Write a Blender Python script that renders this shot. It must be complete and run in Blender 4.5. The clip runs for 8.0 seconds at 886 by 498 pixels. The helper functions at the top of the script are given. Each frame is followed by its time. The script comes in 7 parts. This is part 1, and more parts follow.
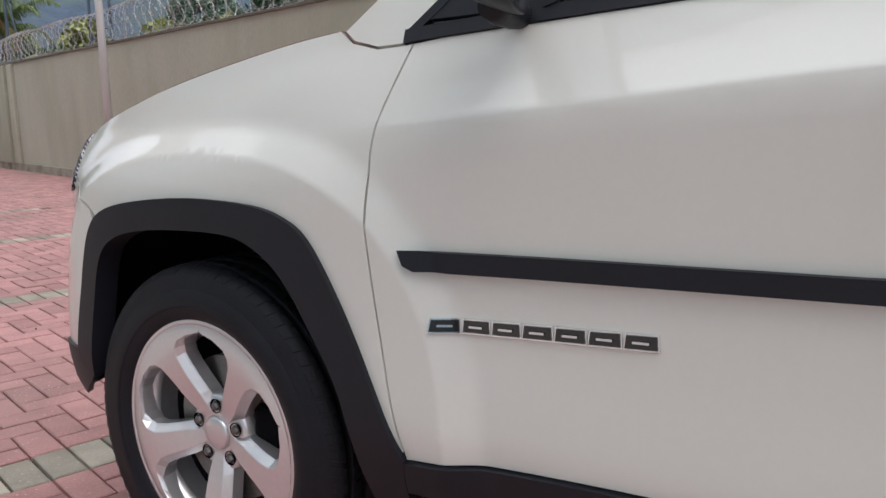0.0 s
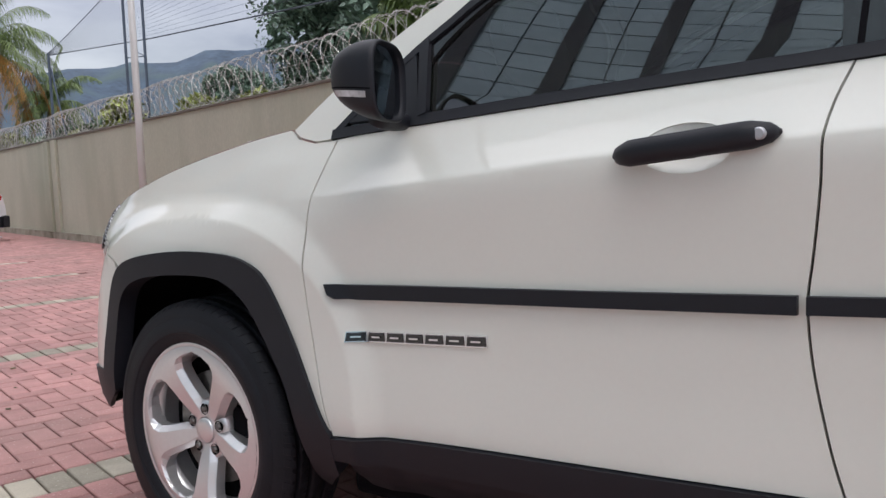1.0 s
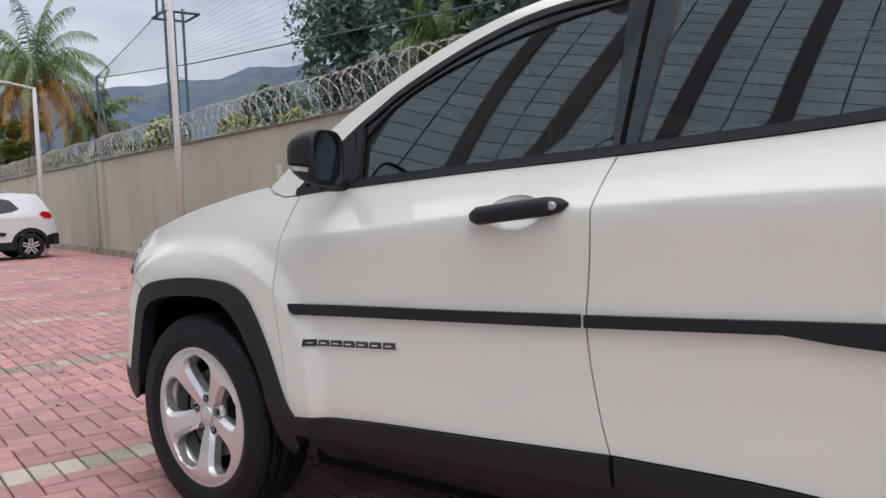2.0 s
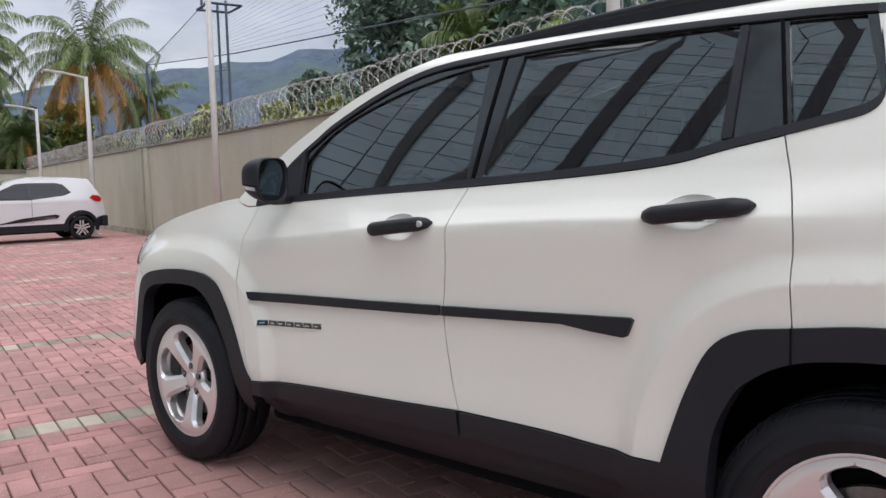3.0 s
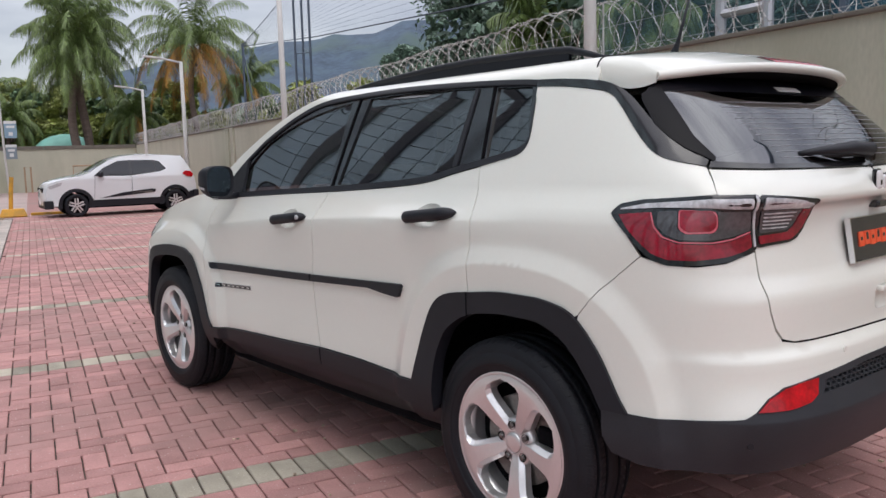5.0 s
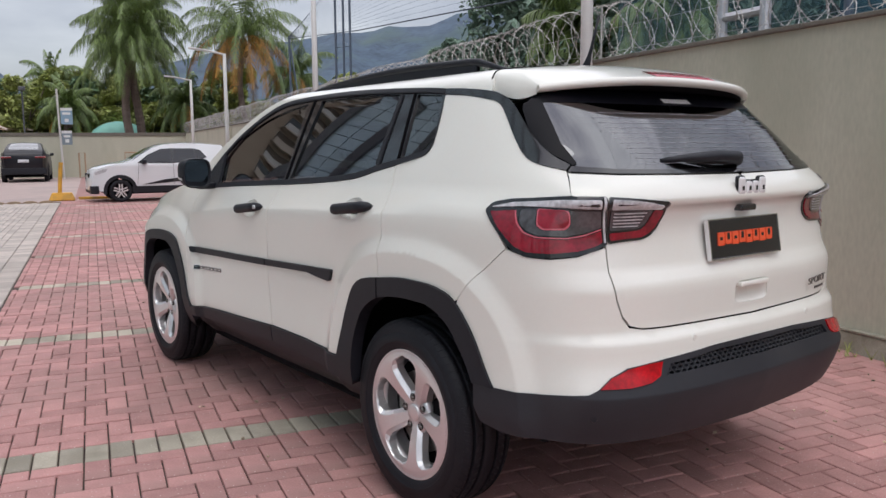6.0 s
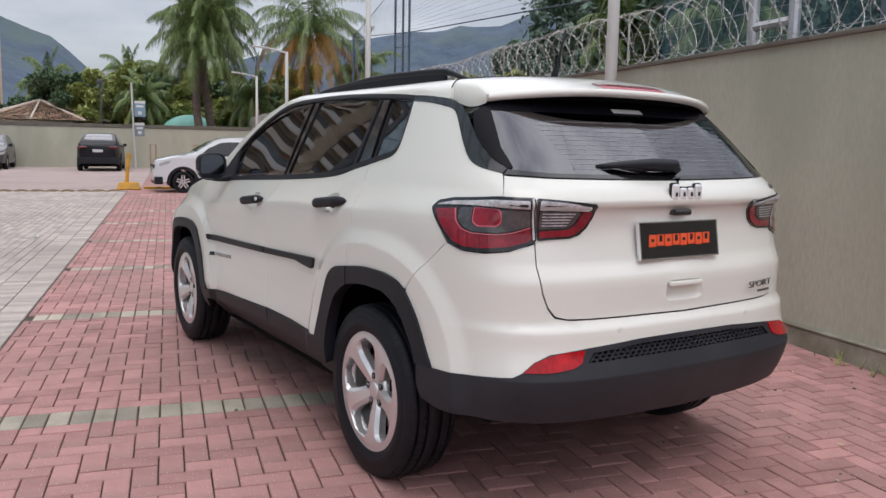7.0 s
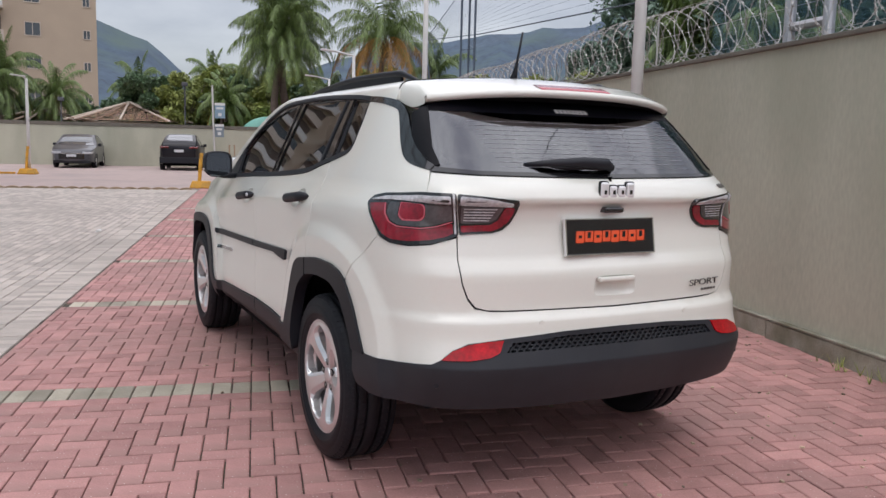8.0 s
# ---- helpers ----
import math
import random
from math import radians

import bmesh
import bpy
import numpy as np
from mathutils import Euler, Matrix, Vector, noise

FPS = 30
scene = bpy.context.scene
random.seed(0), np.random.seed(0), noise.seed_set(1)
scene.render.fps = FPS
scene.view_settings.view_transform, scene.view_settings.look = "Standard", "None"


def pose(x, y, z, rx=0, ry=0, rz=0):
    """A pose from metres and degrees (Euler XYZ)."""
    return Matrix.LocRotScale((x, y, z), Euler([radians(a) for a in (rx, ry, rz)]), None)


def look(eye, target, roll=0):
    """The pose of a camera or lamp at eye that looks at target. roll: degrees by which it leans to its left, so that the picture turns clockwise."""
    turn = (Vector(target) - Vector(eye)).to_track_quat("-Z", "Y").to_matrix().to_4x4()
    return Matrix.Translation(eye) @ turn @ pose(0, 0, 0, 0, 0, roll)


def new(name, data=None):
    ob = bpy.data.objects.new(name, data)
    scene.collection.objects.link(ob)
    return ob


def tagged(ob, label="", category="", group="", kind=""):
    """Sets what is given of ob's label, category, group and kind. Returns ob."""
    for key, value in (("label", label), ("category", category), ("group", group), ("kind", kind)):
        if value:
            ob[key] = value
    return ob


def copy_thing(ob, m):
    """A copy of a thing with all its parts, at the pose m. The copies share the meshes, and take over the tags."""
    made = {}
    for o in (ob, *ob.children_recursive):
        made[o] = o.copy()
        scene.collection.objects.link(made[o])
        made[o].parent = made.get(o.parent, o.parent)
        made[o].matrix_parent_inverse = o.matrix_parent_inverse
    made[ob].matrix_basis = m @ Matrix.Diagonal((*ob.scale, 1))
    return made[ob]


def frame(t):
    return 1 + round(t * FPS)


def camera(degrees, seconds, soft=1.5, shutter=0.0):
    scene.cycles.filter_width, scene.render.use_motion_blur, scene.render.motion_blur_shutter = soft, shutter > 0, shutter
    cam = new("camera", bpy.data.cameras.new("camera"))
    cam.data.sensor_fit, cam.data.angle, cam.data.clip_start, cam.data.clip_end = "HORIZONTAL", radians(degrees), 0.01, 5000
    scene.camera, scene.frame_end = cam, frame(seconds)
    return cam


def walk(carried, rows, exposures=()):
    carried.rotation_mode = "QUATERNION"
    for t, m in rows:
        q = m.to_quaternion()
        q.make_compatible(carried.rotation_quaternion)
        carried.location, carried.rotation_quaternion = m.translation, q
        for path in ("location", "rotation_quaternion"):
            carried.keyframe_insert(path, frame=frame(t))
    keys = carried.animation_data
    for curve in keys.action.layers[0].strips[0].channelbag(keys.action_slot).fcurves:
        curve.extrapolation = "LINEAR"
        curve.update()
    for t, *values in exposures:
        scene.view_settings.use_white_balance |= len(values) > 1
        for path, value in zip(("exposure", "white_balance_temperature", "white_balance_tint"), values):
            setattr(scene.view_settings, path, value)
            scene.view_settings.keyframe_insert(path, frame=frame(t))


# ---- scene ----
cam = camera(57.2, 8.0)
PATH = [
    (0, (-1.865, 0.073, 0.967), (-0.234, 1.181, 0.637), -1.1),
    (0.5, (-1.989, -0.172, 0.972), (-0.363, 0.968, 0.737), -1.9),
    (1, (-2.15, -0.431, 0.98), (-0.544, 0.748, 0.808), -2.0),
    (1.5, (-2.311, -0.721, 1.014), (-0.729, 0.494, 0.873), -2.1),
    (2.8, (-2.593, -1.605, 1.145), (-1.104, -0.278, 0.985), -1.8),
    (3, (-2.621, -1.761, 1.161), (-1.148, -0.419, 0.989), -1.6),
    (3.5, (-2.703, -2.145, 1.212), (-1.274, -0.76, 1.017), -1.4),
    (4, (-2.73, -2.479, 1.243), (-1.35, -1.047, 1.03), -1.4),
    (4.2, (-2.726, -2.626, 1.256), (-1.364, -1.179, 1.034), -1.6),
    (5.3, (-2.616, -3.289, 1.287), (-1.355, -1.755, 1.05), -1.2),
    (5.5, (-2.579, -3.408, 1.288), (-1.337, -1.859, 1.048), -0.9),
    (6, (-2.481, -3.666, 1.303), (-1.286, -2.082, 1.054), -0.4),
    (6.5, (-2.424, -3.909, 1.298), (-1.285, -2.284, 1.046), 0.4),
    (7, (-2.316, -4.111, 1.314), (-1.249, -2.438, 1.064), 1.1),
    (7.5, (-2.103, -4.311, 1.309), (-1.116, -2.589, 1.062), 1.5),
    (8, (-1.933, -4.503, 1.311), (-1.035, -2.733, 1.062), 1.4),
]
walk(cam, [(t, look(eye, target, roll)) for t, eye, target, roll in PATH], exposures=[(0, .56), (1.5, .64), (3.5, .68), (5.5, .56), (8, .52)])


# ---- world, sun, exposure ----
scene.view_settings.exposure = 0.0
world = bpy.data.worlds.new("overcast_sky")
scene.world = world
world.use_nodes = True
wn, wl = world.node_tree.nodes, world.node_tree.links
wn.clear()
w_out = wn.new("ShaderNodeOutputWorld")
w_sky = wn.new("ShaderNodeTexSky")
w_sky.sky_type = "NISHITA"
w_sky.sun_disc = False
SUN_EL, SUN_ROT = radians(62), radians(215)
w_sky.sun_elevation, w_sky.sun_rotation = SUN_EL, SUN_ROT
w_bg = wn.new("ShaderNodeBackground")
w_bg.inputs["Strength"].default_value = 0.03
w_cl = wn.new("ShaderNodeBackground")
w_cl.inputs["Strength"].default_value = 1.0
w_tc = wn.new("ShaderNodeTexCoord")
w_map = wn.new("ShaderNodeMapping")
w_map.inputs["Scale"].default_value = (1.3, 1.3, 4.0)
w_no = wn.new("ShaderNodeTexNoise")
w_no.inputs["Scale"].default_value = 1.6
w_no.inputs["Detail"].default_value = 7
w_no.inputs["Roughness"].default_value = 0.55
w_rp = wn.new("ShaderNodeValToRGB")
w_rp.color_ramp.elements[0].position = 0.34
w_rp.color_ramp.elements[0].color = (0.46, 0.445, 0.515, 1)
w_rp.color_ramp.elements[1].position = 0.62
w_rp.color_ramp.elements[1].color = (0.995, 0.98, 1.01, 1)
w_sep = wn.new("ShaderNodeSeparateXYZ")
w_mr = wn.new("ShaderNodeMapRange")
w_mr.inputs["From Min"].default_value, w_mr.inputs["From Max"].default_value = 0.16, 0.52
w_mr.inputs["To Min"].default_value, w_mr.inputs["To Max"].default_value = 0.39, 1.17
w_mul = wn.new("ShaderNodeVectorMath")
w_mul.operation = "SCALE"
w_add = wn.new("ShaderNodeAddShader")
for a, b in ((w_tc.outputs["Generated"], w_map.inputs[0]), (w_map.outputs[0], w_no.inputs["Vector"]), (w_no.outputs["Fac"], w_rp.inputs[0]),
             (w_tc.outputs["Generated"], w_sep.inputs[0]), (w_sep.outputs["Z"], w_mr.inputs["Value"]), (w_rp.outputs[0], w_mul.inputs[0]),
             (w_mr.outputs[0], w_mul.inputs["Scale"]), (w_mul.outputs[0], w_cl.inputs["Color"]), (w_sky.outputs[0], w_bg.inputs["Color"]),
             (w_bg.outputs[0], w_add.inputs[0]), (w_cl.outputs[0], w_add.inputs[1]), (w_add.outputs[0], w_out.inputs["Surface"])):
    wl.new(a, b)
sun = new("sun", bpy.data.lights.new("sun", "SUN"))
sun.data.energy, sun.data.angle, sun.data.color = 0.45, radians(40), (1.0, 0.96, 0.91)
sun.rotation_euler = (radians(90) - SUN_EL, 0, radians(180) - SUN_ROT)

# ---- materials ----
def mat(name, col, rough=0.5, metal=0.0, vary=0.12, scale=6.0, fine=90.0, bump=0.0, coat=0.0, spec=0.5, per=None, dirt=None, dirt_scale=1.2, stretch=None, speck=None, per_share=0.45):
    """A procedural surface: base colour with two scales of variation, optional fine relief, per-piece variation, stains and pale grit."""
    m = bpy.data.materials.new(name)
    m.use_nodes = True
    n, l = m.node_tree.nodes, m.node_tree.links
    b = n["Principled BSDF"]
    b.inputs["Roughness"].default_value, b.inputs["Metallic"].default_value = rough, metal
    b.inputs["Coat Weight"].default_value, b.inputs["Coat Roughness"].default_value = coat, 0.05
    b.inputs["Specular IOR Level"].default_value = spec
    tc = n.new("ShaderNodeTexCoord")
    vec = tc.outputs["Object"]
    if stretch:
        mp = n.new("ShaderNodeMapping")
        mp.inputs["Scale"].default_value = stretch
        l.new(vec, mp.inputs[0])
        vec = mp.outputs[0]

    def noise_node(s, detail=5.0):
        q = n.new("ShaderNodeTexNoise")
        q.inputs["Scale"].default_value, q.inputs["Detail"].default_value = s, detail
        l.new(vec, q.inputs["Vector"])
        return q.outputs["Fac"]

    big, small = noise_node(scale), noise_node(fine, 3.0)
    mix = n.new("ShaderNodeMath")
    mix.operation = "MULTIPLY_ADD"
    mix.inputs[1].default_value = 0.45
    l.new(small, mix.inputs[0])
    sc = n.new("ShaderNodeMath")
    sc.operation = "MULTIPLY"
    sc.inputs[1].default_value = 0.55
    l.new(big, sc.inputs[0])
    l.new(sc.outputs[0], mix.inputs[2])
    fac = mix.outputs[0]
    if per:
        src = n.new("ShaderNodeObjectInfo").outputs["Random"] if per == "object" else n.new("ShaderNodeNewGeometry").outputs["Random Per Island"]
        pm = n.new("ShaderNodeMath")
        pm.operation = "MULTIPLY_ADD"
        pm.inputs[1].default_value = per_share
        l.new(src, pm.inputs[0])
        p2 = n.new("ShaderNodeMath")
        p2.operation = "MULTIPLY"
        p2.inputs[1].default_value = 1 - per_share
        l.new(fac, p2.inputs[0])
        l.new(p2.outputs[0], pm.inputs[2])
        fac = pm.outputs[0]
    rp = n.new("ShaderNodeValToRGB")
    rp.color_ramp.elements[0].position, rp.color_ramp.elements[1].position = 0.28, 0.72
    lo, hi = [c * (1 - vary) for c in col], [min(1.0, c * (1 + vary)) for c in col]
    rp.color_ramp.elements[0].color, rp.color_ramp.elements[1].color = (*lo, 1), (*hi, 1)
    l.new(fac, rp.inputs[0])
    colour = rp.outputs[0]
    if dirt:
        dn = noise_node(dirt_scale, 8.0)
        dr = n.new("ShaderNodeValToRGB")
        dr.color_ramp.elements[0].position, dr.color_ramp.elements[1].position = 0.48, 0.72
        l.new(dn, dr.inputs[0])
        dm = n.new("ShaderNodeMixRGB")
        dm.inputs[2].default_value = (*dirt, 1)
        l.new(dr.outputs[0], dm.inputs[0])
        l.new(colour, dm.inputs[1])
        colour = dm.outputs[0]
    if speck:
        vo = n.new("ShaderNodeTexVoronoi")
        vo.inputs["Scale"].default_value = speck[3]
        l.new(vec, vo.inputs["Vector"])
        sr = n.new("ShaderNodeMapRange")
        sr.inputs["From Min"].default_value, sr.inputs["From Max"].default_value = .10, .24
        sr.inputs["To Min"].default_value, sr.inputs["To Max"].default_value = 1.0, 0.0
        l.new(vo.outputs["Distance"], sr.inputs["Value"])
        sel = n.new("ShaderNodeMath")
        sel.operation = "GREATER_THAN"
        sel.inputs[1].default_value = 1.0 - speck[4]
        sx = n.new("ShaderNodeSeparateColor")
        l.new(vo.outputs["Color"], sx.inputs[0])
        l.new(sx.outputs[0], sel.inputs[0])
        both_ = n.new("ShaderNodeMath")
        both_.operation = "MULTIPLY"
        l.new(sr.outputs[0], both_.inputs[0])
        l.new(sel.outputs[0], both_.inputs[1])
        sm = n.new("ShaderNodeMixRGB")
        sm.inputs[2].default_value = (*speck[:3], 1)
        l.new(both_.outputs[0], sm.inputs[0])
        l.new(colour, sm.inputs[1])
        colour = sm.outputs[0]
    l.new(colour, b.inputs["Base Color"])
    if bump:
        bp = n.new("ShaderNodeBump")
        bp.inputs["Strength"].default_value, bp.inputs["Distance"].default_value = bump, 0.004
        l.new(fac, bp.inputs["Height"])
        l.new(bp.outputs[0], b.inputs["Normal"])
    return m


def glass_mat(name, tint, rough=0.0, keep=0.35, ior=1.75):
    """Tinted pane: clear gloss over a dark see-through layer."""
    m = bpy.data.materials.new(name)
    m.use_nodes = True
    n, l = m.node_tree.nodes, m.node_tree.links
    n.remove(n["Principled BSDF"])
    tr = n.new("ShaderNodeBsdfTransparent")
    tr.inputs["Color"].default_value = (*[c * keep for c in tint], 1)
    gl = n.new("ShaderNodeBsdfGlossy")
    gl.inputs["Roughness"].default_value = rough
    gl.inputs["Color"].default_value = (0.95, 0.97, 1.0, 1)
    fr = n.new("ShaderNodeFresnel")
    fr.inputs["IOR"].default_value = ior
    mx = n.new("ShaderNodeMixShader")
    l.new(fr.outputs[0], mx.inputs[0])
    l.new(tr.outputs[0], mx.inputs[1])
    l.new(gl.outputs[0], mx.inputs[2])
    l.new(mx.outputs[0], n["Material Output"].inputs["Surface"])
    return m


M_WHITE = mat("white_car_paint", (0.785, 0.785, 0.722), 0.36, vary=0.015, scale=2, coat=1.0, spec=0.4)
M_BLACK = mat("black_plastic", (0.0095, 0.0108, 0.0160), 0.52, vary=0.18, scale=9, fine=400, bump=0.12, spec=.4)
M_VALANCE = mat("weathered_grey_plastic", (0.021, 0.023, 0.029), 0.52, vary=0.35, scale=5, fine=300, bump=0.15, dirt=(0.036, 0.037, 0.042), dirt_scale=2.2, spec=.4)
M_GLOSS = mat("gloss_black", (0.010, 0.010, 0.012), 0.12, vary=0.1, coat=0.6)
# Near-black: real liners, and the shade of gaps and recesses put into colour.
M_DARK = mat("dark_liner_and_gap_shade", (0.004, 0.004, 0.0055), 0.95, vary=0.2, spec=.15)
M_RUBBER = mat("tyre_rubber", (0.0090, 0.0100, 0.0140), 0.60, spec=.32, vary=0.35, scale=12, fine=200, bump=0.15)
M_ALLOY = mat("silver_alloy", (0.76, 0.755, 0.76), 0.32, metal=0.75, vary=0.04, coat=0.5)
M_CHROME = mat("chrome", (0.80, 0.80, 0.82), 0.12, metal=1.0, vary=0.03)
M_STEEL = mat("brake_steel", (0.20, 0.19, 0.18), 0.45, metal=0.8, vary=0.3)
M_TINT = glass_mat("tinted_glass", (0.75, 0.85, 0.85), 0.0, 0.22, 2.0)
M_REARGLASS = glass_mat("rear_tinted_glass", (0.8, 0.82, 0.9), 0.02, 0.10, 2.4)
M_RED = mat("red_lens", (0.42, 0.002, 0.008), 0.20, vary=0.6, scale=22, coat=0.3, spec=.3)
M_LAMPRED = mat("tail_lamp_red", (0.24, 0.003, 0.017), 0.18, vary=0.55, scale=16, coat=1.0, spec=.3)
M_CLEAR = mat("clear_lens", (0.50, 0.50, 0.52), 0.10, vary=0.5, scale=30, coat=1.0)
M_SMOKE = mat("smoked_lens", (0.060, 0.056, 0.060), 0.12, vary=0.45, scale=22, coat=1.0)
M_PINK = mat("light_red_edge", (0.62, 0.12, 0.16), 0.2, vary=0.12, coat=.8)
M_LETTER = mat("bright_emblem", (0.86, 0.86, 0.87), 0.25, metal=0.3, vary=0.05)
M_WIRE = mat("heater_wire", (0.42, 0.42, 0.47), 0.5, vary=0.1)
M_ORANGE = mat("orange_print", (0.75, 0.10, 0.03), 0.5, vary=0.06)
M_BRICK = mat("red_paver", (0.455, 0.240, 0.224), 0.85, vary=0.34, scale=7, fine=120, bump=1.0, per="island", dirt=(0.33, 0.20, 0.182), dirt_scale=0.9, speck=(0.60, 0.48, 0.43, 64, .22), per_share=0.24)
M_PALE = mat("pale_paver", (0.42, 0.378, 0.305), 0.88, vary=0.36, scale=12, fine=120, bump=0.8, per="island", dirt=(0.22, 0.20, 0.155), dirt_scale=3, speck=(0.55, 0.50, 0.42, 64, .2))
M_GREYP = mat("grey_paver", (0.50, 0.44, 0.395), 0.85, vary=0.20, scale=10, fine=200, bump=0.6, per="island", dirt=(0.37, 0.325, 0.29), dirt_scale=0.6)
M_JOINT = mat("joint_sand", (0.075, 0.056, 0.048), 0.95, vary=0.5, scale=30, bump=0.6, dirt=(0.085, 0.085, 0.05), dirt_scale=2, speck=(0.48, 0.38, 0.33, 60, .35))
M_WALL = mat("painted_render", (0.475, 0.47, 0.375), 0.85, vary=0.17, scale=1.1, fine=45, bump=0.5, dirt=(0.375, 0.375, 0.285), dirt_scale=0.8, stretch=(1, 1, 0.35))
M_COPING = mat("wall_coping", (0.16, 0.145, 0.12), 0.9, vary=0.3, scale=3, bump=0.4)
M_PLINTH = mat("plinth_concrete", (0.36, 0.34, 0.28), 0.9, vary=0.28, scale=5, bump=0.4, dirt=(0.16, 0.15, 0.10), dirt_scale=3)
M_GALV = mat("galvanised_steel", (0.52, 0.52, 0.55), 0.42, metal=0.7, vary=0.15)
M_RAZOR = mat("weathered_razor_wire", (0.50, 0.48, 0.46), 0.38, metal=0.6, vary=0.45, scale=3)
M_POLE = mat("painted_pole", (0.62, 0.60, 0.58), 0.5, vary=0.08, scale=4)
M_KERB = mat("sandy_kerb", (0.42, 0.30, 0.20), 0.9, vary=0.2, scale=6, bump=.4)
M_YELLOW = mat("yellow_paint", (0.70, 0.36, 0.04), 0.6, vary=0.15, scale=5, bump=.2, dirt=(0.40, 0.24, 0.06), dirt_scale=4)
M_TRUNK = mat("palm_trunk", (0.16, 0.12, 0.10), 0.95, vary=0.4, scale=3, fine=30, bump=.8, stretch=(1, 1, 4))
M_FROND = mat("palm_frond", (0.135, 0.195, 0.055), 0.45, vary=0.5, scale=1.2, fine=12, per="island")
M_FROND2 = mat("yellowing_frond", (0.34, 0.17, 0.03), 0.6, vary=0.3, scale=1.2, fine=12, per="island")
M_LEAF = mat("broad_leaf", (0.100, 0.165, 0.085), 0.5, vary=0.5, scale=.5, fine=8, per="island")
# Paler, bluer copy of broad_leaf: haze and net veil put into the colour.
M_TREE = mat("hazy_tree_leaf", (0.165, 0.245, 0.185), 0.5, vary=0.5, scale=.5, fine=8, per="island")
M_LEAFL = mat("light_leaf", (0.29, 0.33, 0.095), 0.5, vary=0.45, scale=.5, fine=8, per="island")
# Distant forest: the blue of the haze is put into the base colour.
M_MOUNT = mat("hazy_forested_mountain", (0.052, 0.082, 0.122), 0.95, vary=0.45, scale=.012, fine=.06, dirt=(0.062, 0.098, 0.092), dirt_scale=.006)
M_HILL = mat("wooded_hill", (0.060, 0.095, 0.050), 0.95, vary=0.4, scale=.05, fine=.6)

# ---- building helpers ----
from mathutils import geometry


def mesh_ob(name, verts, faces, material, parent=None, label="", smooth=False):
    me = bpy.data.meshes.new(name)
    me.from_pydata([tuple(v) for v in verts], [], [tuple(f) for f in faces])
    me.materials.append(material)
    if smooth:
        me.polygons.foreach_set("use_smooth", [True] * len(me.polygons))
    me.update()
    ob = new(name, me)
    ob.parent = parent
    if label:
        tagged(ob, label)
    return ob


def part(name, bm, material, parent, label="", smooth=False):
    me = bpy.data.meshes.new(name)
    bm.to_mesh(me)
    bm.free()
    me.materials.append(material)
    if smooth:
        me.polygons.foreach_set("use_smooth", [True] * len(me.polygons))
    ob = new(name, me)
    ob.parent = parent
    if label:
        tagged(ob, label)
    return ob


def thing(name, m, label, category, group="", kind=""):
    ob = new(name)
    ob.matrix_world = m
    return tagged(ob, label, category, group, kind)


def box(bm, lo, hi, bevel=0.0, m=None):
    v = [bm.verts.new((x, y, z)) for x in (lo[0], hi[0]) for y in (lo[1], hi[1]) for z in (lo[2], hi[2])]
    fs = [bm.faces.new([v[i] for i in f]) for f in ((0, 1, 3, 2), (4, 6, 7, 5), (0, 4, 5, 1), (2, 3, 7, 6), (0, 2, 6, 4), (1, 5, 7, 3))]
    geom = v
    if bevel:
        es = list({e for f in fs for e in f.edges})
        r = bmesh.ops.bevel(bm, geom=es, offset=bevel, segments=2, affect="EDGES", profile=0.5)
        geom = list({w for f in r["faces"] for w in f.verts} | {w for w in v if w.is_valid})
    if m is not None:
        bmesh.ops.transform(bm, matrix=m, verts=[w for w in geom if w.is_valid])
    return bm


def tube(bm, pts, r, sides=8, caps=True):
    """A round bar along points; r: one radius or one for each point."""
    pts = [Vector(p) for p in pts]
    rs = r if isinstance(r, (list, tuple)) else [r] * len(pts)
    rings, up = [], None
    for i, p in enumerate(pts):
        t = (pts[min(i + 1, len(pts) - 1)] - pts[max(i - 1, 0)]).normalized()
        if up is None:
            up = t.orthogonal().normalized()
        up = (up - t * up.dot(t)).normalized()
        sd = t.cross(up)
        rings.append([bm.verts.new(p + rs[i] * (math.cos(k * math.tau / sides) * up + math.sin(k * math.tau / sides) * sd)) for k in range(sides)])
    for a, b in zip(rings, rings[1:]):
        for k in range(sides):
            bm.faces.new((a[k], a[(k + 1) % sides], b[(k + 1) % sides], b[k]))
    if caps:
        bm.faces.new(rings[0][::-1])
        bm.faces.new(rings[-1])
    return bm


def lathe(bm, prof, n=48, axis="x"):
    """A surface of revolution about the x axis; prof: (along, radius)."""
    rings = []
    for a, r in prof:
        rings.append([bm.verts.new((a, r * math.cos(k * math.tau / n), r * math.sin(k * math.tau / n))) for k in range(n)])
    for a, b in zip(rings, rings[1:]):
        for k in range(n):
            bm.faces.new((a[k], b[k], b[(k + 1) % n], a[(k + 1) % n]))
    return rings


def rom(pts, n=8, closed=False):
    """A smooth curve through points (Catmull-Rom)."""
    p = np.array(pts, float)
    a = np.vstack([p[-1], p, p[0], p[1]]) if closed else np.vstack([2 * p[0] - p[1], p, 2 * p[-1] - p[-2]])
    out, t = [], np.linspace(0, 1, n, endpoint=False)[:, None]
    for i in range(1, len(a) - 2):
        p0, p1, p2, p3 = a[i - 1], a[i], a[i + 1], a[i + 2]
        out.append(0.5 * (2 * p1 + (p2 - p0) * t + (2 * p0 - 5 * p1 + 4 * p2 - p3) * t ** 2 + (3 * p1 - p0 - 3 * p2 + p3) * t ** 3))
    if not closed:
        out.append(p[-1:])
    return np.vstack(out)


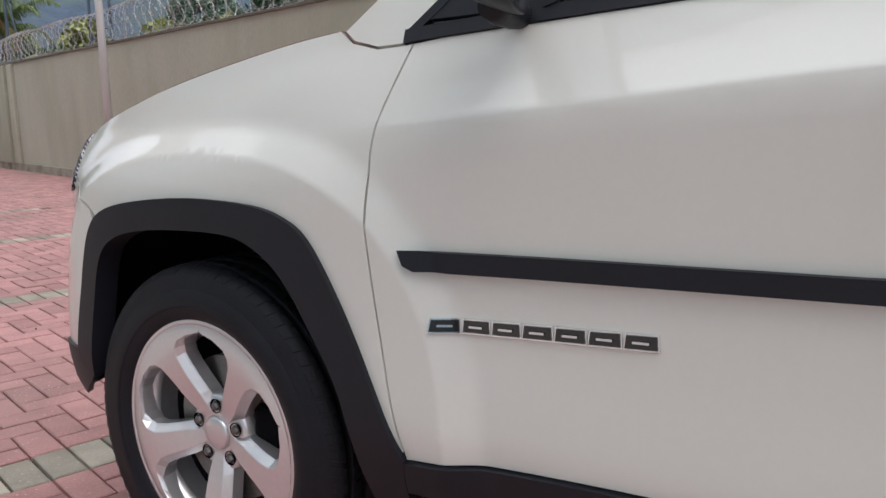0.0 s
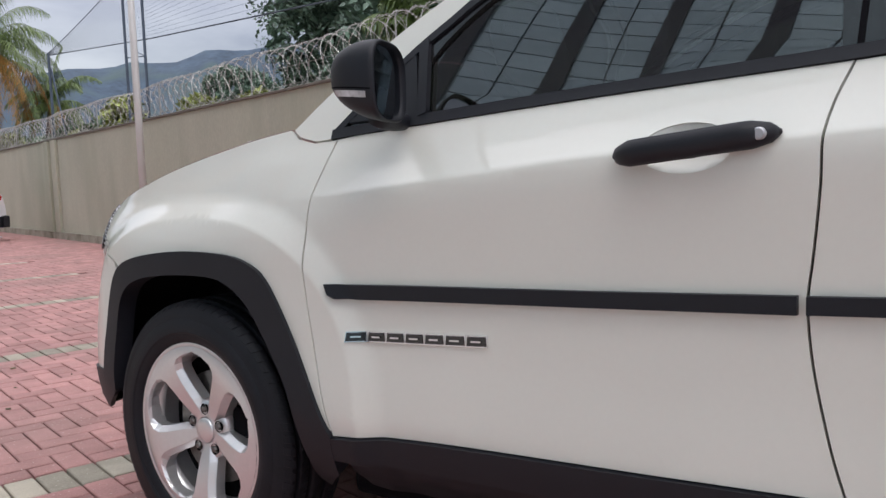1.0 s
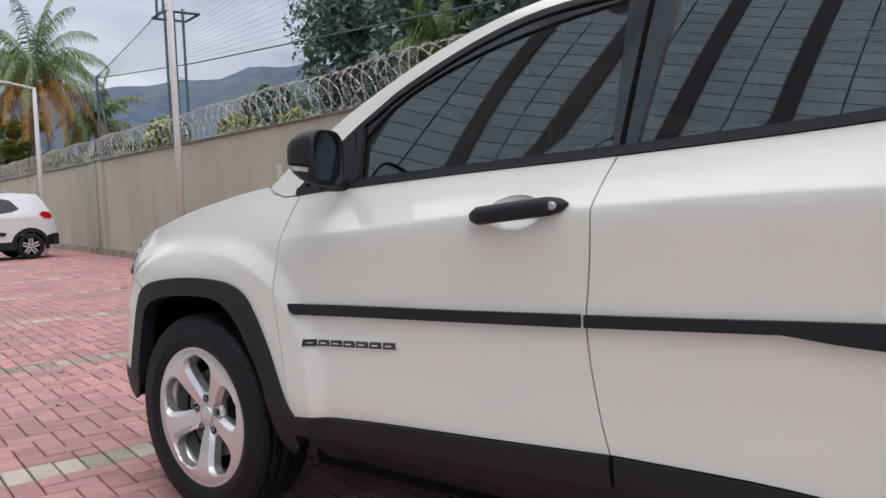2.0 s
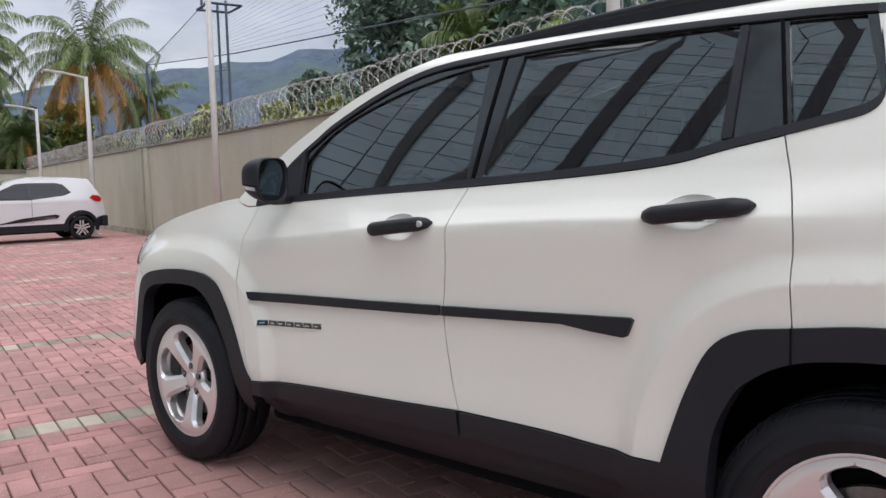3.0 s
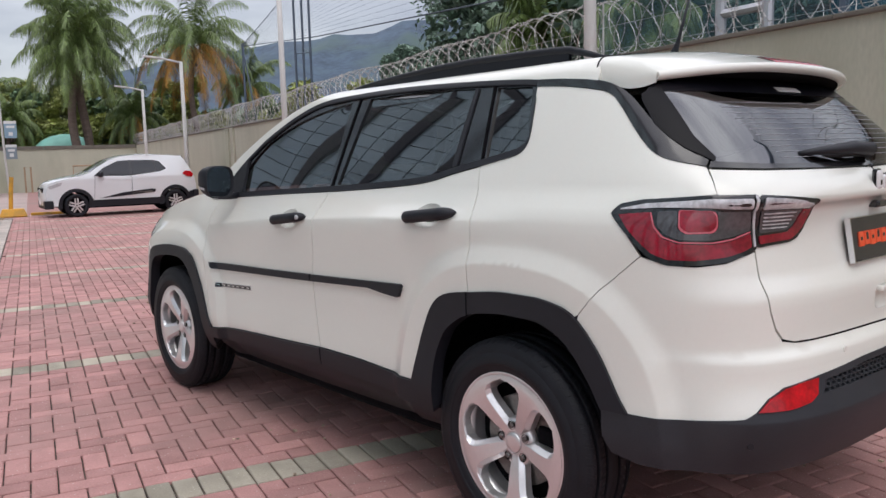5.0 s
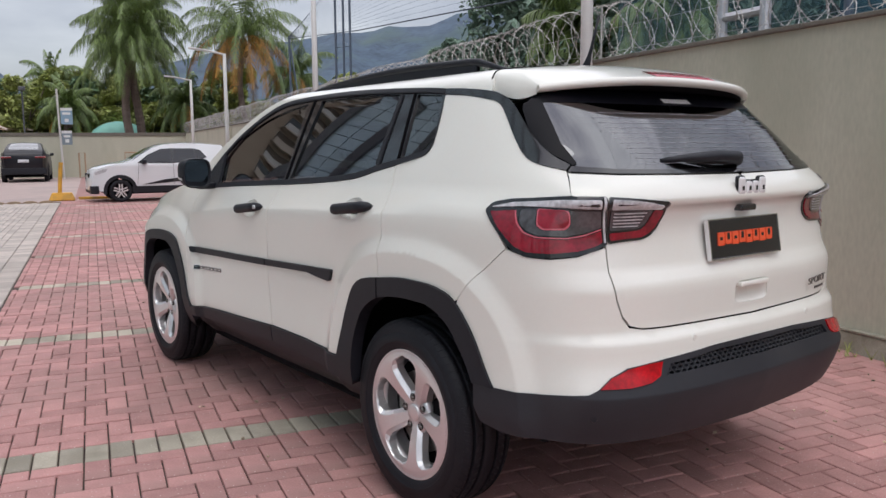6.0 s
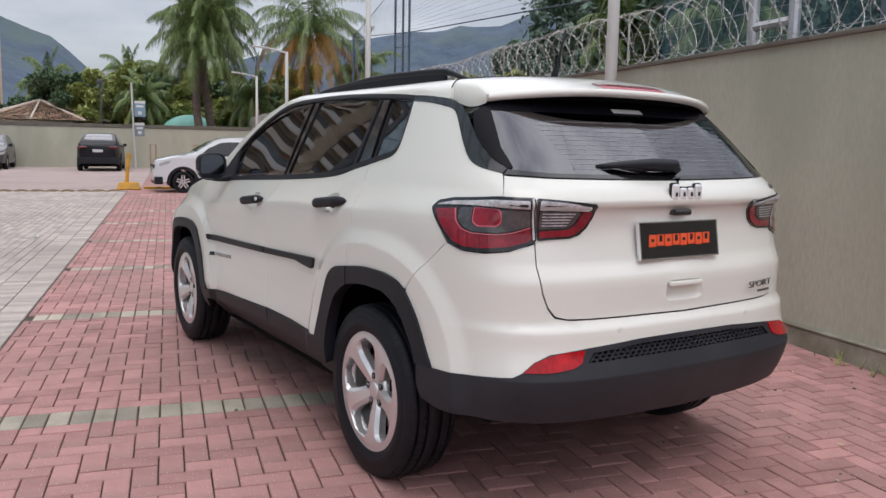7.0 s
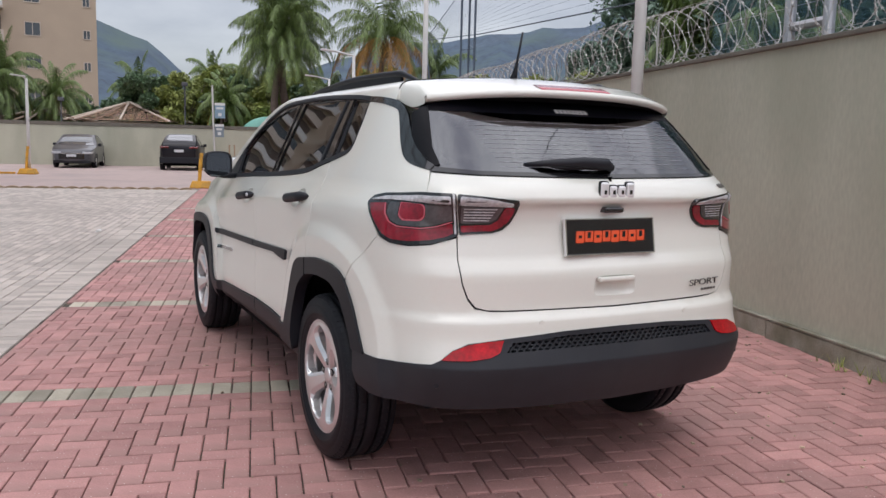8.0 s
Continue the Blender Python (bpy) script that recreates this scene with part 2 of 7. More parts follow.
def dense(pts, step):
    """A closed polygon with points every step along its edges."""
    out = []
    for a, b in zip(pts, list(pts[1:]) + [pts[0]]):
        a, b = np.array(a, float), np.array(b, float)
        k = max(1, int(round(np.linalg.norm(b - a) / step)))
        out += [a + (b - a) * i / k for i in range(k)]
    return np.array(out)


def rounded(loop, r):
    """A polygon with its corners rounded off."""
    p, out = [np.array(q, float) for q in loop], []
    for i, q in enumerate(p):
        a, b = p[i - 1] - q, p[(i + 1) % len(p)] - q
        la, lb = np.linalg.norm(a), np.linalg.norm(b)
        u, v = q + a / la * min(r, la * .45), q + b / lb * min(r, lb * .45)
        out += [tuple((1 - t) ** 2 * u + 2 * t * (1 - t) * q + t * t * v) for t in (0, .33, .67, 1)]
    return out


def inside(p, poly):
    x, y = p[:, 0][:, None], p[:, 1][:, None]
    a, b = poly, np.roll(poly, -1, 0)
    cross = (a[:, 1] > y) != (b[:, 1] > y)
    with np.errstate(divide="ignore", invalid="ignore"):
        xi = (b[:, 0] - a[:, 0]) * (y - a[:, 1]) / (b[:, 1] - a[:, 1]) + a[:, 0]
    return (np.sum(cross & (x < xi), axis=1) % 2) == 1


def shrink(poly, gap):
    a, b, c = np.roll(poly, 1, 0), poly, np.roll(poly, -1, 0)
    t = c - a
    t /= np.linalg.norm(t, axis=1)[:, None] + 1e-9
    area = np.sum(poly[:, 0] * np.roll(poly[:, 1], -1) - np.roll(poly[:, 0], -1) * poly[:, 1])
    nrm = np.c_[-t[:, 1], t[:, 0]] * (1 if area > 0 else -1)
    return poly + nrm * gap


def sheet(name, poly, chart, material, parent, label="", step=0.03, off=0.0, gap=0.0, depth=0.014, holes=(), flip=False, creases=()):
    """A panel: the polygon of a flat chart, meshed finely (more so along its creases), laid onto the curved surface chart(a, b) and folded back along its rim."""
    rim = dense(poly, step * 0.6)
    if gap:
        rim = shrink(rim, gap)
    rims = [rim] + [dense(h, step * 0.6) for h in holes]
    lo, hi = rim.min(0), rim.max(0)
    gx, gy = np.meshgrid(np.arange(lo[0], hi[0], step), np.arange(lo[1], hi[1], step))
    pts = np.c_[gx.ravel(), gy.ravel()]
    keep = inside(pts, rim)
    for h in rims[1:]:
        keep &= ~inside(pts, h)
    pts = pts[keep]
    for r in rims:
        if len(pts):
            d2 = ((pts[:, None, :] - r[None]) ** 2).sum(2).min(1)
            pts = pts[d2 > (0.42 * step) ** 2]
    if len(creases):
        cr = np.array(creases, float)
        cr = cr[inside(cr, rim)]
        for h in rims[1:]:
            cr = cr[~inside(cr, h)]
        for r in rims:
            cr = cr[((cr[:, None, :] - r[None]) ** 2).sum(2).min(1) > .003 ** 2]
        if len(cr):
            pts = pts[((pts[:, None, :] - cr[None]) ** 2).sum(2).min(1) > (.4 * step) ** 2]
            pts = np.vstack([pts, cr])
    vs, es, k = [], [], 0
    for r in rims:
        vs += [Vector(p) for p in r]
        es += [(k + i, k + (i + 1) % len(r)) for i in range(len(r))]
        k += len(r)
    vs += [Vector(p) for p in pts]
    v2, _, f2, *_ = geometry.delaunay_2d_cdt(vs, es, [], 0, 1e-6)
    uv = np.array([(v.x, v.y) for v in v2])
    tri = np.array([f for f in f2 if len(f) == 3])
    cen = uv[tri].mean(1)
    ok = inside(cen, rim)
    for h in rims[1:]:
        ok &= ~inside(cen, h)
    ar = uv[tri]
    ok &= np.abs(np.cross(ar[:, 1] - ar[:, 0], ar[:, 2] - ar[:, 0])) > 2e-3 * step * step
    tri = tri[ok]
    e = 1.5e-3
    a, b = uv[:, 0], uv[:, 1]
    p0 = np.stack(chart(a, b), -1)
    du = np.stack(chart(a + e, b), -1) - np.stack(chart(a - e, b), -1)
    dv = np.stack(chart(a, b + e), -1) - np.stack(chart(a, b - e), -1)
    nr = np.cross(du, dv)
    nr /= np.linalg.norm(nr, axis=1)[:, None] + 1e-12
    if flip:
        nr, tri = -nr, tri[:, ::-1]
    p = p0 + nr * off
    ar = uv[tri]
    sg = np.cross(ar[:, 1] - ar[:, 0], ar[:, 2] - ar[:, 0])
    want = -1 if flip else 1
    tri = np.where((sg * want > 0)[:, None] if not flip else (sg < 0)[:, None], tri, tri[:, ::-1])
    verts, faces = [p], [tuple(t) for t in tri]
    # the rim, folded back
    cnt = {}
    for t in tri:
        for i in range(3):
            x, y = int(t[i]), int(t[(i + 1) % 3])
            cnt[(x, y)] = cnt.get((x, y), 0) + 1
    open_e = [(x, y) for (x, y) in cnt if (y, x) not in cnt]
    base, idx, extra = len(p), {}, []
    for x, y in open_e:
        for w in (x, y):
            if w not in idx:
                idx[w] = base + len(extra)
                extra += [p[w], p[w] - nr[w] * depth]
    for x, y in open_e:
        faces.append((idx[y], idx[x], idx[x] + 1, idx[y] + 1))
    allv = np.vstack([p, np.array(extra)]) if extra else p
    me = bpy.data.meshes.new(name)
    me.from_pydata(allv.tolist(), [], [tuple(int(q) for q in f) for f in faces])
    me.materials.append(material)
    me.polygons.foreach_set("use_smooth", [len(f) == 3 for f in faces])
    me.update()
    me.normals_split_custom_set_from_vertices(nr.tolist() + [(0.0, 0.0, 0.0)] * len(extra))
    ob = new(name, me)
    ob.parent = parent
    if label:
        tagged(ob, label)
    return ob


# the site's axes: a runs along the boundary wall, d away from the lot towards it
AZ = radians(13.8)
SITE = Matrix(((math.cos(AZ), math.sin(AZ), 0, 0), (-math.sin(AZ), math.cos(AZ), 0, 0), (0, 0, 1, 0), (0, 0, 0, 1)))  # local x = d, y = a

# ---- ground, paving, walls ----
def ground_sheet():
    bm = bmesh.new()
    n = 24
    c = [[bm.verts.new((-900 + 1800 * i / n, -900 + 1800 * j / n, -0.016)) for j in range(n + 1)] for i in range(n + 1)]
    for i in range(n):
        for j in range(n):
            bm.faces.new((c[i][j], c[i + 1][j], c[i + 1][j + 1], c[i][j + 1]))
    ob = part("ground", bm, M_JOINT, None)
    return tagged(ob, "dark sandy ground under the paving joints", "ground", kind="structure")


ground_sheet()
WALL_D, WALL_H, WALL_END = 2.85, 2.10, 38.4


def boundary_wall(name, a0, a1, d0, d1, label):
    w = thing(name, SITE, label, "wall", kind="structure")
    bm = bmesh.new()
    box(bm, (d0, a0, -0.02), (d1, a1, WALL_H - (.035 if a1 - a0 > d1 - d0 else .17)))
    part("wall_face", bm, M_WALL, w)
    bm = bmesh.new()
    n = 30
    ch = .035 if a1 - a0 > d1 - d0 else .17
    for k in range(n):
        f0, f1 = k / n, (k + 1) / n
        if a1 - a0 > d1 - d0:
            lo, hi = (d0 - 0.03, a0 + (a1 - a0) * f0 + .004, WALL_H - 0.035), (d1 + 0.03, a0 + (a1 - a0) * f1 - .004, WALL_H + random.uniform(-.003, .004))
        else:
            lo, hi = (d0 + (d1 - d0) * f0 + .004, a0 - 0.03, WALL_H - ch), (d0 + (d1 - d0) * f1 - .004, a1 + 0.03, WALL_H + random.uniform(-.003, .004))
        box(bm, lo, hi, 0.008)
    part("coping", bm, M_COPING, w, "stained concrete coping on the wall")
    return w


wall_e = boundary_wall("wall_east", -14, WALL_END, WALL_D, WALL_D + 0.18, "olive grey rendered boundary wall with rain streaks")
bm = bmesh.new()
for k in range(44):
    box(bm, (WALL_D - 0.045 - random.uniform(0, .006), -14 + k * 1.19, -0.02), (WALL_D, -14 + k * 1.19 + 1.184, 0.125 + random.uniform(-.004, .004)), 0.008)
part("plinth", bm, M_PLINTH, wall_e, "stained pale concrete plinth")
bm = bmesh.new()
box(bm, (WALL_D - 0.053, -14, 0.128), (WALL_D - .002, WALL_END, 0.142), 0.003)
part("plinth_edge", bm, M_PLINTH, wall_e, "pale painted plinth edge")
for a in (17.2, 17.75, 24.0):
    bm = bmesh.new()
    box(bm, (WALL_D - .06, a, .14), (WALL_D, a + .32, WALL_H - .04), .006)
    part("wall_pier", bm, M_WALL, wall_e)
bm = bmesh.new()
box(bm, (WALL_D - .05, 8.47, 1.36), (WALL_D - .001, 8.57, 1.54), .008)
part("junction_box", bm, M_POLE, wall_e, "white electric junction box")
boundary_wall("wall_north", WALL_END, WALL_END + .2, -60, WALL_D + 0.18, "olive grey rendered end wall")

# the other sides of the lot, behind the camera
for nm, lo, hi in (("wall_south", (-40, -16.4, -.02), (WALL_D + .18, -16.2, 2.1)),):
    w = thing(nm, SITE, "plain rendered wall behind the lot", "wall", kind="structure")
    bm = bmesh.new()
    box(bm, lo, hi)
    part("wall_face", bm, M_WALL, w)

# ---- paving ----
rng = np.random.default_rng(3)
PITCH, PITCH_A, D_OFF, A_OFF = .1007, .1019, -.0228, -.545
RED_D0, RED_D1, RED_A0, RED_A1 = -2.30, WALL_D - .03, -9.0, 20.0
PALE_D1 = 1.0
ROWS_PALE = [-.443 + 24 * PITCH_A * k for k in range(-3, 9)]


def slabs(name, rects, material, parent, label, jit=.0011, depth=.016, g=.0036):
    """Paving stones as one mesh: each a low block of its own, a hair uneven. rects: d, a, width, length."""
    r = np.array(rects)
    n = len(r)
    z = rng.normal(0, jit, n)
    tx, ty = rng.normal(0, .004, n), rng.normal(0, .004, n)
    ring_ = np.array([(-1, -1), (1, -1), (1, 1), (-1, 1)])
    hw, hl = r[:, 2] / 2 - g, r[:, 3] / 2 - g
    rot = rng.normal(0, .006, n)
    verts = np.zeros((n, 12, 3))
    for k, (sx, sy) in enumerate(ring_):
        for lv, (inset, dz) in enumerate(((.005, 0.0), (0.0, -.003), (-.001, -depth))):
            x, y = sx * (hw - inset), sy * (hl - inset)
            X, Y = x - y * rot, y + x * rot
            verts[:, lv * 4 + k, 0] = r[:, 0] + X
            verts[:, lv * 4 + k, 1] = r[:, 1] + Y
            verts[:, lv * 4 + k, 2] = z + dz + tx * X + ty * Y
    quad = [(0, 1, 2, 3)] + [(4 * l + (k + 1) % 4, 4 * l + k, 4 * l + 4 + k, 4 * l + 4 + (k + 1) % 4) for l in range(2) for k in range(4)]
    faces = (np.array(quad)[None] + (np.arange(n) * 12)[:, None, None]).reshape(-1, 4)
    me = bpy.data.meshes.new(name)
    me.from_pydata(verts.reshape(-1, 3).tolist(), [], faces.tolist())
    me.materials.append(material)
    ob = new(name, me)
    ob.parent = parent
    return tagged(ob, label, kind="stuff")


red_floor = thing("pavement", SITE, "red block paving laid in herringbone with pale bay lines", "pavement", kind="structure")
near, far = [], []
i0, i1 = int(RED_D0 / PITCH) - 2, int(RED_D1 / PITCH) + 2
j0, j1 = int((RED_A0 - A_OFF) / PITCH_A), int((RED_A1 - A_OFF) / PITCH_A)


for i in range(i0, i1):
    for j in range(j0, j1):
        k = (i - j + 1) % 4
        if k == 0:
            d, a, w, l = (i + 1) * PITCH + D_OFF, (j + .5) * PITCH_A + A_OFF, 2 * PITCH, PITCH_A
        elif k == 3:
            d, a, w, l = (i + .5) * PITCH + D_OFF, (j + 1.0) * PITCH_A + A_OFF, PITCH, 2 * PITCH_A
        else:
            continue
        lo, hi = max(d - w / 2, RED_D0 + .012), min(d + w / 2, RED_D1)
        if hi - lo < .03:
            continue
        d, w = (lo + hi) / 2, hi - lo
        a_lo, a_hi = a - l / 2, a + l / 2
        for p in ROWS_PALE:
            if d < PALE_D1 and a_lo < p + .101 and a_hi > p - .101:
                if a > p:
                    a_lo = max(a_lo, p + .101)
                else:
                    a_hi = min(a_hi, p - .101)
        if a_hi - a_lo < .025:
            continue
        a, l = (a_lo + a_hi) / 2, a_hi - a_lo
        full = abs(l - (PITCH_A if k == 0 else 2 * PITCH_A)) < 1e-6 and abs(w - (2 * PITCH if k == 0 else PITCH)) < 1e-6
        if full and -2.05 < a < -.62 and -2.2 < d < -.35:
            near.append((d, a, k))
        else:
            far.append((d, a, w, l))
slabs("paver", far, M_BRICK, red_floor, "red clay-coloured concrete paving blocks")
pale = []
for p in ROWS_PALE:
    if p < RED_A1 - .2:
        pale += [((k + .5) * PITCH + D_OFF, p, PITCH, 2 * PITCH_A) for k in range(-22, int(PALE_D1 / PITCH))]
slabs("pale_paver", pale, M_PALE, red_floor, "pale grey row of blocks marking a parking bay", g=.0045)
# the border and the grey field of the driveway
border = [(RED_D0 - .105 - .21 * c, -9 + .104 * (k + .5 * (c % 2)), .208, .104) for k in range(int(27.2 / .104)) for c in range(2)]
slabs("border_paver", border, M_GREYP, red_floor, "grey paving blocks along the driveway edge")
grey = [(-2.72 - .104 * (k + .5), -6 + .208 * (j + .5 * (k % 2)), .104, .208) for k in range(70) for j in range(116)]
grey += [(-2.72 - .104 * (k + .5), -9 + .208 * (j + .5 * (k % 2)), .104, .208) for k in range(70) for j in range(14)]
slabs("driveway_paver", grey, M_GREYP, red_floor, "grey paving blocks of the driveway")

# single blocks where the camera passes nearest
M_BRICK_ONE = mat("red_paver_single", (0.455, 0.240, 0.224), 0.85, vary=0.32, scale=7, fine=120, bump=1.0, per="object", dirt=(0.33, 0.20, 0.182), dirt_scale=2.5, speck=(0.60, 0.48, 0.43, 64, .22), per_share=0.24)


def one_paver(w, l, seed):
    r = random.Random(seed)
    vs, g, ti, tj = [], .0036, r.uniform(-.004, .004), r.uniform(-.004, .004)
    for ins, dz in ((.005, 0), (0, -.003), (-.001, -.016)):
        for sx, sy in ((-1, -1), (1, -1), (1, 1), (-1, 1)):
            x, y = sx * (w / 2 - g - ins), sy * (l / 2 - g - ins)
            vs.append((x, y, dz + ti * x + tj * y))
    fs = [(0, 1, 2, 3)] + [(4 * q + (k + 1) % 4, 4 * q + k, 4 * q + 4 + k, 4 * q + 4 + (k + 1) % 4) for q in range(2) for k in range(4)]
    me = bpy.data.meshes.new("paver")
    me.from_pydata(vs, [], fs)
    me.materials.append(M_BRICK_ONE)
    return me


kinds = {0: [one_paver(2 * PITCH, PITCH_A, s) for s in range(5)], 3: [one_paver(PITCH, 2 * PITCH_A, s + 9) for s in range(5)]}

# beyond the driveway's edge: smooth far paving
M_FAR = mat("far_paving", (0.43, 0.335, 0.31), 0.85, vary=0.12, scale=3, fine=25, bump=.2, dirt=(0.35, 0.29, 0.27), dirt_scale=.5)
M_FARRED = mat("far_red_paving", (0.35, 0.19, 0.175), 0.85, vary=0.16, scale=8, fine=40, bump=.3, dirt=(0.28, 0.19, 0.17), dirt_scale=.7)
for nm, lo, hi, m, lb in (("far_paving", (-60, 18.45, -.014), (-2.0, WALL_END, -.002), M_FAR, "pale pinkish far paving"), ("far_red_paving", (-2.0, 20.0, -.014), (WALL_D, WALL_END, -.002), M_FARRED, "far red paving"),
                          ("side_paving", (-40, -16, -.014), (-10.0, 18.2, -.003), M_GREYP, "grey paving towards the building"), ("rear_paving", (-10.0, -16, -.014), (WALL_D, -9.0, -.003), M_FARRED, "red paving behind the lot")):
    bm = bmesh.new()
    box(bm, lo, hi)
    ob = part(nm, bm, m, red_floor, lb)

# scalloped edging stones across the driveway
edge = thing("kerb", SITE, "low sandy edging stones across the driveway", "kerb", kind="structure")
for k in range(64):
    bm = bmesh.new()
    d = -2.62 - .36 * k
    prof = [(-.17, 0), (-.15, .035), (-.08, .055), (0, .062), (.08, .055), (.15, .035), (.17, 0)]
    va = [[bm.verts.new((d + x, 18.26 + s * .06, z - .01)) for x, z in prof] for s in (-1, 1)]
    bm.faces.new(va[0])
    bm.faces.new(va[1][::-1])
    for q in range(6):
        bm.faces.new((va[0][q + 1], va[0][q], va[1][q], va[1][q + 1]))
    part("kerb_stone", bm, M_KERB, edge)

# ---- poles, razor wire and netting on the east side ----
def street_lamp(a, d, h, arm, label, arm_dir=-1.0):
    o = thing("street_lamp", SITE @ Matrix.Translation((d, a, 0)), label, "lamp post", group="lamp posts by the wall")
    bm = bmesh.new()
    tube(bm, [(0, 0, 0), (0, 0, h * .5), (0, 0, h)], [.060, .055, .045], 14)
    part("post", bm, M_POLE, o, smooth=True)
    bm = bmesh.new()
    box(bm, (-.12, -.12, 0), (.12, .12, .02), .004)
    part("base_plate", bm, M_GALV, o)
    if arm:
        bm = bmesh.new()
        tube(bm, [(0, 0, h - .03), (arm_dir * arm * .5, -.05, h + .03), (arm_dir * arm, -.1, h + .08)], [.03, .026, .024], 8)
        part("arm", bm, M_POLE, o)
        bm = bmesh.new()
        box(bm, (-.24, -.07, -.02), (.24, .07, .03), .015, Matrix.Translation((arm_dir * (arm + .12), -.1, h + .08)) @ pose(0, 0, 0, 0, 6 * -arm_dir, 0))
        part("lamp_head", bm, M_POLE, o, "flat white lamp head")
    return o


street_lamp(11.64, 2.56, 5.05, .55, "slim white lamp post before the wall")
street_lamp(2.34, 2.70, 5.3, .8, "slim white lamp post close to the wall")
street_lamp(19.72, 2.06, 3.95, .62, "slim white lamp post before the wall")
street_lamp(28.91, 2.14, 3.94, .62, "slim white lamp post before the wall")

wire = thing("razor_wire", SITE, "coil of barbed razor wire along the wall top", "razor wire")
R, turns_per_m = .25, 3.7


def coil_pt(t, strand):
    """A place on the coil: t in turns; the two strands lean alternately, so that their loops cross."""
    a = -13.5 + t / turns_per_m + strand * .21
    ang = t * math.tau + strand * 2.4
    rr = R * (1 + .07 * math.sin(a * 2.3 + strand))
    lean = .11 if strand else -.11
    return Vector((WALL_D + .09 + .04 * math.sin(a * 1.1) + rr * math.cos(ang) * .8, a + lean * math.sin(ang) + .03 * math.sin(t * 2.1), WALL_H + R + .01 + rr * math.sin(ang)))


for strand in range(2):
    bm = bmesh.new()
    tube(bm, [coil_pt(k / 18, strand) for k in range(int(51.6 * turns_per_m * 18)) if coil_pt(k / 18, strand).y < WALL_END - .2], .0026, 4)
    part("coil", bm, M_RAZOR, wire, "galvanised wire coil")
bm = bmesh.new()
for strand in range(2):
    for k in range(int(51.6 * turns_per_m * 13)):
        c, c2 = coil_pt(k / 13, strand), coil_pt(k / 13 + .02, strand)
        if c.y > WALL_END - .3:
            break
        along = (c2 - c).normalized()
        ang = k / 13 * math.tau + strand * 2.4
        out = Vector((math.cos(ang), 0, math.sin(ang)))
        v = [bm.verts.new(c + along * .026 * x + out * .012 * y) for x, y in ((-1, 1), (-.45, .22), (.45, .22), (1, 1), (.45, -.22), (1, -1), (-1, -1), (-.45, -.22))]
        bm.faces.new((v[0], v[1], v[7], v[6]))
        bm.faces.new((v[1], v[2], v[4], v[7]))
        bm.faces.new((v[2], v[3], v[5], v[4]))
tagged(part("barb", bm, M_RAZOR, wire, "stamped steel barbs"), kind="stuff")
for z in (.06, .27, .50):
    bm = bmesh.new()
    tube(bm, [(WALL_D + .09, -13.5 + k * 2, WALL_H + z + .01 * math.sin(k * 1.7)) for k in range(26)], .0025, 4)
    part("line_wire", bm, M_RAZOR, wire)
for k in range(17):
    bm = bmesh.new()
    tube(bm, [(WALL_D + .12, -13 + 3.1 * k, WALL_H - .02), (WALL_D + .12, -13 + 3.1 * k, WALL_H + .50)], .010, 6)
    part("stay", bm, M_RAZOR, wire)


def net_mat(name, col, cover):
    m = bpy.data.materials.new(name)
    m.use_nodes = True
    n, l = m.node_tree.nodes, m.node_tree.links
    b = n["Principled BSDF"]
    b.inputs["Base Color"].default_value, b.inputs["Roughness"].default_value = (*col, 1), .8
    tr = n.new("ShaderNodeBsdfTransparent")
    mx = n.new("ShaderNodeMixShader")
    no = n.new("ShaderNodeTexNoise")
    no.inputs["Scale"].default_value = .8
    mr = n.new("ShaderNodeMapRange")
    mr.inputs["To Min"].default_value, mr.inputs["To Max"].default_value = cover - .12, cover + .12
    l.new(n.new("ShaderNodeTexCoord").outputs["Object"], no.inputs["Vector"])
    l.new(no.outputs["Fac"], mr.inputs["Value"])
    l.new(mr.outputs[0], mx.inputs[0])
    l.new(tr.outputs[0], mx.inputs[1])
    l.new(b.outputs[0], mx.inputs[2])
    l.new(mx.outputs[0], n["Material Output"].inputs["Surface"])
    return m


M_TEAL = net_mat("teal_netting", (0.07, 0.17, 0.22), .38)
M_BLUE = net_mat("blue_windbreak", (0.02, 0.10, 0.16), .90)
M_PIPE = mat("grey_blue_steel", (0.12, 0.15, 0.20), .5, metal=.4, vary=.15)
M_ROPE = mat("net_cord", (0.10, 0.12, 0.15), .8, vary=.1)
court = thing("court_fence", SITE, "sports court fence with teal netting on steel posts", "fence")
for a in (-2.0, 2.0):
    bm = bmesh.new()
    tube(bm, [(5.6, a, 0), (5.6, a, 6.5)], .05, 8)
    part("fence_post", bm, M_PIPE, court)
for k, a in enumerate((-2.0, 2.0)):
    bm = bmesh.new()
    vs = [[bm.verts.new((5.62 + .06 * math.sin(i * .9 + k), a + 4.0 * i / 6, z)) for z in (1.2, 3.0, 4.8, 6.4)] for i in range(7)]
    for p, q in zip(vs, vs[1:]):
        for i in range(3):
            bm.faces.new((p[i], p[i + 1], q[i + 1], q[i]))
    part("net_panel", bm, M_TEAL, court, "hanging teal net")
bm = bmesh.new()
vs = [[bm.verts.new((6.0 + .05 * math.sin(i), -2 + 4.5 * i / 20, z)) for z in (.8, 2.0, 3.05)] for i in range(21)]
for p, q in zip(vs, vs[1:]):
    for i in range(2):
        bm.faces.new((p[i], p[i + 1], q[i + 1], q[i]))
part("windbreak", bm, M_BLUE, court, "dark blue windbreak cloth")
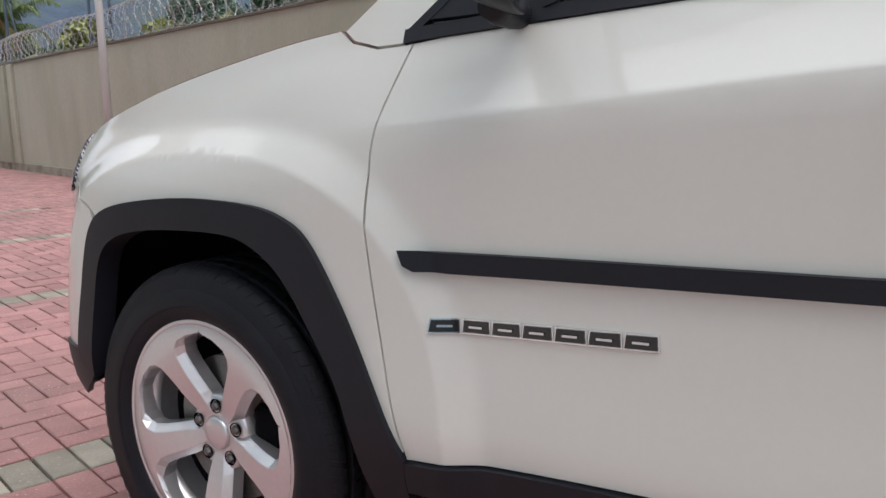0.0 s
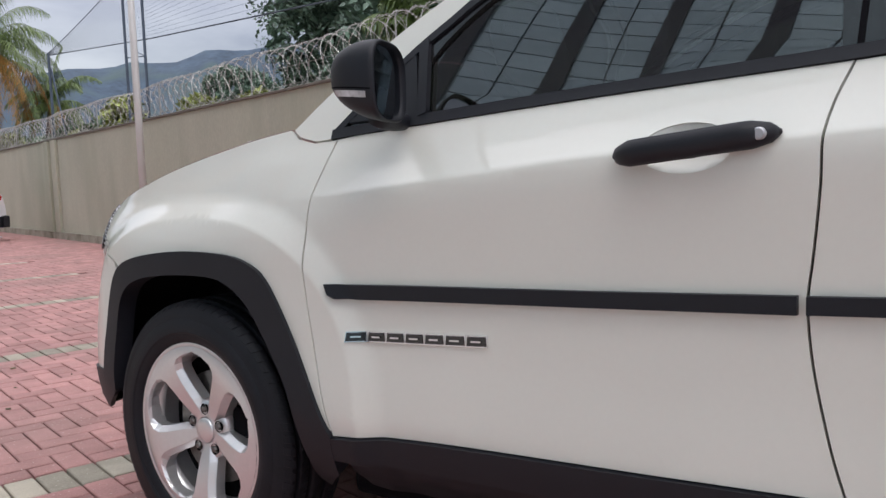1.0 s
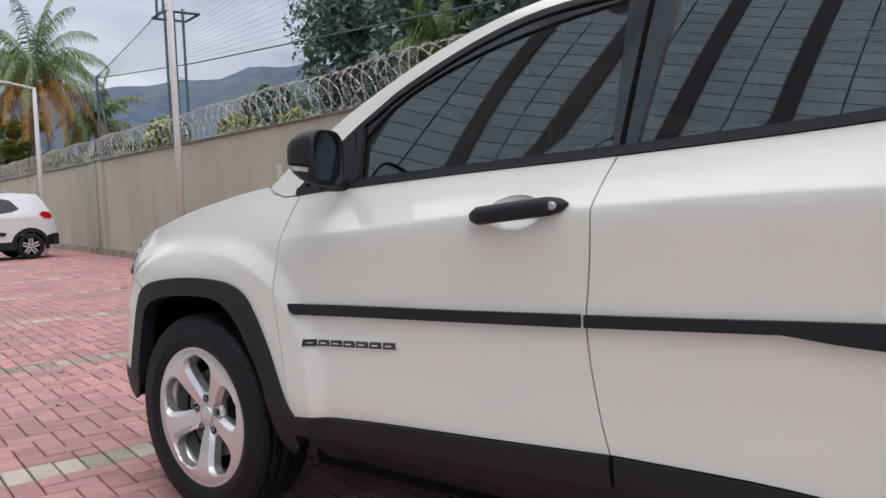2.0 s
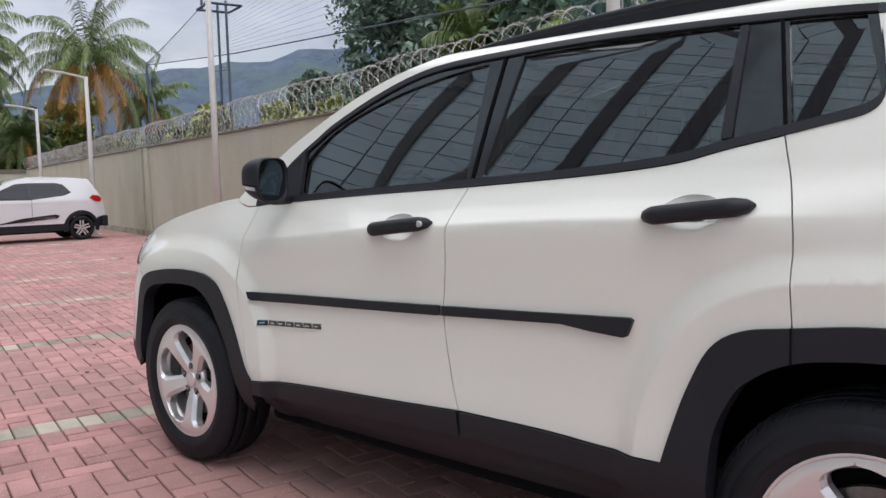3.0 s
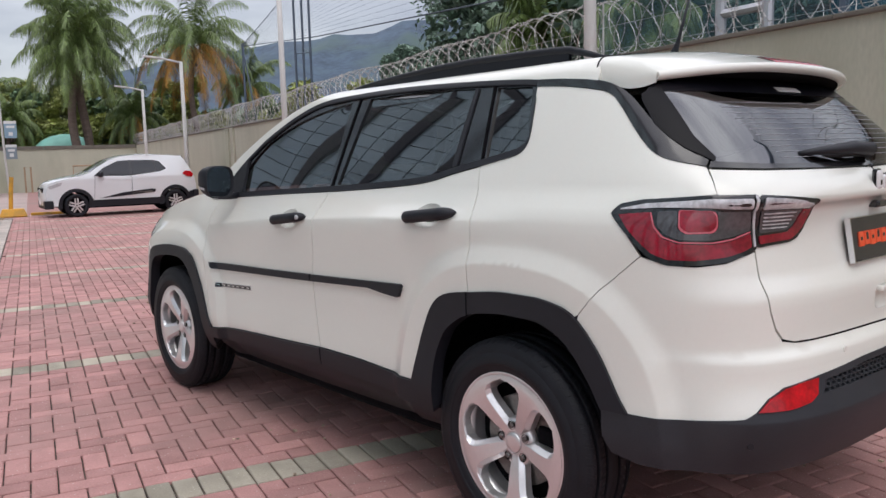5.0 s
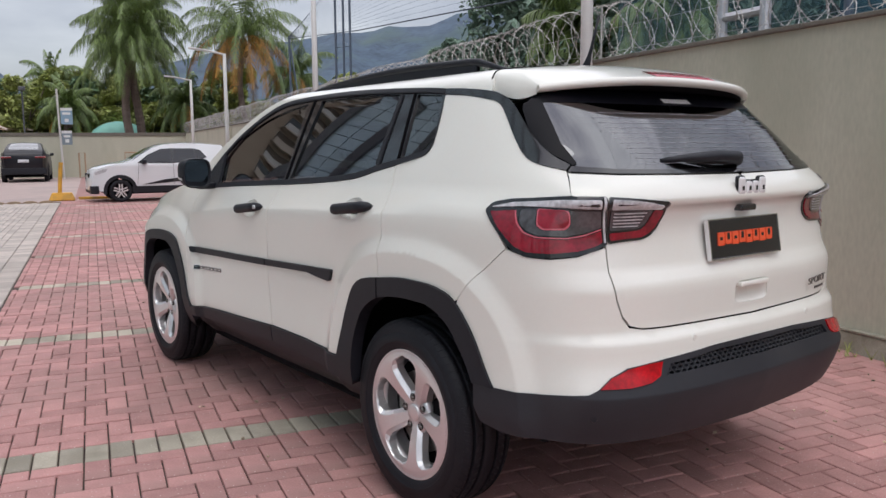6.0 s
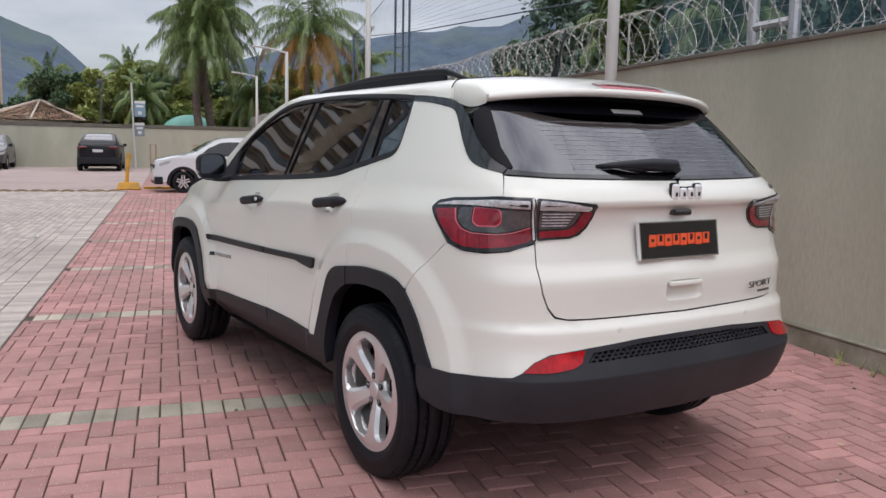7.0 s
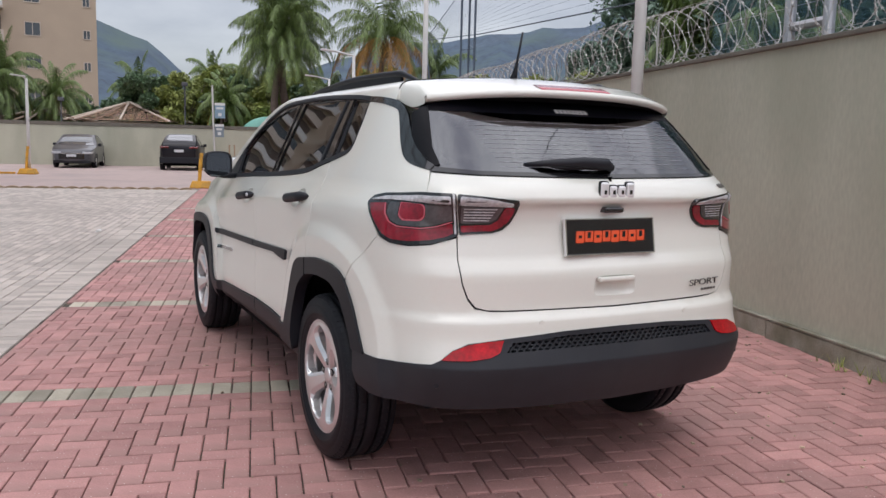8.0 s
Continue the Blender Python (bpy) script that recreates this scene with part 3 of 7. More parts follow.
goal = thing("goal_frame", SITE @ Matrix.Translation((4.3, 2.05, 0)), "galvanised steel goal frame behind the wall", "frame")
for y in (-.25, .32):
    bm = bmesh.new()
    tube(bm, [(0, y, 0), (0, y, 4.0)], .055, 10)
    part("post", bm, M_GALV, goal)
for z in (2.55, 3.2):
    bm = bmesh.new()
    tube(bm, [(0, -.25, z), (0, .32, z)], .045, 8)
    part("crossbar", bm, M_GALV, goal)

tower = thing("net_tower", SITE @ Matrix.Translation((5.72, 19.63, 0)), "slim steel ladder mast holding the sports net", "mast")
for x, y in ((0, 0), (-.30, .50), (-.02, .62)):
    bm = bmesh.new()
    tube(bm, [(x, y, 0), (x, y, 6.15)], .035, 6)
    part("mast_leg", bm, M_PIPE, tower)
for z in (1.4, 2.9, 4.3):
    for q, rad in (((-.30, .50, z), .014), ((-.02, .62, z + .2), .010)):
        bm = bmesh.new()
        tube(bm, [(0, 0, z), q], rad, 5)
        part("rung", bm, M_PIPE, tower)
for p, q in (((-.55, -.25, 6.0), (.35, -.25, 6.0)), ((-.55, .75, 6.0), (.35, .75, 6.0)), ((-.55, -.25, 6.0), (-.55, .75, 6.0)), ((.35, -.25, 6.0), (.35, .75, 6.0)), ((-.5, 0, 5.98), (-.5, 0, 6.9)), ((-.5, .5, 5.98), (-.5, .5, 6.9))):
    bm = bmesh.new()
    tube(bm, [p, q], .035, 6)
    part("platform_bar", bm, M_PIPE, tower)
net = thing("sports_net", SITE, "fine dark sports net hung between masts", "net")
bm = bmesh.new()


def net_pt(s, v):
    """Along the net from the far mast to the near one: s 0..1 along, v 0..1 from the lower to the upper cord."""
    a0, d0, lo0, hi0 = 31.9, 6.7, 6.05, 6.15
    a1, d1, lo1, hi1 = 19.6, 5.9, 4.75, 6.9
    a2, d2, lo2, hi2 = -4.0, 5.9, 3.0, 11.5
    if s < .4:
        f = s / .4
        return Vector((d0 + (d1 - d0) * f, a0 + (a1 - a0) * f, (lo0 + (lo1 - lo0) * f) * (1 - v) + (hi0 + (hi1 - hi0) * f ** 1.3) * v))
    f = (s - .4) / .6
    return Vector((d1 + (d2 - d1) * f, a1 + (a2 - a1) * f, (lo1 + (lo2 - lo1) * f) * (1 - v) + (hi1 + (hi2 - hi1) * f) * v))


def ribbon(p, q, w):
    t = (q - p).normalized()
    n_ = t.cross(Vector((.95, -.3, 0))).normalized() * w
    bm.faces.new([bm.verts.new(c) for c in (p - n_, q - n_, q + n_, p + n_)])


for k in range(240):
    s = k / 239
    for j in range(6):
        ribbon(net_pt(s, j / 6), net_pt(s, (j + 1) / 6), .0028)
for j in range(25):
    for k in range(40):
        ribbon(net_pt(k / 40, j / 24), net_pt((k + 1) / 40, j / 24), .0026)
tagged(part("net_mesh", bm, M_ROPE, net), kind="stuff")
bm = bmesh.new()
for v in (0, 1):
    tube(bm, [net_pt(k / 30, v) for k in range(31)], .016 if v == 0 else .012, 5)
part("net_cord", bm, M_ROPE, net, "dark border cords of the net")
blue = thing("net_post", SITE @ Matrix.Translation((6.7, 31.9, 0)), "slim blue-grey steel net post", "post")
bm = bmesh.new()
tube(bm, [(0, 0, 0), (0, 0, 6.15)], .05, 8)
tube(bm, [(.6, -1.0, 0), (.05, 0, 5.6)], .035, 8)
part("post", bm, M_PIPE, blue)

# ---- driveway fittings ----
def kerb_block(a, d, w, post, label):
    o = thing("guard_block", SITE @ Matrix.Translation((d, a, 0)), label, "bollard", group="yellow guard blocks")
    bm = bmesh.new()
    box(bm, (-w / 2, -.22, 0), (w / 2, .22, .20), .03)
    for v in bm.verts:
        if v.co.z > .1:
            v.co.x *= .8
            v.co.y *= .75
    part("block", bm, M_YELLOW, o, "yellow painted concrete block")
    if post:
        bm = bmesh.new()
        tube(bm, [(-.05, 0, .18), (-.02, 0, .6), (.02, 0, .98)], .05, 10)
        part("post", bm, M_YELLOW, o, "leaning yellow steel post")
    return o


kerb_block(19.0, -2.28, .62, True, "yellow painted guard block with a steel post")
kerb_block(26.7, -8.66, .62, True, "yellow painted guard block with a steel post")
for a, d0, d1 in ((19.3, -1.9, -.7), (26.8, -14.0, -9.1)):
    o = thing("wheel_stop", SITE @ Matrix.Translation((d0, a, 0)), "long yellow painted kerb bar", "kerb")
    bm = bmesh.new()
    box(bm, (0, -.05, 0), (d1 - d0, .05, .07), .012)
    part("bar", bm, M_YELLOW, o)
street_lamp(26.75, -8.62, 3.35, .12, "short white lamp post on a guard block", -1)
sign = thing("parking_sign", SITE @ Matrix.Translation((-2.70, 36.5, 0)), "blue and grey parking sign on a white pole", "sign")
bm = bmesh.new()
tube(bm, [(0, 0, 0), (-.06, 0, 2.0), (-.10, 0, 4.0)], .045, 8)
part("pole", bm, M_POLE, sign)
M_SIGNB = mat("sign_blue", (0.24, 0.36, 0.46), .5, vary=.06)
M_SIGNG = mat("sign_grey", (0.22, 0.27, 0.31), .5, vary=.06)
M_SIGNW = mat("sign_white", (0.70, 0.71, 0.70), .5, vary=.05)
for z0, z1, w, m in ((2.43, 3.16, .49, M_SIGNB), (1.52, 2.15, .43, M_SIGNG)):
    bm = bmesh.new()
    box(bm, (0, -.06, z0), (w, -.04, z1), .004)
    board = part("board", bm, m, sign)
    for lo, hi in (((0, -.064, z1 - .12), (w, -.0605, z1)), ((.08, -.064, z1 - .30), (w - .08, -.0605, z1 - .20)), ((w / 2 - .08, -.064, z0 + .10), (w / 2 + .08, -.0605, z0 + .25))):
        bm = bmesh.new()
        box(bm, lo, hi)
        part("lettering_bar", bm, M_SIGNW, board)
gate = thing("barrier_frame", SITE @ Matrix.Translation((-2.05, 37.3, 0)), "low pale tubular frame by the end wall", "frame")
for x0, x1, y in ((0, .25, 0), (2.0, 4.2, .3)):
    bm = bmesh.new()
    tube(bm, [(x0, y, 0), (x0, y, 1.15), (x1, y, 1.15), (x1, y, 0)], .038, 6)
    part("tube", bm, M_KERB, gate)

# ---- buildings ----
M_PANEL = mat("facade_glass", (0.60, 0.75, 0.79), .12, metal=.45, vary=.10, scale=.6, per="island")
M_PIER = mat("dark_facade_metal", (0.105, 0.105, 0.12), .45, vary=.15)
M_TAN = mat("tan_render", (0.47, 0.37, 0.28), .9, vary=.08, scale=.5, fine=12, bump=.2)
M_CREAM = mat("cream_render", (0.55, 0.47, 0.40), .9, vary=.08, scale=.6, fine=12)
M_WINGLASS = mat("flat_window_glass", (0.05, 0.06, 0.07), .1, vary=.2, coat=1)
M_SHADE = mat("balcony_recess_shade", (0.16, 0.12, 0.10), .9, vary=.2)

office = thing("office_building", SITE @ Matrix.Translation((-13.0, -15.0, 0)), "glass-fronted office building with dark piers", "building")
PW, PH, NB, NF = 1.22, .72, 28, 33
for b_ in range(NB // 2):
    bm = bmesh.new()
    for i in range(2):
        for j in range(NF):
            y0, z0 = (b_ * 2 + i) * PW, .6 + j * PH
            box(bm, (-.06, y0 + .025, z0 + .02), (0, y0 + PW - .025, z0 + PH - .02))
    part("glass_bay", bm, M_PANEL, office, "grey-teal curtain wall glass")
bm = bmesh.new()
box(bm, (-10, 0, 0), (-.05, NB * PW, .6 + NF * PH + .5))
part("wall", bm, M_PIER, office)
for b_ in range(NB // 2 + 1):
    bm = bmesh.new()
    box(bm, (-.05, b_ * 2 * PW - .25, 0), (.10, b_ * 2 * PW + .25, .6 + NF * PH), .02)
    part("pier", bm, M_PIER, office, "dark clad pier")
# Unseen roof edge, added so the facade's reflection ends in a straight line.
bm = bmesh.new()
box(bm, (-.05, -.5, .6 + NF * PH), (.15, NB * PW + .5, .6 + NF * PH + 1.0), .02)
part("parapet", bm, M_PIER, office, "unseen dark roof edge, added for the reflection")

flats = thing("apartment_building", SITE @ Matrix.Translation((-15.8, 82.0, 0)) @ pose(0, 0, 0, 0, 0, 14) @ Matrix.Translation((15.6, 0, 0)), "tall tan apartment block with balconies", "building")
bm = bmesh.new()
box(bm, (-58, 0, 0), (-15.6, 14, 54))
part("wall", bm, M_TAN, flats)
bm = bmesh.new()
box(bm, (-58.3, -.25, 54), (-15.4, 14.3, 54.8))
part("roof", bm, M_CREAM, flats)


def flat_window(x, z, w, h):
    o = new("window")
    o.parent = flats
    bm = bmesh.new()
    for lo, hi in (((x - w / 2 - .08, -.06, z - h / 2 - .08), (x + w / 2 + .08, .05, z - h / 2)), ((x - w / 2 - .08, -.06, z + h / 2), (x + w / 2 + .08, .05, z + h / 2 + .08)), ((x - w / 2 - .08, -.06, z - h / 2), (x - w / 2, .05, z + h / 2)),
                   ((x + w / 2, -.06, z - h / 2), (x + w / 2 + .08, .05, z + h / 2)), ((x - .03, -.05, z - h / 2), (x + .03, .05, z + h / 2))):
        box(bm, lo, hi)
    part("frame", bm, M_CREAM, o)
    bm = bmesh.new()
    box(bm, (x - w / 2, -.02, z - h / 2), (x + w / 2, .03, z + h / 2))
    part("pane", bm, M_WINGLASS, o)


for f in range(17):
    z = 2.0 + 3.05 * f
    flat_window(-16.5, z + .1, .55, .75)
    flat_window(-21.2, z + .3, 1.25, 1.15)
    for x0, x1 in ((-28.6, -23.6), (-35.6, -30.6), (-42.6, -37.6), (-49.6, -44.6), (-56.6, -51.6)):
        bal = new("balcony")
        bal.parent = flats
        bm = bmesh.new()
        box(bm, (x0, -1.4, z - 1.2), (x1, .1, z - 1.0))
        part("slab", bm, M_CREAM, bal)
        bm = bmesh.new()
        box(bm, (x0, -1.4, z - 1.0), (x1, -1.32, z - .12))
        part("railing", bm, M_CREAM if (f % 2) else M_POLE, bal)
        # Flat panel: glass, or brown standing in for the shaded depth of the balcony.
        bm = bmesh.new()
        box(bm, (x0 + .2, -.04, z - 1.0), (x1 - .2, .02, z + 1.3))
        part("balcony_door", bm, M_SHADE if (f + int(x0)) % 3 else M_WINGLASS, bal)

M_TILE = mat("two_tone_roof_tile", (0.42, 0.27, 0.19), .9, vary=.5, scale=2.2, fine=9, bump=.6, per="island")


def hut(a, d, w, z0, z1, label):
    o = thing("garden_pavilion", SITE @ Matrix.Translation((d, a, 0)), label, "pavilion")
    bm = bmesh.new()
    rr = random.Random(int(a * 10))
    n = 16
    for s in range(8):
        t0, t1 = s * math.tau / 8, (s + 1) * math.tau / 8
        p0, p1 = Vector((w * math.cos(t0), w * math.sin(t0), z0)), Vector((w * math.cos(t1), w * math.sin(t1), z0))
        top = Vector((0, 0, z1))
        for i in range(n):
            f0, f1 = i / n, (i + 1.15) / n
            for k in range(9):
                q0, q1 = k / 9, (k + .94) / 9
                if rr.random() < .06:
                    continue
                c = [p0.lerp(p1, q0).lerp(top, f0), p0.lerp(p1, q1).lerp(top, f0), p0.lerp(p1, q1).lerp(top, min(1, f1)), p0.lerp(p1, q0).lerp(top, min(1, f1))]
                up = Vector((0, 0, .05))
                bm.faces.new([bm.verts.new(v) for v in (c[0] + up, c[1] + up, c[2], c[3])])
    tagged(part("roof_tiles", bm, M_TILE, o, "mottled beige and brown roof tiles"), kind="stuff")
    for s in range(8):
        t0 = s * math.tau / 8
        bm = bmesh.new()
        tube(bm, [(w * math.cos(t0), w * math.sin(t0), z0 + .06), (0, 0, z1 + .06)], .06, 6)
        part("roof_ridge", bm, M_CREAM, o)
    bm = bmesh.new()
    tube(bm, [(0, 0, 0), (0, 0, z0)], w * .7, 8)
    part("wall", bm, M_CREAM, o)
    return o


hut(46.5, -8.0, 3.6, 2.30, 3.42, "garden pavilion with a mottled tiled roof")
hut(50.0, -13.5, 3.4, 2.25, 2.95, "low garden pavilion with a mottled tiled roof")
dome = thing("pool_cover", SITE @ Matrix.Translation((.0, 45.0, 0)), "teal and white fabric dome behind the wall", "canopy")
bm = bmesh.new()
rows = [[bm.verts.new((1.7 * math.cos(t) * math.cos(e), 1.2 * math.sin(t) * math.cos(e), 1.6 + 1.25 * math.sin(e))) for t in np.linspace(0, math.tau, 20, endpoint=False)] for e in np.linspace(-.6, 1.45, 9)]
for p, q in zip(rows, rows[1:]):
    for k in range(20):
        bm.faces.new((p[k], p[(k + 1) % 20], q[(k + 1) % 20], q[k]))
part("fabric", bm, mat("teal_fabric", (0.22, 0.50, 0.42), .6, vary=.3, scale=1.2), dome, smooth=True)
for a, d, h in ((46.0, -11.6, 3.4), (44.5, -4.7, 4.4)):
    o = thing("garden_lantern", SITE @ Matrix.Translation((d, a, 0)), "thin dark garden lantern post", "lamp post", group="garden lanterns")
    bm = bmesh.new()
    tube(bm, [(0, 0, 0), (0, 0, h)], .045, 6)
    part("post", bm, M_PIER, o)
    bm = bmesh.new()
    box(bm, (-.16, -.16, h), (.16, .16, h + .22), .03)
    part("lantern", bm, M_PIER, o)
litter = thing("paper_scrap", SITE @ Matrix.Translation((-2.95, 7.3, 0)), "small crumpled white paper scrap on the paving", "litter")
bm = bmesh.new()
rr = random.Random(4)
vs = [bm.verts.new((rr.uniform(-.05, .05), rr.uniform(-.05, .05), rr.uniform(0, .06))) for _ in range(14)]
bmesh.ops.convex_hull(bm, input=vs)
part("paper", bm, M_SIGNW if False else mat("paper", (0.75, 0.74, 0.72), .8, vary=.05), litter)

# ---- the white car: its surface ----
OUTLINE = rom([(0, 2.15), (.35, 2.12), (.60, 2.03), (.745, 1.905), (.822, 1.775), (.858, 1.62), (.870, 1.42), (.872, 1.15), (.870, .85), (.872, .4), (.876, 0), (.880, -.5),
               (.882, -.9), (.883, -1.25), (.878, -1.5), (.862, -1.68), (.83, -1.83), (.77, -1.95), (.68, -2.03), (.55, -2.08), (.35, -2.11), (0, -2.125)], 30)
OUT_U = np.r_[0, np.cumsum(np.linalg.norm(np.diff(OUTLINE, axis=0), axis=1))]
OUT_U -= np.interp(0, -OUTLINE[:, 1], OUT_U)
_tan = np.gradient(OUTLINE, axis=0)
_tan /= np.linalg.norm(_tan, axis=1)[:, None]
OUT_N = np.c_[-_tan[:, 1], _tan[:, 0]]
U_FRONT, U_REAR = OUT_U[0], OUT_U[-1]
# how far the skin lies inside the outline at each height: at the sides, behind and in front
IN_SIDE = np.array([(.18, .16), (.26, .10), (.33, .03), (.40, .007), (.47, .0), (.53, .003), (.62, .009), (.75, .011), (.88, .008), (.975, .0035), (1.005, .0052), (1.014, .0068), (1.019, .0092), (1.025, .0142), (1.045, .0300), (1.07, .0485)] + [(z, .0865 + .39 * (z - 1.14) + .077 * (z - 1.14) ** 2) for z in np.arange(1.13, 1.54, .02)] + [(1.56, .28), (1.58, .33)])
IN_QUARTER = np.array([(.18, .16), (.26, .10), (.33, .03), (.40, .007), (.47, .0), (.53, .003), (.62, .009), (.75, .011), (.86, .011), (.93, .013), (.98, .0165), (1.02, .0235), (1.05, .035), (1.08, .053)] +
                      [(z, .0865 + .39 * (z - 1.14) + .077 * (z - 1.14) ** 2) for z in np.arange(1.13, 1.54, .02)] + [(1.56, .28), (1.58, .33)])
IN_FENDER = np.array([(.18, .16), (.26, .10), (.33, .03), (.40, .007), (.47, .0), (.53, .003), (.62, .009), (.75, .011), (.84, .0105), (.90, .013), (.96, .021), (1.02, .036), (1.08, .058)] +
                     [(z, .0865 + .39 * (z - 1.14) + .077 * (z - 1.14) ** 2) for z in np.arange(1.13, 1.54, .02)] + [(1.56, .28), (1.58, .33)])
IN_REAR = np.array([(.18, .16), (.26, .10), (.36, .018), (.42, -.018), (.48, -.046), (.545, -.065), (.553, -.0655), (.560, -.063), (.655, -.030), (.700, -.0255), (.707, -.0235), (.716, -.017), (.742, .001), (.76, .002), (.86, .0), (.94, .035), (1.05, .055), (1.11, .04),
                    (1.13, .012), (1.17, .03), (1.21, .07), (1.24, .10), (1.30, .16), (1.40, .27), (1.47, .36), (1.53, .45), (1.58, .52)])
IN_FRONT = np.array([(.2, .10), (.4, 0), (.7, 0), (.82, -.012), (.90, 0), (.95, .045), (1.0, .13), (1.05, .27)])


def soft(tab, n=4000):
    """A table made smooth: a monotone cubic through its points, finely sampled."""
    x, y = np.array(tab, float).T
    h, d = np.diff(x), np.diff(y) / np.diff(x)
    m = np.r_[d[0], np.where(d[1:] * d[:-1] > 0, 2 * d[1:] * d[:-1] / (d[1:] + d[:-1] + 1e-12 * np.sign(d[1:] + d[:-1] + 1e-30)), 0), d[-1]]
    g = np.linspace(x[0], x[-1], n)
    i = np.clip(np.searchsorted(x, g) - 1, 0, len(h) - 1)
    t = (g - x[i]) / h[i]
    return g, (1 + 2 * t) * (1 - t) ** 2 * y[i] + t * (1 - t) ** 2 * h[i] * m[i] + t * t * (3 - 2 * t) * y[i + 1] + t * t * (t - 1) * h[i] * m[i + 1]


SOFT_FENDER, SOFT_QUARTER = soft(IN_FENDER), soft(IN_QUARTER)
SOFT_SIDE, SOFT_REAR, SOFT_FRONT = soft(IN_SIDE), soft(IN_REAR), soft(IN_FRONT)
LIFT = soft([(.6, 0), (.85, 0), (1.04, .0), (1.3, .04), (1.55, .08), (1.8, .11), (2.1, .13)])
CREASE = soft([(-1.4, .94), (-.9, .952), (-.5, .984), (-.17, 1.013), (.1, 1.024), (.45, 1.044), (.8, 1.056), (1.16, 1.065), (1.5, 1.070), (2.2, 1.072)])
FLARES = ((1.30, .56, .54), (-1.332, .538, .571))  # middle, half length and height of the flared arches


def ramp(a, b, x):
    t = np.clip((x - a) / (b - a), 0, 1)
    return t * t * (3 - 2 * t)


def skin(u, z):
    """Half width and length of the car's skin at the place u along its outline (0 at mid-length, rearwards positive) and height z."""
    u, z = np.broadcast_arrays(np.asarray(u, float), np.asarray(z, float))
    u = np.clip(u, U_FRONT, U_REAR)
    ox, oy = np.interp(u, OUT_U, OUTLINE[:, 0]), np.interp(u, OUT_U, OUTLINE[:, 1])
    nx, ny = np.interp(u, OUT_U, OUT_N[:, 0]), np.interp(u, OUT_U, OUT_N[:, 1])
    k = np.hypot(nx, ny)
    nx, ny = nx / k, ny / k
    lift = np.interp(oy, *LIFT)
    crease = np.interp(-oy, *CREASE) - 1.02
    zc = 1.02 + crease
    low = z - crease * ramp(.72, .93, z)
    z_side = np.where(z < zc, low, np.where(z < 1.49, 1.02 + (z - zc) * .47 / (1.49 - zc), z))
    z_side = z_side + lift * ramp(.7, .95, z)
    w = ramp(.60, 1.10, oy)
    w2 = ramp(-.95, -1.45, oy)
    side = np.interp(z_side, *SOFT_SIDE) * (1 - w - w2) + np.interp(z_side, *SOFT_FENDER) * w + np.interp(z_side, *SOFT_QUARTER) * w2
    end = np.where(oy < 0, np.interp(z, *SOFT_REAR), np.interp(z, *SOFT_FRONT))
    d = nx ** 2 * side + ny ** 2 * end
    for cy, wy, wz in FLARES:
        r = ((np.abs(oy - cy) / wy) ** 2.6 + (np.abs(z - .36) / wz) ** 2.6) ** (1 / 2.6)
        t = np.clip((1.13 - r) / .13, 0, 1)
        d = d - .030 * np.where(t < .4, t * t / .8, t - .2) * ramp(.2, .5, nx)
    d = d - .010 * ramp(1.66, 1.92, oy) * (1 - ramp(.62, .84, z)) * ramp(.1, .5, nx)
    # above the belt the rear end leans in along the car's own axes
    k = ramp(1.15, 1.27, z) * (oy < -.9)
    x2 = ox * (.88 - side) / .88
    y2 = oy + np.maximum(end, 0) * np.clip((-oy - 1.2) / .925, 0, 1) ** 1.3
    return (ox - d * nx) * (1 - k) + x2 * k, (oy - d * ny) * (1 - k) + y2 * k


def left(u, z):
    h, y = skin(u, z)
    return -h, y, z + 0 * h


def right(u, z):
    h, y = skin(u, z)
    return h, y, z + 0 * h


def back(q, z):
    """The rear end, both sides: q is 0 at the middle, negative on the left."""
    h, y = skin(U_REAR - np.abs(q), z)
    return np.sign(q) * h, y, z + 0 * h


def nose(q, z):
    h, y = skin(U_FRONT + np.abs(q), z)
    return np.sign(q) * h, y, z + 0 * h


car = thing("suv", Matrix(), "white compact SUV with black plastic cladding parked on red paving", "car")

# seams between the panels, as (u, z)
SEAM_A = rom([(-.853, 1.078), (-.873, 1.013), (-.889, .954), (-.897, .88), (-.887, .763), (-.869, .647), (-.842, .516), (-.813, .422)], 4).tolist()
SEAM_B = rom([(.208, 1.136), (.187, 1.078), (.178, 1.02), (.176, .954), (.166, .85), (.158, .775), (.166, .68), (.190, .565), (.215, .483)], 4).tolist()
SEAM_C = rom([(1.106, 1.237), (1.122, 1.183), (1.140, 1.127), (1.160, 1.05), (1.163, .948), (1.168, .855), (1.170, .82)], 4).tolist()
BELT_F = rom([(-.80, 1.084), (-.58, 1.097), (-.23, 1.116), (.208, 1.136)], 4).tolist()
BELT_R = rom([(.208, 1.136), (.57, 1.157), (.77, 1.173), (.88, 1.188), (.98, 1.212), (1.106, 1.237)], 4).tolist()
BELT_Q = [(1.106, 1.237)] + rom([(1.20, 1.257), (1.265, 1.271), (1.297, 1.290), (1.309, 1.320), (1.304, 1.36), (1.295, 1.41), (1.275, 1.493)], 3).tolist()
SILL_F = rom([(-.813, .422), (-.65, .437), (-.47, .449), (-.11, .466), (.215, .483)], 3).tolist()
SILL_R = rom([(.215, .483), (.52, .484), (.72, .476), (.868, .478)], 3).tolist()
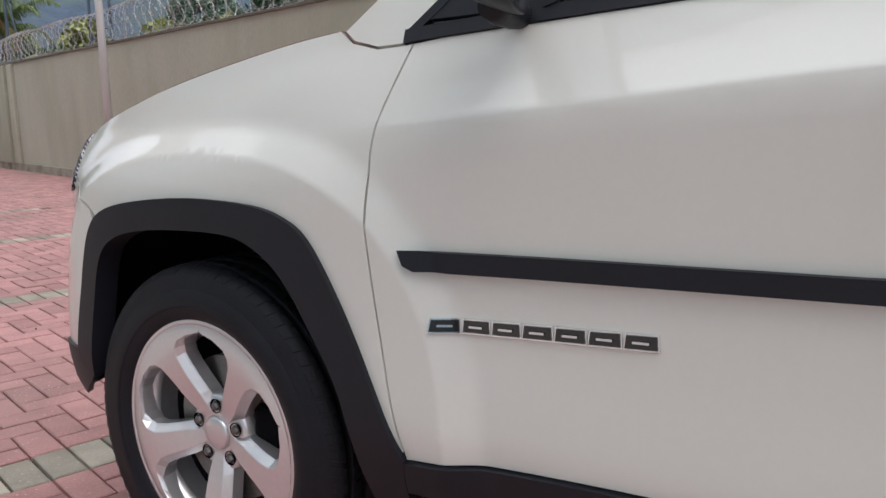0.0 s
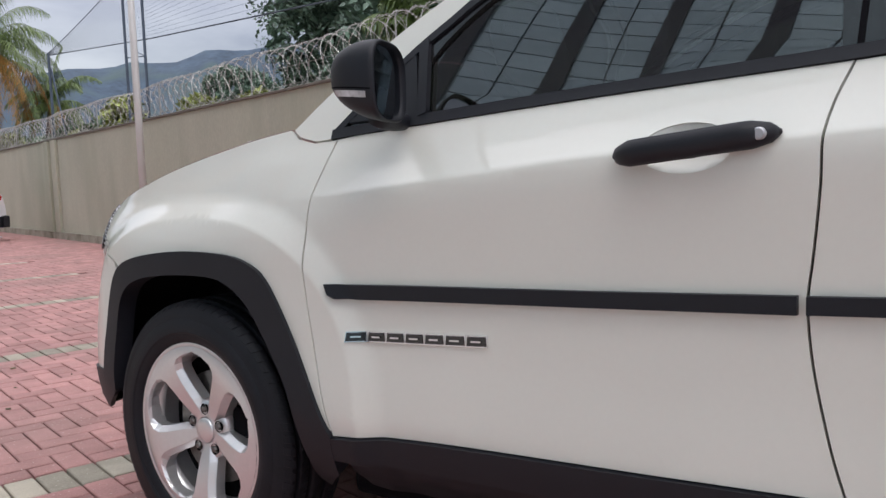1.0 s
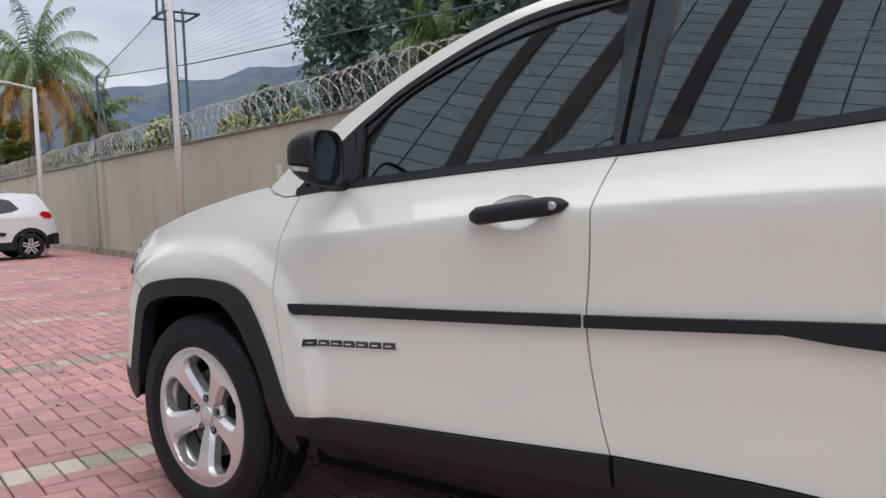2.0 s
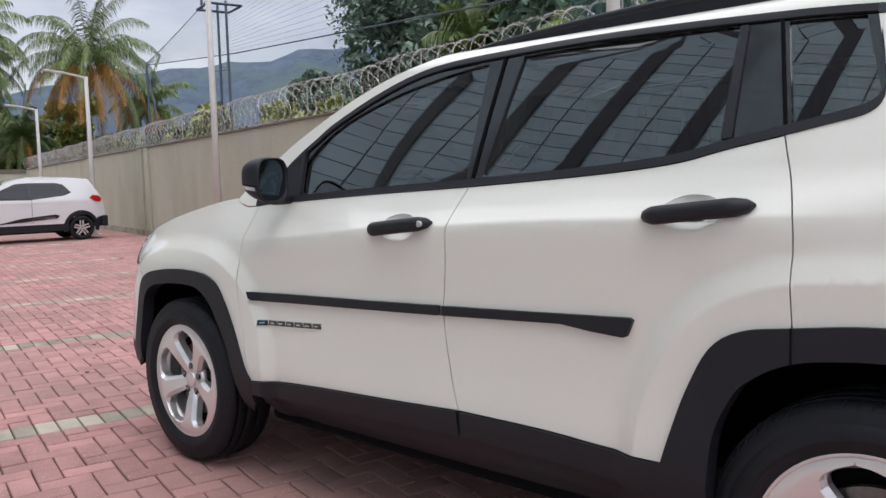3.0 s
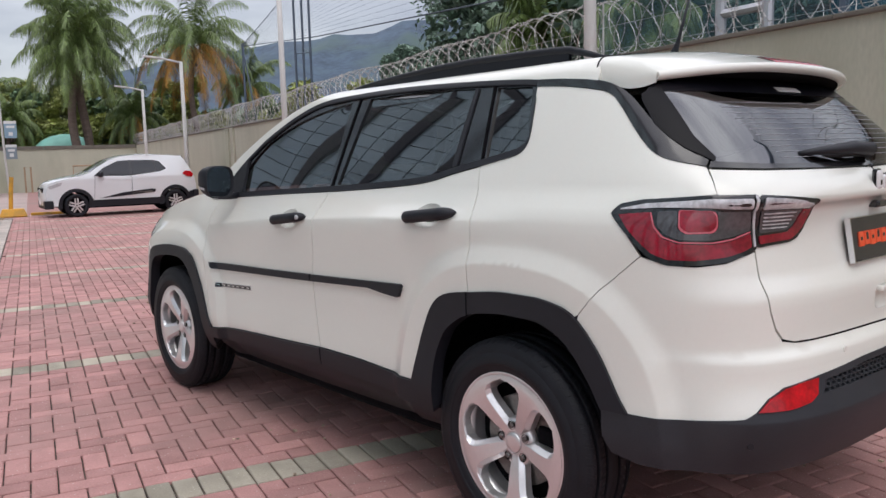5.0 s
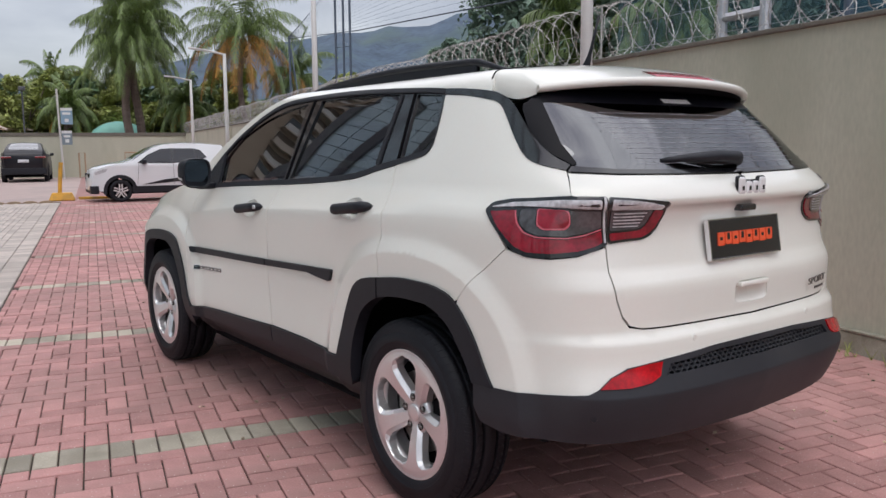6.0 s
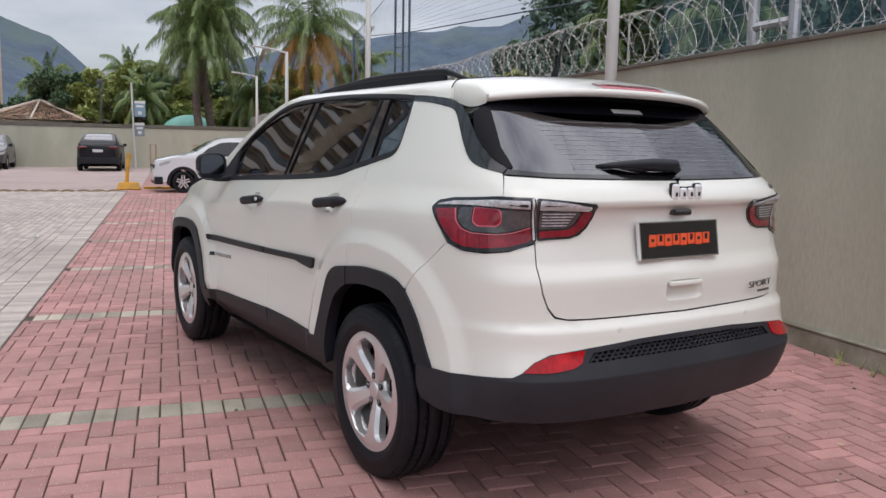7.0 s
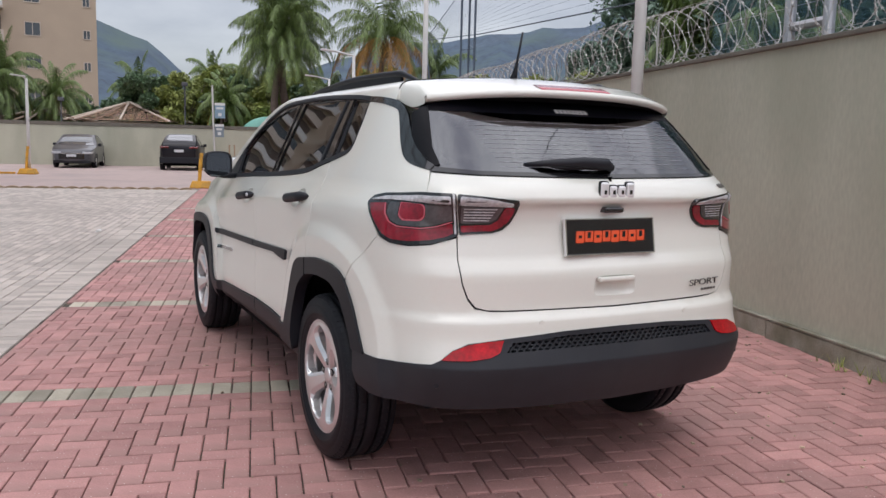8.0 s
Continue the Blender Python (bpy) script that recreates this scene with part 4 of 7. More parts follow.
ARCH_R_OUT = rom([(.876, .480), (.90, .56), (.935, .66), (.99, .765), (1.06, .812), (1.17, .830), (1.30, .846), (1.40, .848), (1.50, .843), (1.60, .812), (1.685, .718), (1.745, .61), (1.782, .552)], 4).tolist()
ARCH_R_IN = rom([(.985, .40), (1.0, .56), (1.03, .64), (1.073, .70), (1.17, .755), (1.30, .776), (1.40, .778), (1.49, .770), (1.582, .722), (1.655, .63), (1.700, .553)], 4).tolist()
ARCH_F_OUT = [(-.812, .335)] + rom([(-.813, .425), (-.842, .47), (-.896, .573), (-.955, .68), (-1.011, .762), (-1.06, .795), (-1.14, .815), (-1.31, .820), (-1.48, .805), (-1.585, .782), (-1.645, .74), (-1.685, .66), (-1.715, .55), (-1.735, .44)], 4).tolist()
ARCH_F_IN = [(-.885, .285)] + rom([(-.895, .36), (-.94, .505), (-1.004, .605), (-1.069, .693), (-1.139, .742), (-1.22, .760), (-1.379, .757), (-1.50, .742), (-1.580, .71), (-1.622, .65), (-1.645, .55), (-1.668, .41)], 4).tolist()
LAMP_OUT = [(1.698, 1.105), (1.722, 1.129), (1.79, 1.139), (1.866, 1.143), (1.995, 1.152)]
HOOD_EDGE = [(-.866, 1.0765), (-.925, 1.0735), (-.98, 1.0865)] + rom([(-1.012, 1.109), (-1.17, 1.088), (-1.43, 1.042), (-1.65, .993), (-1.80, .964), (-1.945, .936)], 4).tolist()


def sub(curve, f):
    """The points of an arch moved towards its wheel by the share f, to lie under the cladding."""
    cx = 1.33 if curve[0][0] > 0 else -1.32
    return [(cx + (u - cx) * (1 - f), .40 + (z - .40) * (1 - f)) for u, z in curve]


fender_loop = SEAM_A + [p for p in sub(ARCH_F_OUT, .05)[2:] if p[0] > -1.60 or p[1] > .745] + [(-1.655, .785), (-1.75, .820), (-1.829, .838), (-1.870, .887), (-1.938, .932)] + HOOD_EDGE[::-1][1:]
fdoor_loop = BELT_F + SEAM_B[1:] + SILL_F[::-1][1:] + SEAM_A[::-1][1:]
rdoor_loop = BELT_R + SEAM_C[1:] + [p for p in sub(ARCH_R_OUT, .05) if p[0] < 1.15][::-1] + [(.868, .478)] + SILL_R[::-1][1:] + SEAM_B[::-1][1:-1]
TRIM_IN = rom([(1.275, 1.493), (1.45, 1.484), (1.615, 1.468), (1.706, 1.453), (1.748, 1.420), (1.800, 1.325), (1.835, 1.275), (1.885, 1.248), (1.987, 1.228)], 4).tolist()
TRIM_OUT = rom([(1.275, 1.515), (1.45, 1.508), (1.66, 1.493), (1.75, 1.475), (1.815, 1.440), (1.862, 1.37), (1.892, 1.33), (1.925, 1.292), (1.975, 1.258), (2.01, 1.251)], 4).tolist()
quarter_loop = SEAM_C[::-1] + BELT_Q[1:] + TRIM_IN[1:] + [(1.993, 1.21), (2.018, 1.156)] + LAMP_OUT[::-1] + [(1.757, 1.048), (1.80, .99), (1.684, .89), (1.62, .812)] + \
    [p for p in sub(ARCH_R_OUT, .05) if 1.15 < p[0] < 1.6][::-1]

DOOR_CUPS = ((-.028, 1.016), (.928, 1.068))


def ring(c, r, n=40):
    return [(c[0] + r[0] * math.cos(t), c[1] + r[1] * math.sin(t)) for t in np.linspace(0, math.tau, n, endpoint=False)]


OUT_V = np.interp(OUT_U, OUT_U, OUTLINE[:, 1])
CREASES = [(u, float(np.interp(-np.interp(u, OUT_U, OUT_V), *CREASE)) + dz) for u in np.arange(-.95, 1.35, .012) for dz in (-.007, -.001, .005)]
for cy, wy, wz in FLARES:
    for k in (.99, 1.0, 1.01):
        for t in np.linspace(-.1, math.pi + .1, 110):
            c_, s_ = math.cos(t), math.sin(t)
            y_ = cy + wy * k * math.copysign(abs(c_) ** (2 / 2.6), c_)
            CREASES.append((float(np.interp(-y_, -OUT_V, OUT_U)), .36 + wz * k * math.copysign(abs(s_) ** (2 / 2.6), s_)))
REAR_CREASES = [(side_ * (U_REAR - u), z) for u, z in CREASES if u > 1.5 for side_ in (-1, 1)]
REAR_CREASES += [(q, z) for q in np.arange(-.95, .951, .02) for z in (.548, .556, .700, .707, .7145)]
doors = []
for chart, flip in ((left, False), (right, True)):
    fd = sheet("front_door", fdoor_loop, chart, M_WHITE, car, "white front door with black moulding", gap=.002, flip=flip, step=.017, creases=CREASES, holes=(ring(DOOR_CUPS[0], (.078, .041)),))
    rd = sheet("rear_door", rdoor_loop, chart, M_WHITE, car, "white rear door with black moulding", gap=.0025, flip=flip, step=.017, creases=CREASES, holes=(ring(DOOR_CUPS[1], (.078, .041)),))
    sheet("front_fender", fender_loop, chart, M_WHITE, car, gap=.002, flip=flip, step=.017, creases=CREASES)
    sheet("rear_quarter_panel", quarter_loop, chart, M_WHITE, car, gap=.001, flip=flip, step=.017, creases=CREASES)
    doors.append((fd, rd))
fd_left = doors[0][0]


def both(name, loop, material, parent=None, label="", **k):
    """The same panel on both flanks."""
    out = []
    for i, (chart, flip) in enumerate(((left, False), (right, True))):
        p = parent[i] if isinstance(parent, (list, tuple)) else (parent or car)
        out.append(sheet(name, loop, chart, material, p, label, flip=flip, **k))
    return out


def mirror_q(half):
    """A loop over the rear end from its left half, given from the top middle round to the bottom middle."""
    return list(half) + [(-q, z) for q, z in half[::-1] if abs(q) > 1e-6]


def band(top, bottom):
    return list(top) + list(bottom)[::-1]


# --- black window surround with three panes in it, belt strip and the band round the rear pillar
DLO_TOP = rom([(-.868, 1.098), (-.70, 1.243), (-.587, 1.320), (-.499, 1.375), (-.283, 1.470), (-.069, 1.526), (.233, 1.543), (.602, 1.546), (1.05, 1.530), (1.275, 1.515)], 4).tolist()
DLO = [(-.872, 1.079)] + BELT_F + BELT_R[1:] + BELT_Q[1:] + DLO_TOP[::-1]
PANE_F = rom([(-.60, 1.118), (-.642, 1.205), (-.50, 1.342), (-.26, 1.438), (-.02, 1.490), (.165, 1.512)], 4).tolist() + [(.187, 1.156), (-.2, 1.138)]
PANE_R = [(.295, 1.520), (.66, 1.525), (.95, 1.512), (.955, 1.235), (.88, 1.208), (.77, 1.190), (.50, 1.175), (.247, 1.164)]
PANE_Q = [(1.068, 1.506), (1.245, 1.496), (1.297, 1.325), (1.283, 1.296), (1.115, 1.262)]
both("window_frame", DLO, M_GLOSS, label="gloss black window surround and pillars", off=-.004, holes=(PANE_F, PANE_R, PANE_Q), step=.025)


def grow(loop, g):
    return shrink(np.array(loop), -g).tolist()


for n_, l_ in (("front_door_window", PANE_F), ("rear_door_window", PANE_R), ("quarter_window", PANE_Q)):
    both(n_, grow(l_, .008), M_TINT, label="dark tinted window glass", off=-.012, depth=.004, step=.04)
STRIP = [(-.872, 1.078)] + BELT_F + BELT_R[1:] + BELT_Q[1:-2]
both("belt_strip", band([(u, z + .021) for u, z in STRIP], [(u, z - .001) for u, z in STRIP]), M_BLACK, label="satin black belt moulding", off=.004, step=.03)
both("roof_side_trim", band(TRIM_OUT, TRIM_IN), M_GLOSS, label="gloss black band along roof and rear pillar", off=.003, step=.03)
both("door_frame_strip", band(DLO_TOP, [(u + .004, z - .018) for u, z in DLO_TOP]), M_BLACK, off=.003, step=.025)
both("divider_bar", [(.957, 1.510), (.975, 1.509), (.985, 1.238), (.960, 1.235)], M_BLACK, off=.002, depth=.006, step=.03)
both("window_seam", [(1.045, 1.530), (1.052, 1.530), (1.110, 1.238), (1.103, 1.238)], M_DARK, off=.0015, depth=.004, step=.03)
both("window_seam", [(.222, 1.538), (.230, 1.538), (.215, 1.138), (.207, 1.138)], M_DARK, off=.0015, depth=.004, step=.03)

# --- white roof sides and front pillars
PILLAR_TOP = rom([(-1.0, 1.106), (-.91, 1.18), (-.76, 1.283), (-.65, 1.347), (-.48, 1.432), (-.30, 1.503), (-.10, 1.556), (-.02, 1.572)], 4).tolist()
both("front_pillar", PILLAR_TOP + [(-.02, 1.534)] + [p for p in DLO_TOP if p[0] < -.03][::-1] + [(-.874, 1.079), (-.925, 1.0765), (-.978, 1.0895)], M_WHITE, step=.02)
ROOF_LOW = [p for p in DLO_TOP if p[0] > -.02] + TRIM_OUT[1:9]
both("roof_side", [(-.018, 1.535)] + ROOF_LOW + [(1.685, 1.52), (1.70, 1.55), (1.70, 1.572), (-.018, 1.572)], M_WHITE, step=.02)


def grid(name, rows, material, parent=None, label="", smooth=True):
    n, m = len(rows), len(rows[0])
    vs = [p for r in rows for p in r]
    fs = [(i * m + j, i * m + j + 1, (i + 1) * m + j + 1, (i + 1) * m + j) for i in range(n - 1) for j in range(m - 1)]
    return mesh_ob(name, vs, fs, material, parent or car, label, smooth)


def across(l, fwd, up, n=25):
    """A crosswise bow from the left point l to its mirror image, bulging forward and up at the middle."""
    out = []
    for i in range(n):
        a = -1 + 2 * i / (n - 1)
        k = 1 - abs(a) ** 2.2
        out.append((-l[0] * a if l[0] < 0 else l[0] * a, l[1] + fwd * k, l[2] + up * k))
    return out


def at_left(u, z):
    h, y = skin(u, z)
    return (-float(h), float(y), float(z))


grid("windscreen", [across(at_left(u, z), .20 - .10 * i / 28, .01 + .025 * i / 28) for i, (u, z) in enumerate(PILLAR_TOP)], M_TINT, label="dark windscreen")
ROOF_Y = np.linspace(-.02, 1.70, 34)
grid("roof", [across(at_left(u, 1.572), .10 * max(0, 1 - i / 10), .035 - .004 * max(0, i - 20) / 12) for i, u in enumerate(ROOF_Y)], M_WHITE)
HOOD = [p for p in HOOD_EDGE if p[0] <= -1.0]
grid("bonnet", [across(at_left(u, z), .20 + .12 * i / len(HOOD), .012 + .035 * min(1, i / 8)) for i, (u, z) in enumerate(HOOD)], M_WHITE)

# --- rear: tailgate, bumper, glass
TG = [(-.792, 1.222), (-.768, 1.158), (-.70, 1.075), (-.64, 1.005), (-.637, .924), (-.62, .84), (-.60, .79), (-.572, .757), (-.53, .746), (-.45, .743), (0, .738)]
TG_TOP = [(0, 1.208), (-.35, 1.211), (-.60, 1.215)]
TG_GRIP = [(.095 * math.copysign(abs(math.cos(t)) ** .35, math.cos(t)), .815 + .038 * math.copysign(abs(math.sin(t)) ** .35, math.sin(t))) for t in np.linspace(0, math.tau, 40, endpoint=False)]
tailgate = sheet("tailgate", mirror_q(TG_TOP + TG), back, M_WHITE, car, gap=.0018, step=.025, holes=(TG_GRIP,), depth=.02)


def dish(chart, centre, rad, depth, power=2.0, sign=1):
    """A chart sunk like a shallow bowl."""
    def f(a, b):
        p = np.stack(chart(a, b), -1)
        e = 2e-3
        n = np.cross(np.stack(chart(a + e, b), -1) - np.stack(chart(a - e, b), -1), np.stack(chart(a, b + e), -1) - np.stack(chart(a, b - e), -1))
        n /= np.linalg.norm(n, axis=-1)[..., None] + 1e-12
        r = (np.abs((a - centre[0]) / rad[0]) ** power + np.abs((b - centre[1]) / rad[1]) ** power)
        p = p - sign * n * (depth * np.clip(1 - r, 0, 1))[..., None] ** 1.0
        return p[..., 0], p[..., 1], p[..., 2]
    return f


sheet("grip_recess", TG_GRIP, dish(back, (0, .815), (.099, .041), .020, 4), M_WHITE, tailgate, step=.01, depth=.002)
grip = bmesh.new()
box(grip, (-.082, -2.138, .832), (.082, -2.106, .850), .006)
part("grip_bar", grip, M_WHITE, tailgate)

BUMP = [(-.52, .7425), (-.574, .7525), (-.6005, .784), (-.6215, .837), (-.639, .924), (-.642, .997), (-.70, .984), (-.74, .972), (-.83, .964), (-.91, .968), (1.8008 - U_REAR, .9893), (1.6844 - U_REAR, .8896), (1.6204 - U_REAR, .8118)]
ARCH_Q = [(u - U_REAR, z) for u, z in sub(ARCH_R_OUT, .04) if u > 1.60]
BUMP_LOW = [(-.998, .551), (-.85, .551), (-.715, .562), (-.686, .577), (-.652, .610), (-.60, .634), (-.46, .648), (-.24, .661), (0, .665)]
bumper = sheet("rear_bumper", mirror_q([(0, .7355), (-.45, .7405)] + BUMP + ARCH_Q + BUMP_LOW), back, M_WHITE, car, "white rear bumper skin", gap=.001, step=.022, creases=REAR_CREASES)
LOW_TOP = [(0, .668), (-.24, .664), (-.46, .651), (-.60, .637), (-.652, .613), (-.688, .580), (-.715, .565), (-.85, .554), (-1.0, .554)]
LOW_BOT = [(-1.083, .553), (-1.078, .48), (-1.05, .435), (-.97, .415), (-.85, .411), (-.65, .40), (-.3, .387), (0, .382)]
GRILLE = [(-.47, .603), (-.445, .634), (-.22, .648), (.22, .648), (.445, .634), (.47, .603), (.25, .606), (-.25, .606)]
low = sheet("rear_bumper_valance", mirror_q(LOW_TOP + LOW_BOT), back, M_VALANCE, car, "grey-black plastic lower rear bumper", off=.004, step=.025, depth=.05, holes=(GRILLE,), creases=REAR_CREASES)
sheet("grille_backing", GRILLE, back, M_DARK, low, off=-.022, step=.05)
# honeycomb bars of the bumper grille
gm = bmesh.new()
for row in range(4):
    z0 = .606 + row * .0125
    for i in range(-18, 19):
        q0 = i * .026 + (row % 2) * .013
        if abs(q0) > .455 - max(0, (row - 2)) * .012:
            continue
        hexa = [(q0 + .0155 * math.cos(t), z0 + .0082 * math.sin(t)) for t in np.linspace(0, math.tau, 6, endpoint=False)]
        outer = [np.array([float(c) for c in back(np.array(q), np.array(z))]) + np.array((0, .004, 0)) for q, z in hexa]
        inner = [np.array([float(c) for c in back(np.array(q0 + (q - q0) * .68), np.array(z0 + (z - z0) * .68))]) + np.array((0, .004, 0)) for q, z in hexa]
        deep = [p + np.array((0, .014, 0)) for p in inner]
        vo, vi, vd = [[gm.verts.new(p) for p in g] for g in (outer, inner, deep)]
        for k in range(6):
            j = (k + 1) % 6
            gm.faces.new((vo[k], vo[j], vi[j], vi[k]))
            gm.faces.new((vi[k], vi[j], vd[j], vd[k]))
tagged(part("grille_mesh", gm, M_VALANCE, low, "black honeycomb bumper grille"), kind="stuff")
REFL = [(-.684, .580), (-.650, .611), (-.60, .633), (-.53, .643), (-.478, .645), (-.495, .604), (-.53, .588), (-.60, .580)]
for s in (1, -1):
    sheet("rear_reflector", [(q * s, z) for q, z in (REFL if s > 0 else REFL[::-1])], back, M_RED, low, "red bumper reflector", off=.009, step=.02, depth=.012)
    for q, z, big in ((-.70, .49, 0), (-.33, .70, 1)):
        p, e = np.array([float(c) for c in back(np.array(q * s), np.array(z))]), np.array([float(c) for c in back(np.array(q * s + .01), np.array(z))])
        b = bmesh.new()
        lathe(b, [(0, 0), (0, .009), (-.003, .0105), (-.012, .0105)], 20)
        t = Vector(e - p).normalized()
        n = Vector((t.y, -t.x, 0)) if t.y * 1 - 0 < 9 else t
        n = n if n.y < 0 else -n
        bmesh.ops.transform(b, matrix=Matrix.Translation(Vector(p) + n * (.006 if not big else .0015)) @ n.to_track_quat("X", "Z").to_matrix().to_4x4(), verts=b.verts)
        part("parking_sensor", b, M_BLACK if not big else M_WHITE, low if not big else bumper)

RG_HALF = rom([(0, 1.507), (-.335, 1.500), (-.67, 1.485), (-.84, 1.466), (-.915, 1.437)], 4).tolist() + rom([(-.925, 1.420), (-.91, 1.351), (-.875, 1.308), (-.84, 1.278), (-.79, 1.250), (-.775, 1.236)], 3).tolist() + [(-.6, 1.226), (-.35, 1.222), (0, 1.219)]
rear_glass = sheet("rear_window", mirror_q(RG_HALF), back, M_REARGLASS, car, "dark tinted rear window with fine heater wires", off=.001, step=.03, depth=.006)
M_WING = mat("satin_black_fin", (0.007, 0.007, 0.009), 0.30, vary=0.1, spec=.12)
WING = [(-.915, 1.440), (-.818, 1.462), (-.808, 1.40), (-.793, 1.31), (-.755, 1.248), (-.77, 1.240), (-.79, 1.252), (-.84, 1.279), (-.875, 1.309), (-.912, 1.352), (-.926, 1.420)]
SILLQ = [(0, 1.222), (-.35, 1.225), (-.60, 1.229), (-.775, 1.240), (-.79, 1.224), (-.60, 1.216), (-.35, 1.212), (0, 1.209)]
for s in (1, -1):
    sheet("window_wing", [(q * s, z) for q, z in (WING if s > 0 else WING[::-1])], back, M_WING, car, "gloss black fin beside the rear window", off=.006, step=.03)
sheet("rear_window_sill", mirror_q(SILLQ), back, M_GLOSS, car, off=.004, step=.04)
M_FRIT = mat("black_glass_print", (0.006, 0.006, 0.009), 0.30, vary=0.1, spec=.12)
sheet("glass_border", mirror_q(RG_HALF[:17] + [(-.87, 1.448), (-.80, 1.446), (-.5, 1.444), (0, 1.443)]), back, M_FRIT, rear_glass, "black printed border of the glass", off=.0022, step=.03, depth=.001)
for i in range(11):
    z = 1.245 + i * .0165
    w = .50 + .012 * i
    sheet("heater_wire", [(-w, z), (w, z), (w, z + .0006), (-w, z + .0006)], back, M_WIRE, rear_glass, off=.002, step=.06, depth=.001)

# --- spoiler with its brake light
def spoiler_line(a):
    """Front and trailing edge of the spoiler at the share a of its half width."""
    k = 1 - abs(a) ** 3.4
    return np.array((a * .557, -1.478 - .02 * (1 - a * a), 1.5725 + .031 * (1 - abs(a) ** 2.2))), np.array((a * .590, -1.685 - .148 * k, 1.506 + .034 * (1 - abs(a) ** 2.4)))


def spoiler_top(a, t, h=0.0):
    f, e = spoiler_line(a)
    return tuple(f + (e - f) * t + np.array((0, 0, .016 * math.sin(math.pi * t) + h)))


TS = np.linspace(0, 1, 14)
sides = {}
for s in (-1, 1):
    rows = []
    for v in np.linspace(1, 0, 8, endpoint=False)[::-1]:
        row = []
        for t in TS:
            up = np.array(spoiler_top(s, t))
            dn = np.array((s * (.617 - .022 * t * t), -1.480 - .204 * t, np.interp(t, [0, .3, .57, .8, 1], [1.493, 1.475, 1.461, 1.463, 1.474])))
            row.append(tuple(up * (1 - v) + dn * v + np.array((s * .016, 0, .020)) * math.sin(math.pi * v) * (1 - .8 * t)))
        rows.append(row)
    sides[s] = rows
AS = np.linspace(-1, 1, 49)
b = bmesh.new()
tube(b, [r_[0] for r_ in sides[-1][::-1]] + [spoiler_top(a, 0) for a in AS] + [r_[0] for r_ in sides[1]], .003, 6)
part("roof_seam", b, M_DARK, car)
spoiler = grid("roof_spoiler", sides[-1][::-1] + [[spoiler_top(a, t) for t in TS] for a in AS] + sides[1], M_WHITE)
lip, under = [], []
for a in AS:
    e = spoiler_line(a)[1]
    lo = e + np.array((0, .022, -.028))
    lip.append([tuple(e), tuple(e + np.array((0, -.005, -.004))), tuple(e + np.array((0, -.008, -.012))), tuple(e + np.array((0, -.004, -.022))), tuple(lo)])
    under.append([tuple(lo), (a * .57, -1.58 - .11 * (1 - abs(a) ** 3.4), 1.484 + .008 * (1 - a * a))])
grid("spoiler_lip", lip, M_WHITE, spoiler)
for k, row in enumerate((lip[0], lip[-1])):
    mesh_ob("lip_end", row, [tuple(range(5)) if k else tuple(range(5))[::-1]], M_WHITE, spoiler)
# Underside kept near-black, so its reflection darkens the top of the glass.
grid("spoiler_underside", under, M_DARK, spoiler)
bl = [[spoiler_top(x / .59, t, h) for t, h in ((.80, -.002), (.81, .0025), (.90, .003), (.985, .0025), (.99, -.002))] for x in np.linspace(-.167, .167, 17)]
grid("brake_light", bl, mat("brake_light_lens", (0.40, 0.055, 0.075), 0.2, vary=.1, coat=.6), spoiler, "dull red high brake light")

# --- cladding
both("front_arch_cladding", band(ARCH_F_OUT, [ARCH_F_IN[min(len(ARCH_F_IN) - 1, round(i * (len(ARCH_F_IN) - 1) / 52))] for i in range(53)]), M_BLACK, label="matt black wheel arch cladding", off=.011, step=.02, depth=.05)
both("rear_arch_cladding", band(ARCH_R_OUT, ARCH_R_IN), M_BLACK, label="matt black wheel arch cladding", off=.011, step=.02, depth=.05)
both("cladding_seam", [(1.168, .752), (1.172, .752), (1.172, .832), (1.168, .832)], M_DARK, off=.0125, step=.03, depth=.004)
SK_F = [(-.812, .370), (-.573, .378), (-.2, .393), (.222, .411)]
SK_R = [(.226, .411), (.62, .406), (.86, .392), (.985, .385)]
both("front_sill_cladding", SILL_F + [(.222, .411)] + SK_F[::-1][1:], M_BLACK, label="matt black sill cladding", off=.011, gap=.001, step=.025, depth=.03)
both("rear_sill_cladding", [(.2255, .483)] + SILL_R[1:] + [(.93, .50), (.99, .48), (.99, .40)] + SK_R[::-1], M_BLACK, label="matt black sill cladding", off=.0105, gap=.001, step=.025, depth=.03)
both("rocker_panel", SK_F + SK_R + [(.99, .29), (.6, .265), (0, .255), (-.6, .25), (-.80, .262)], M_BLACK, off=-.024, step=.03, depth=.08)

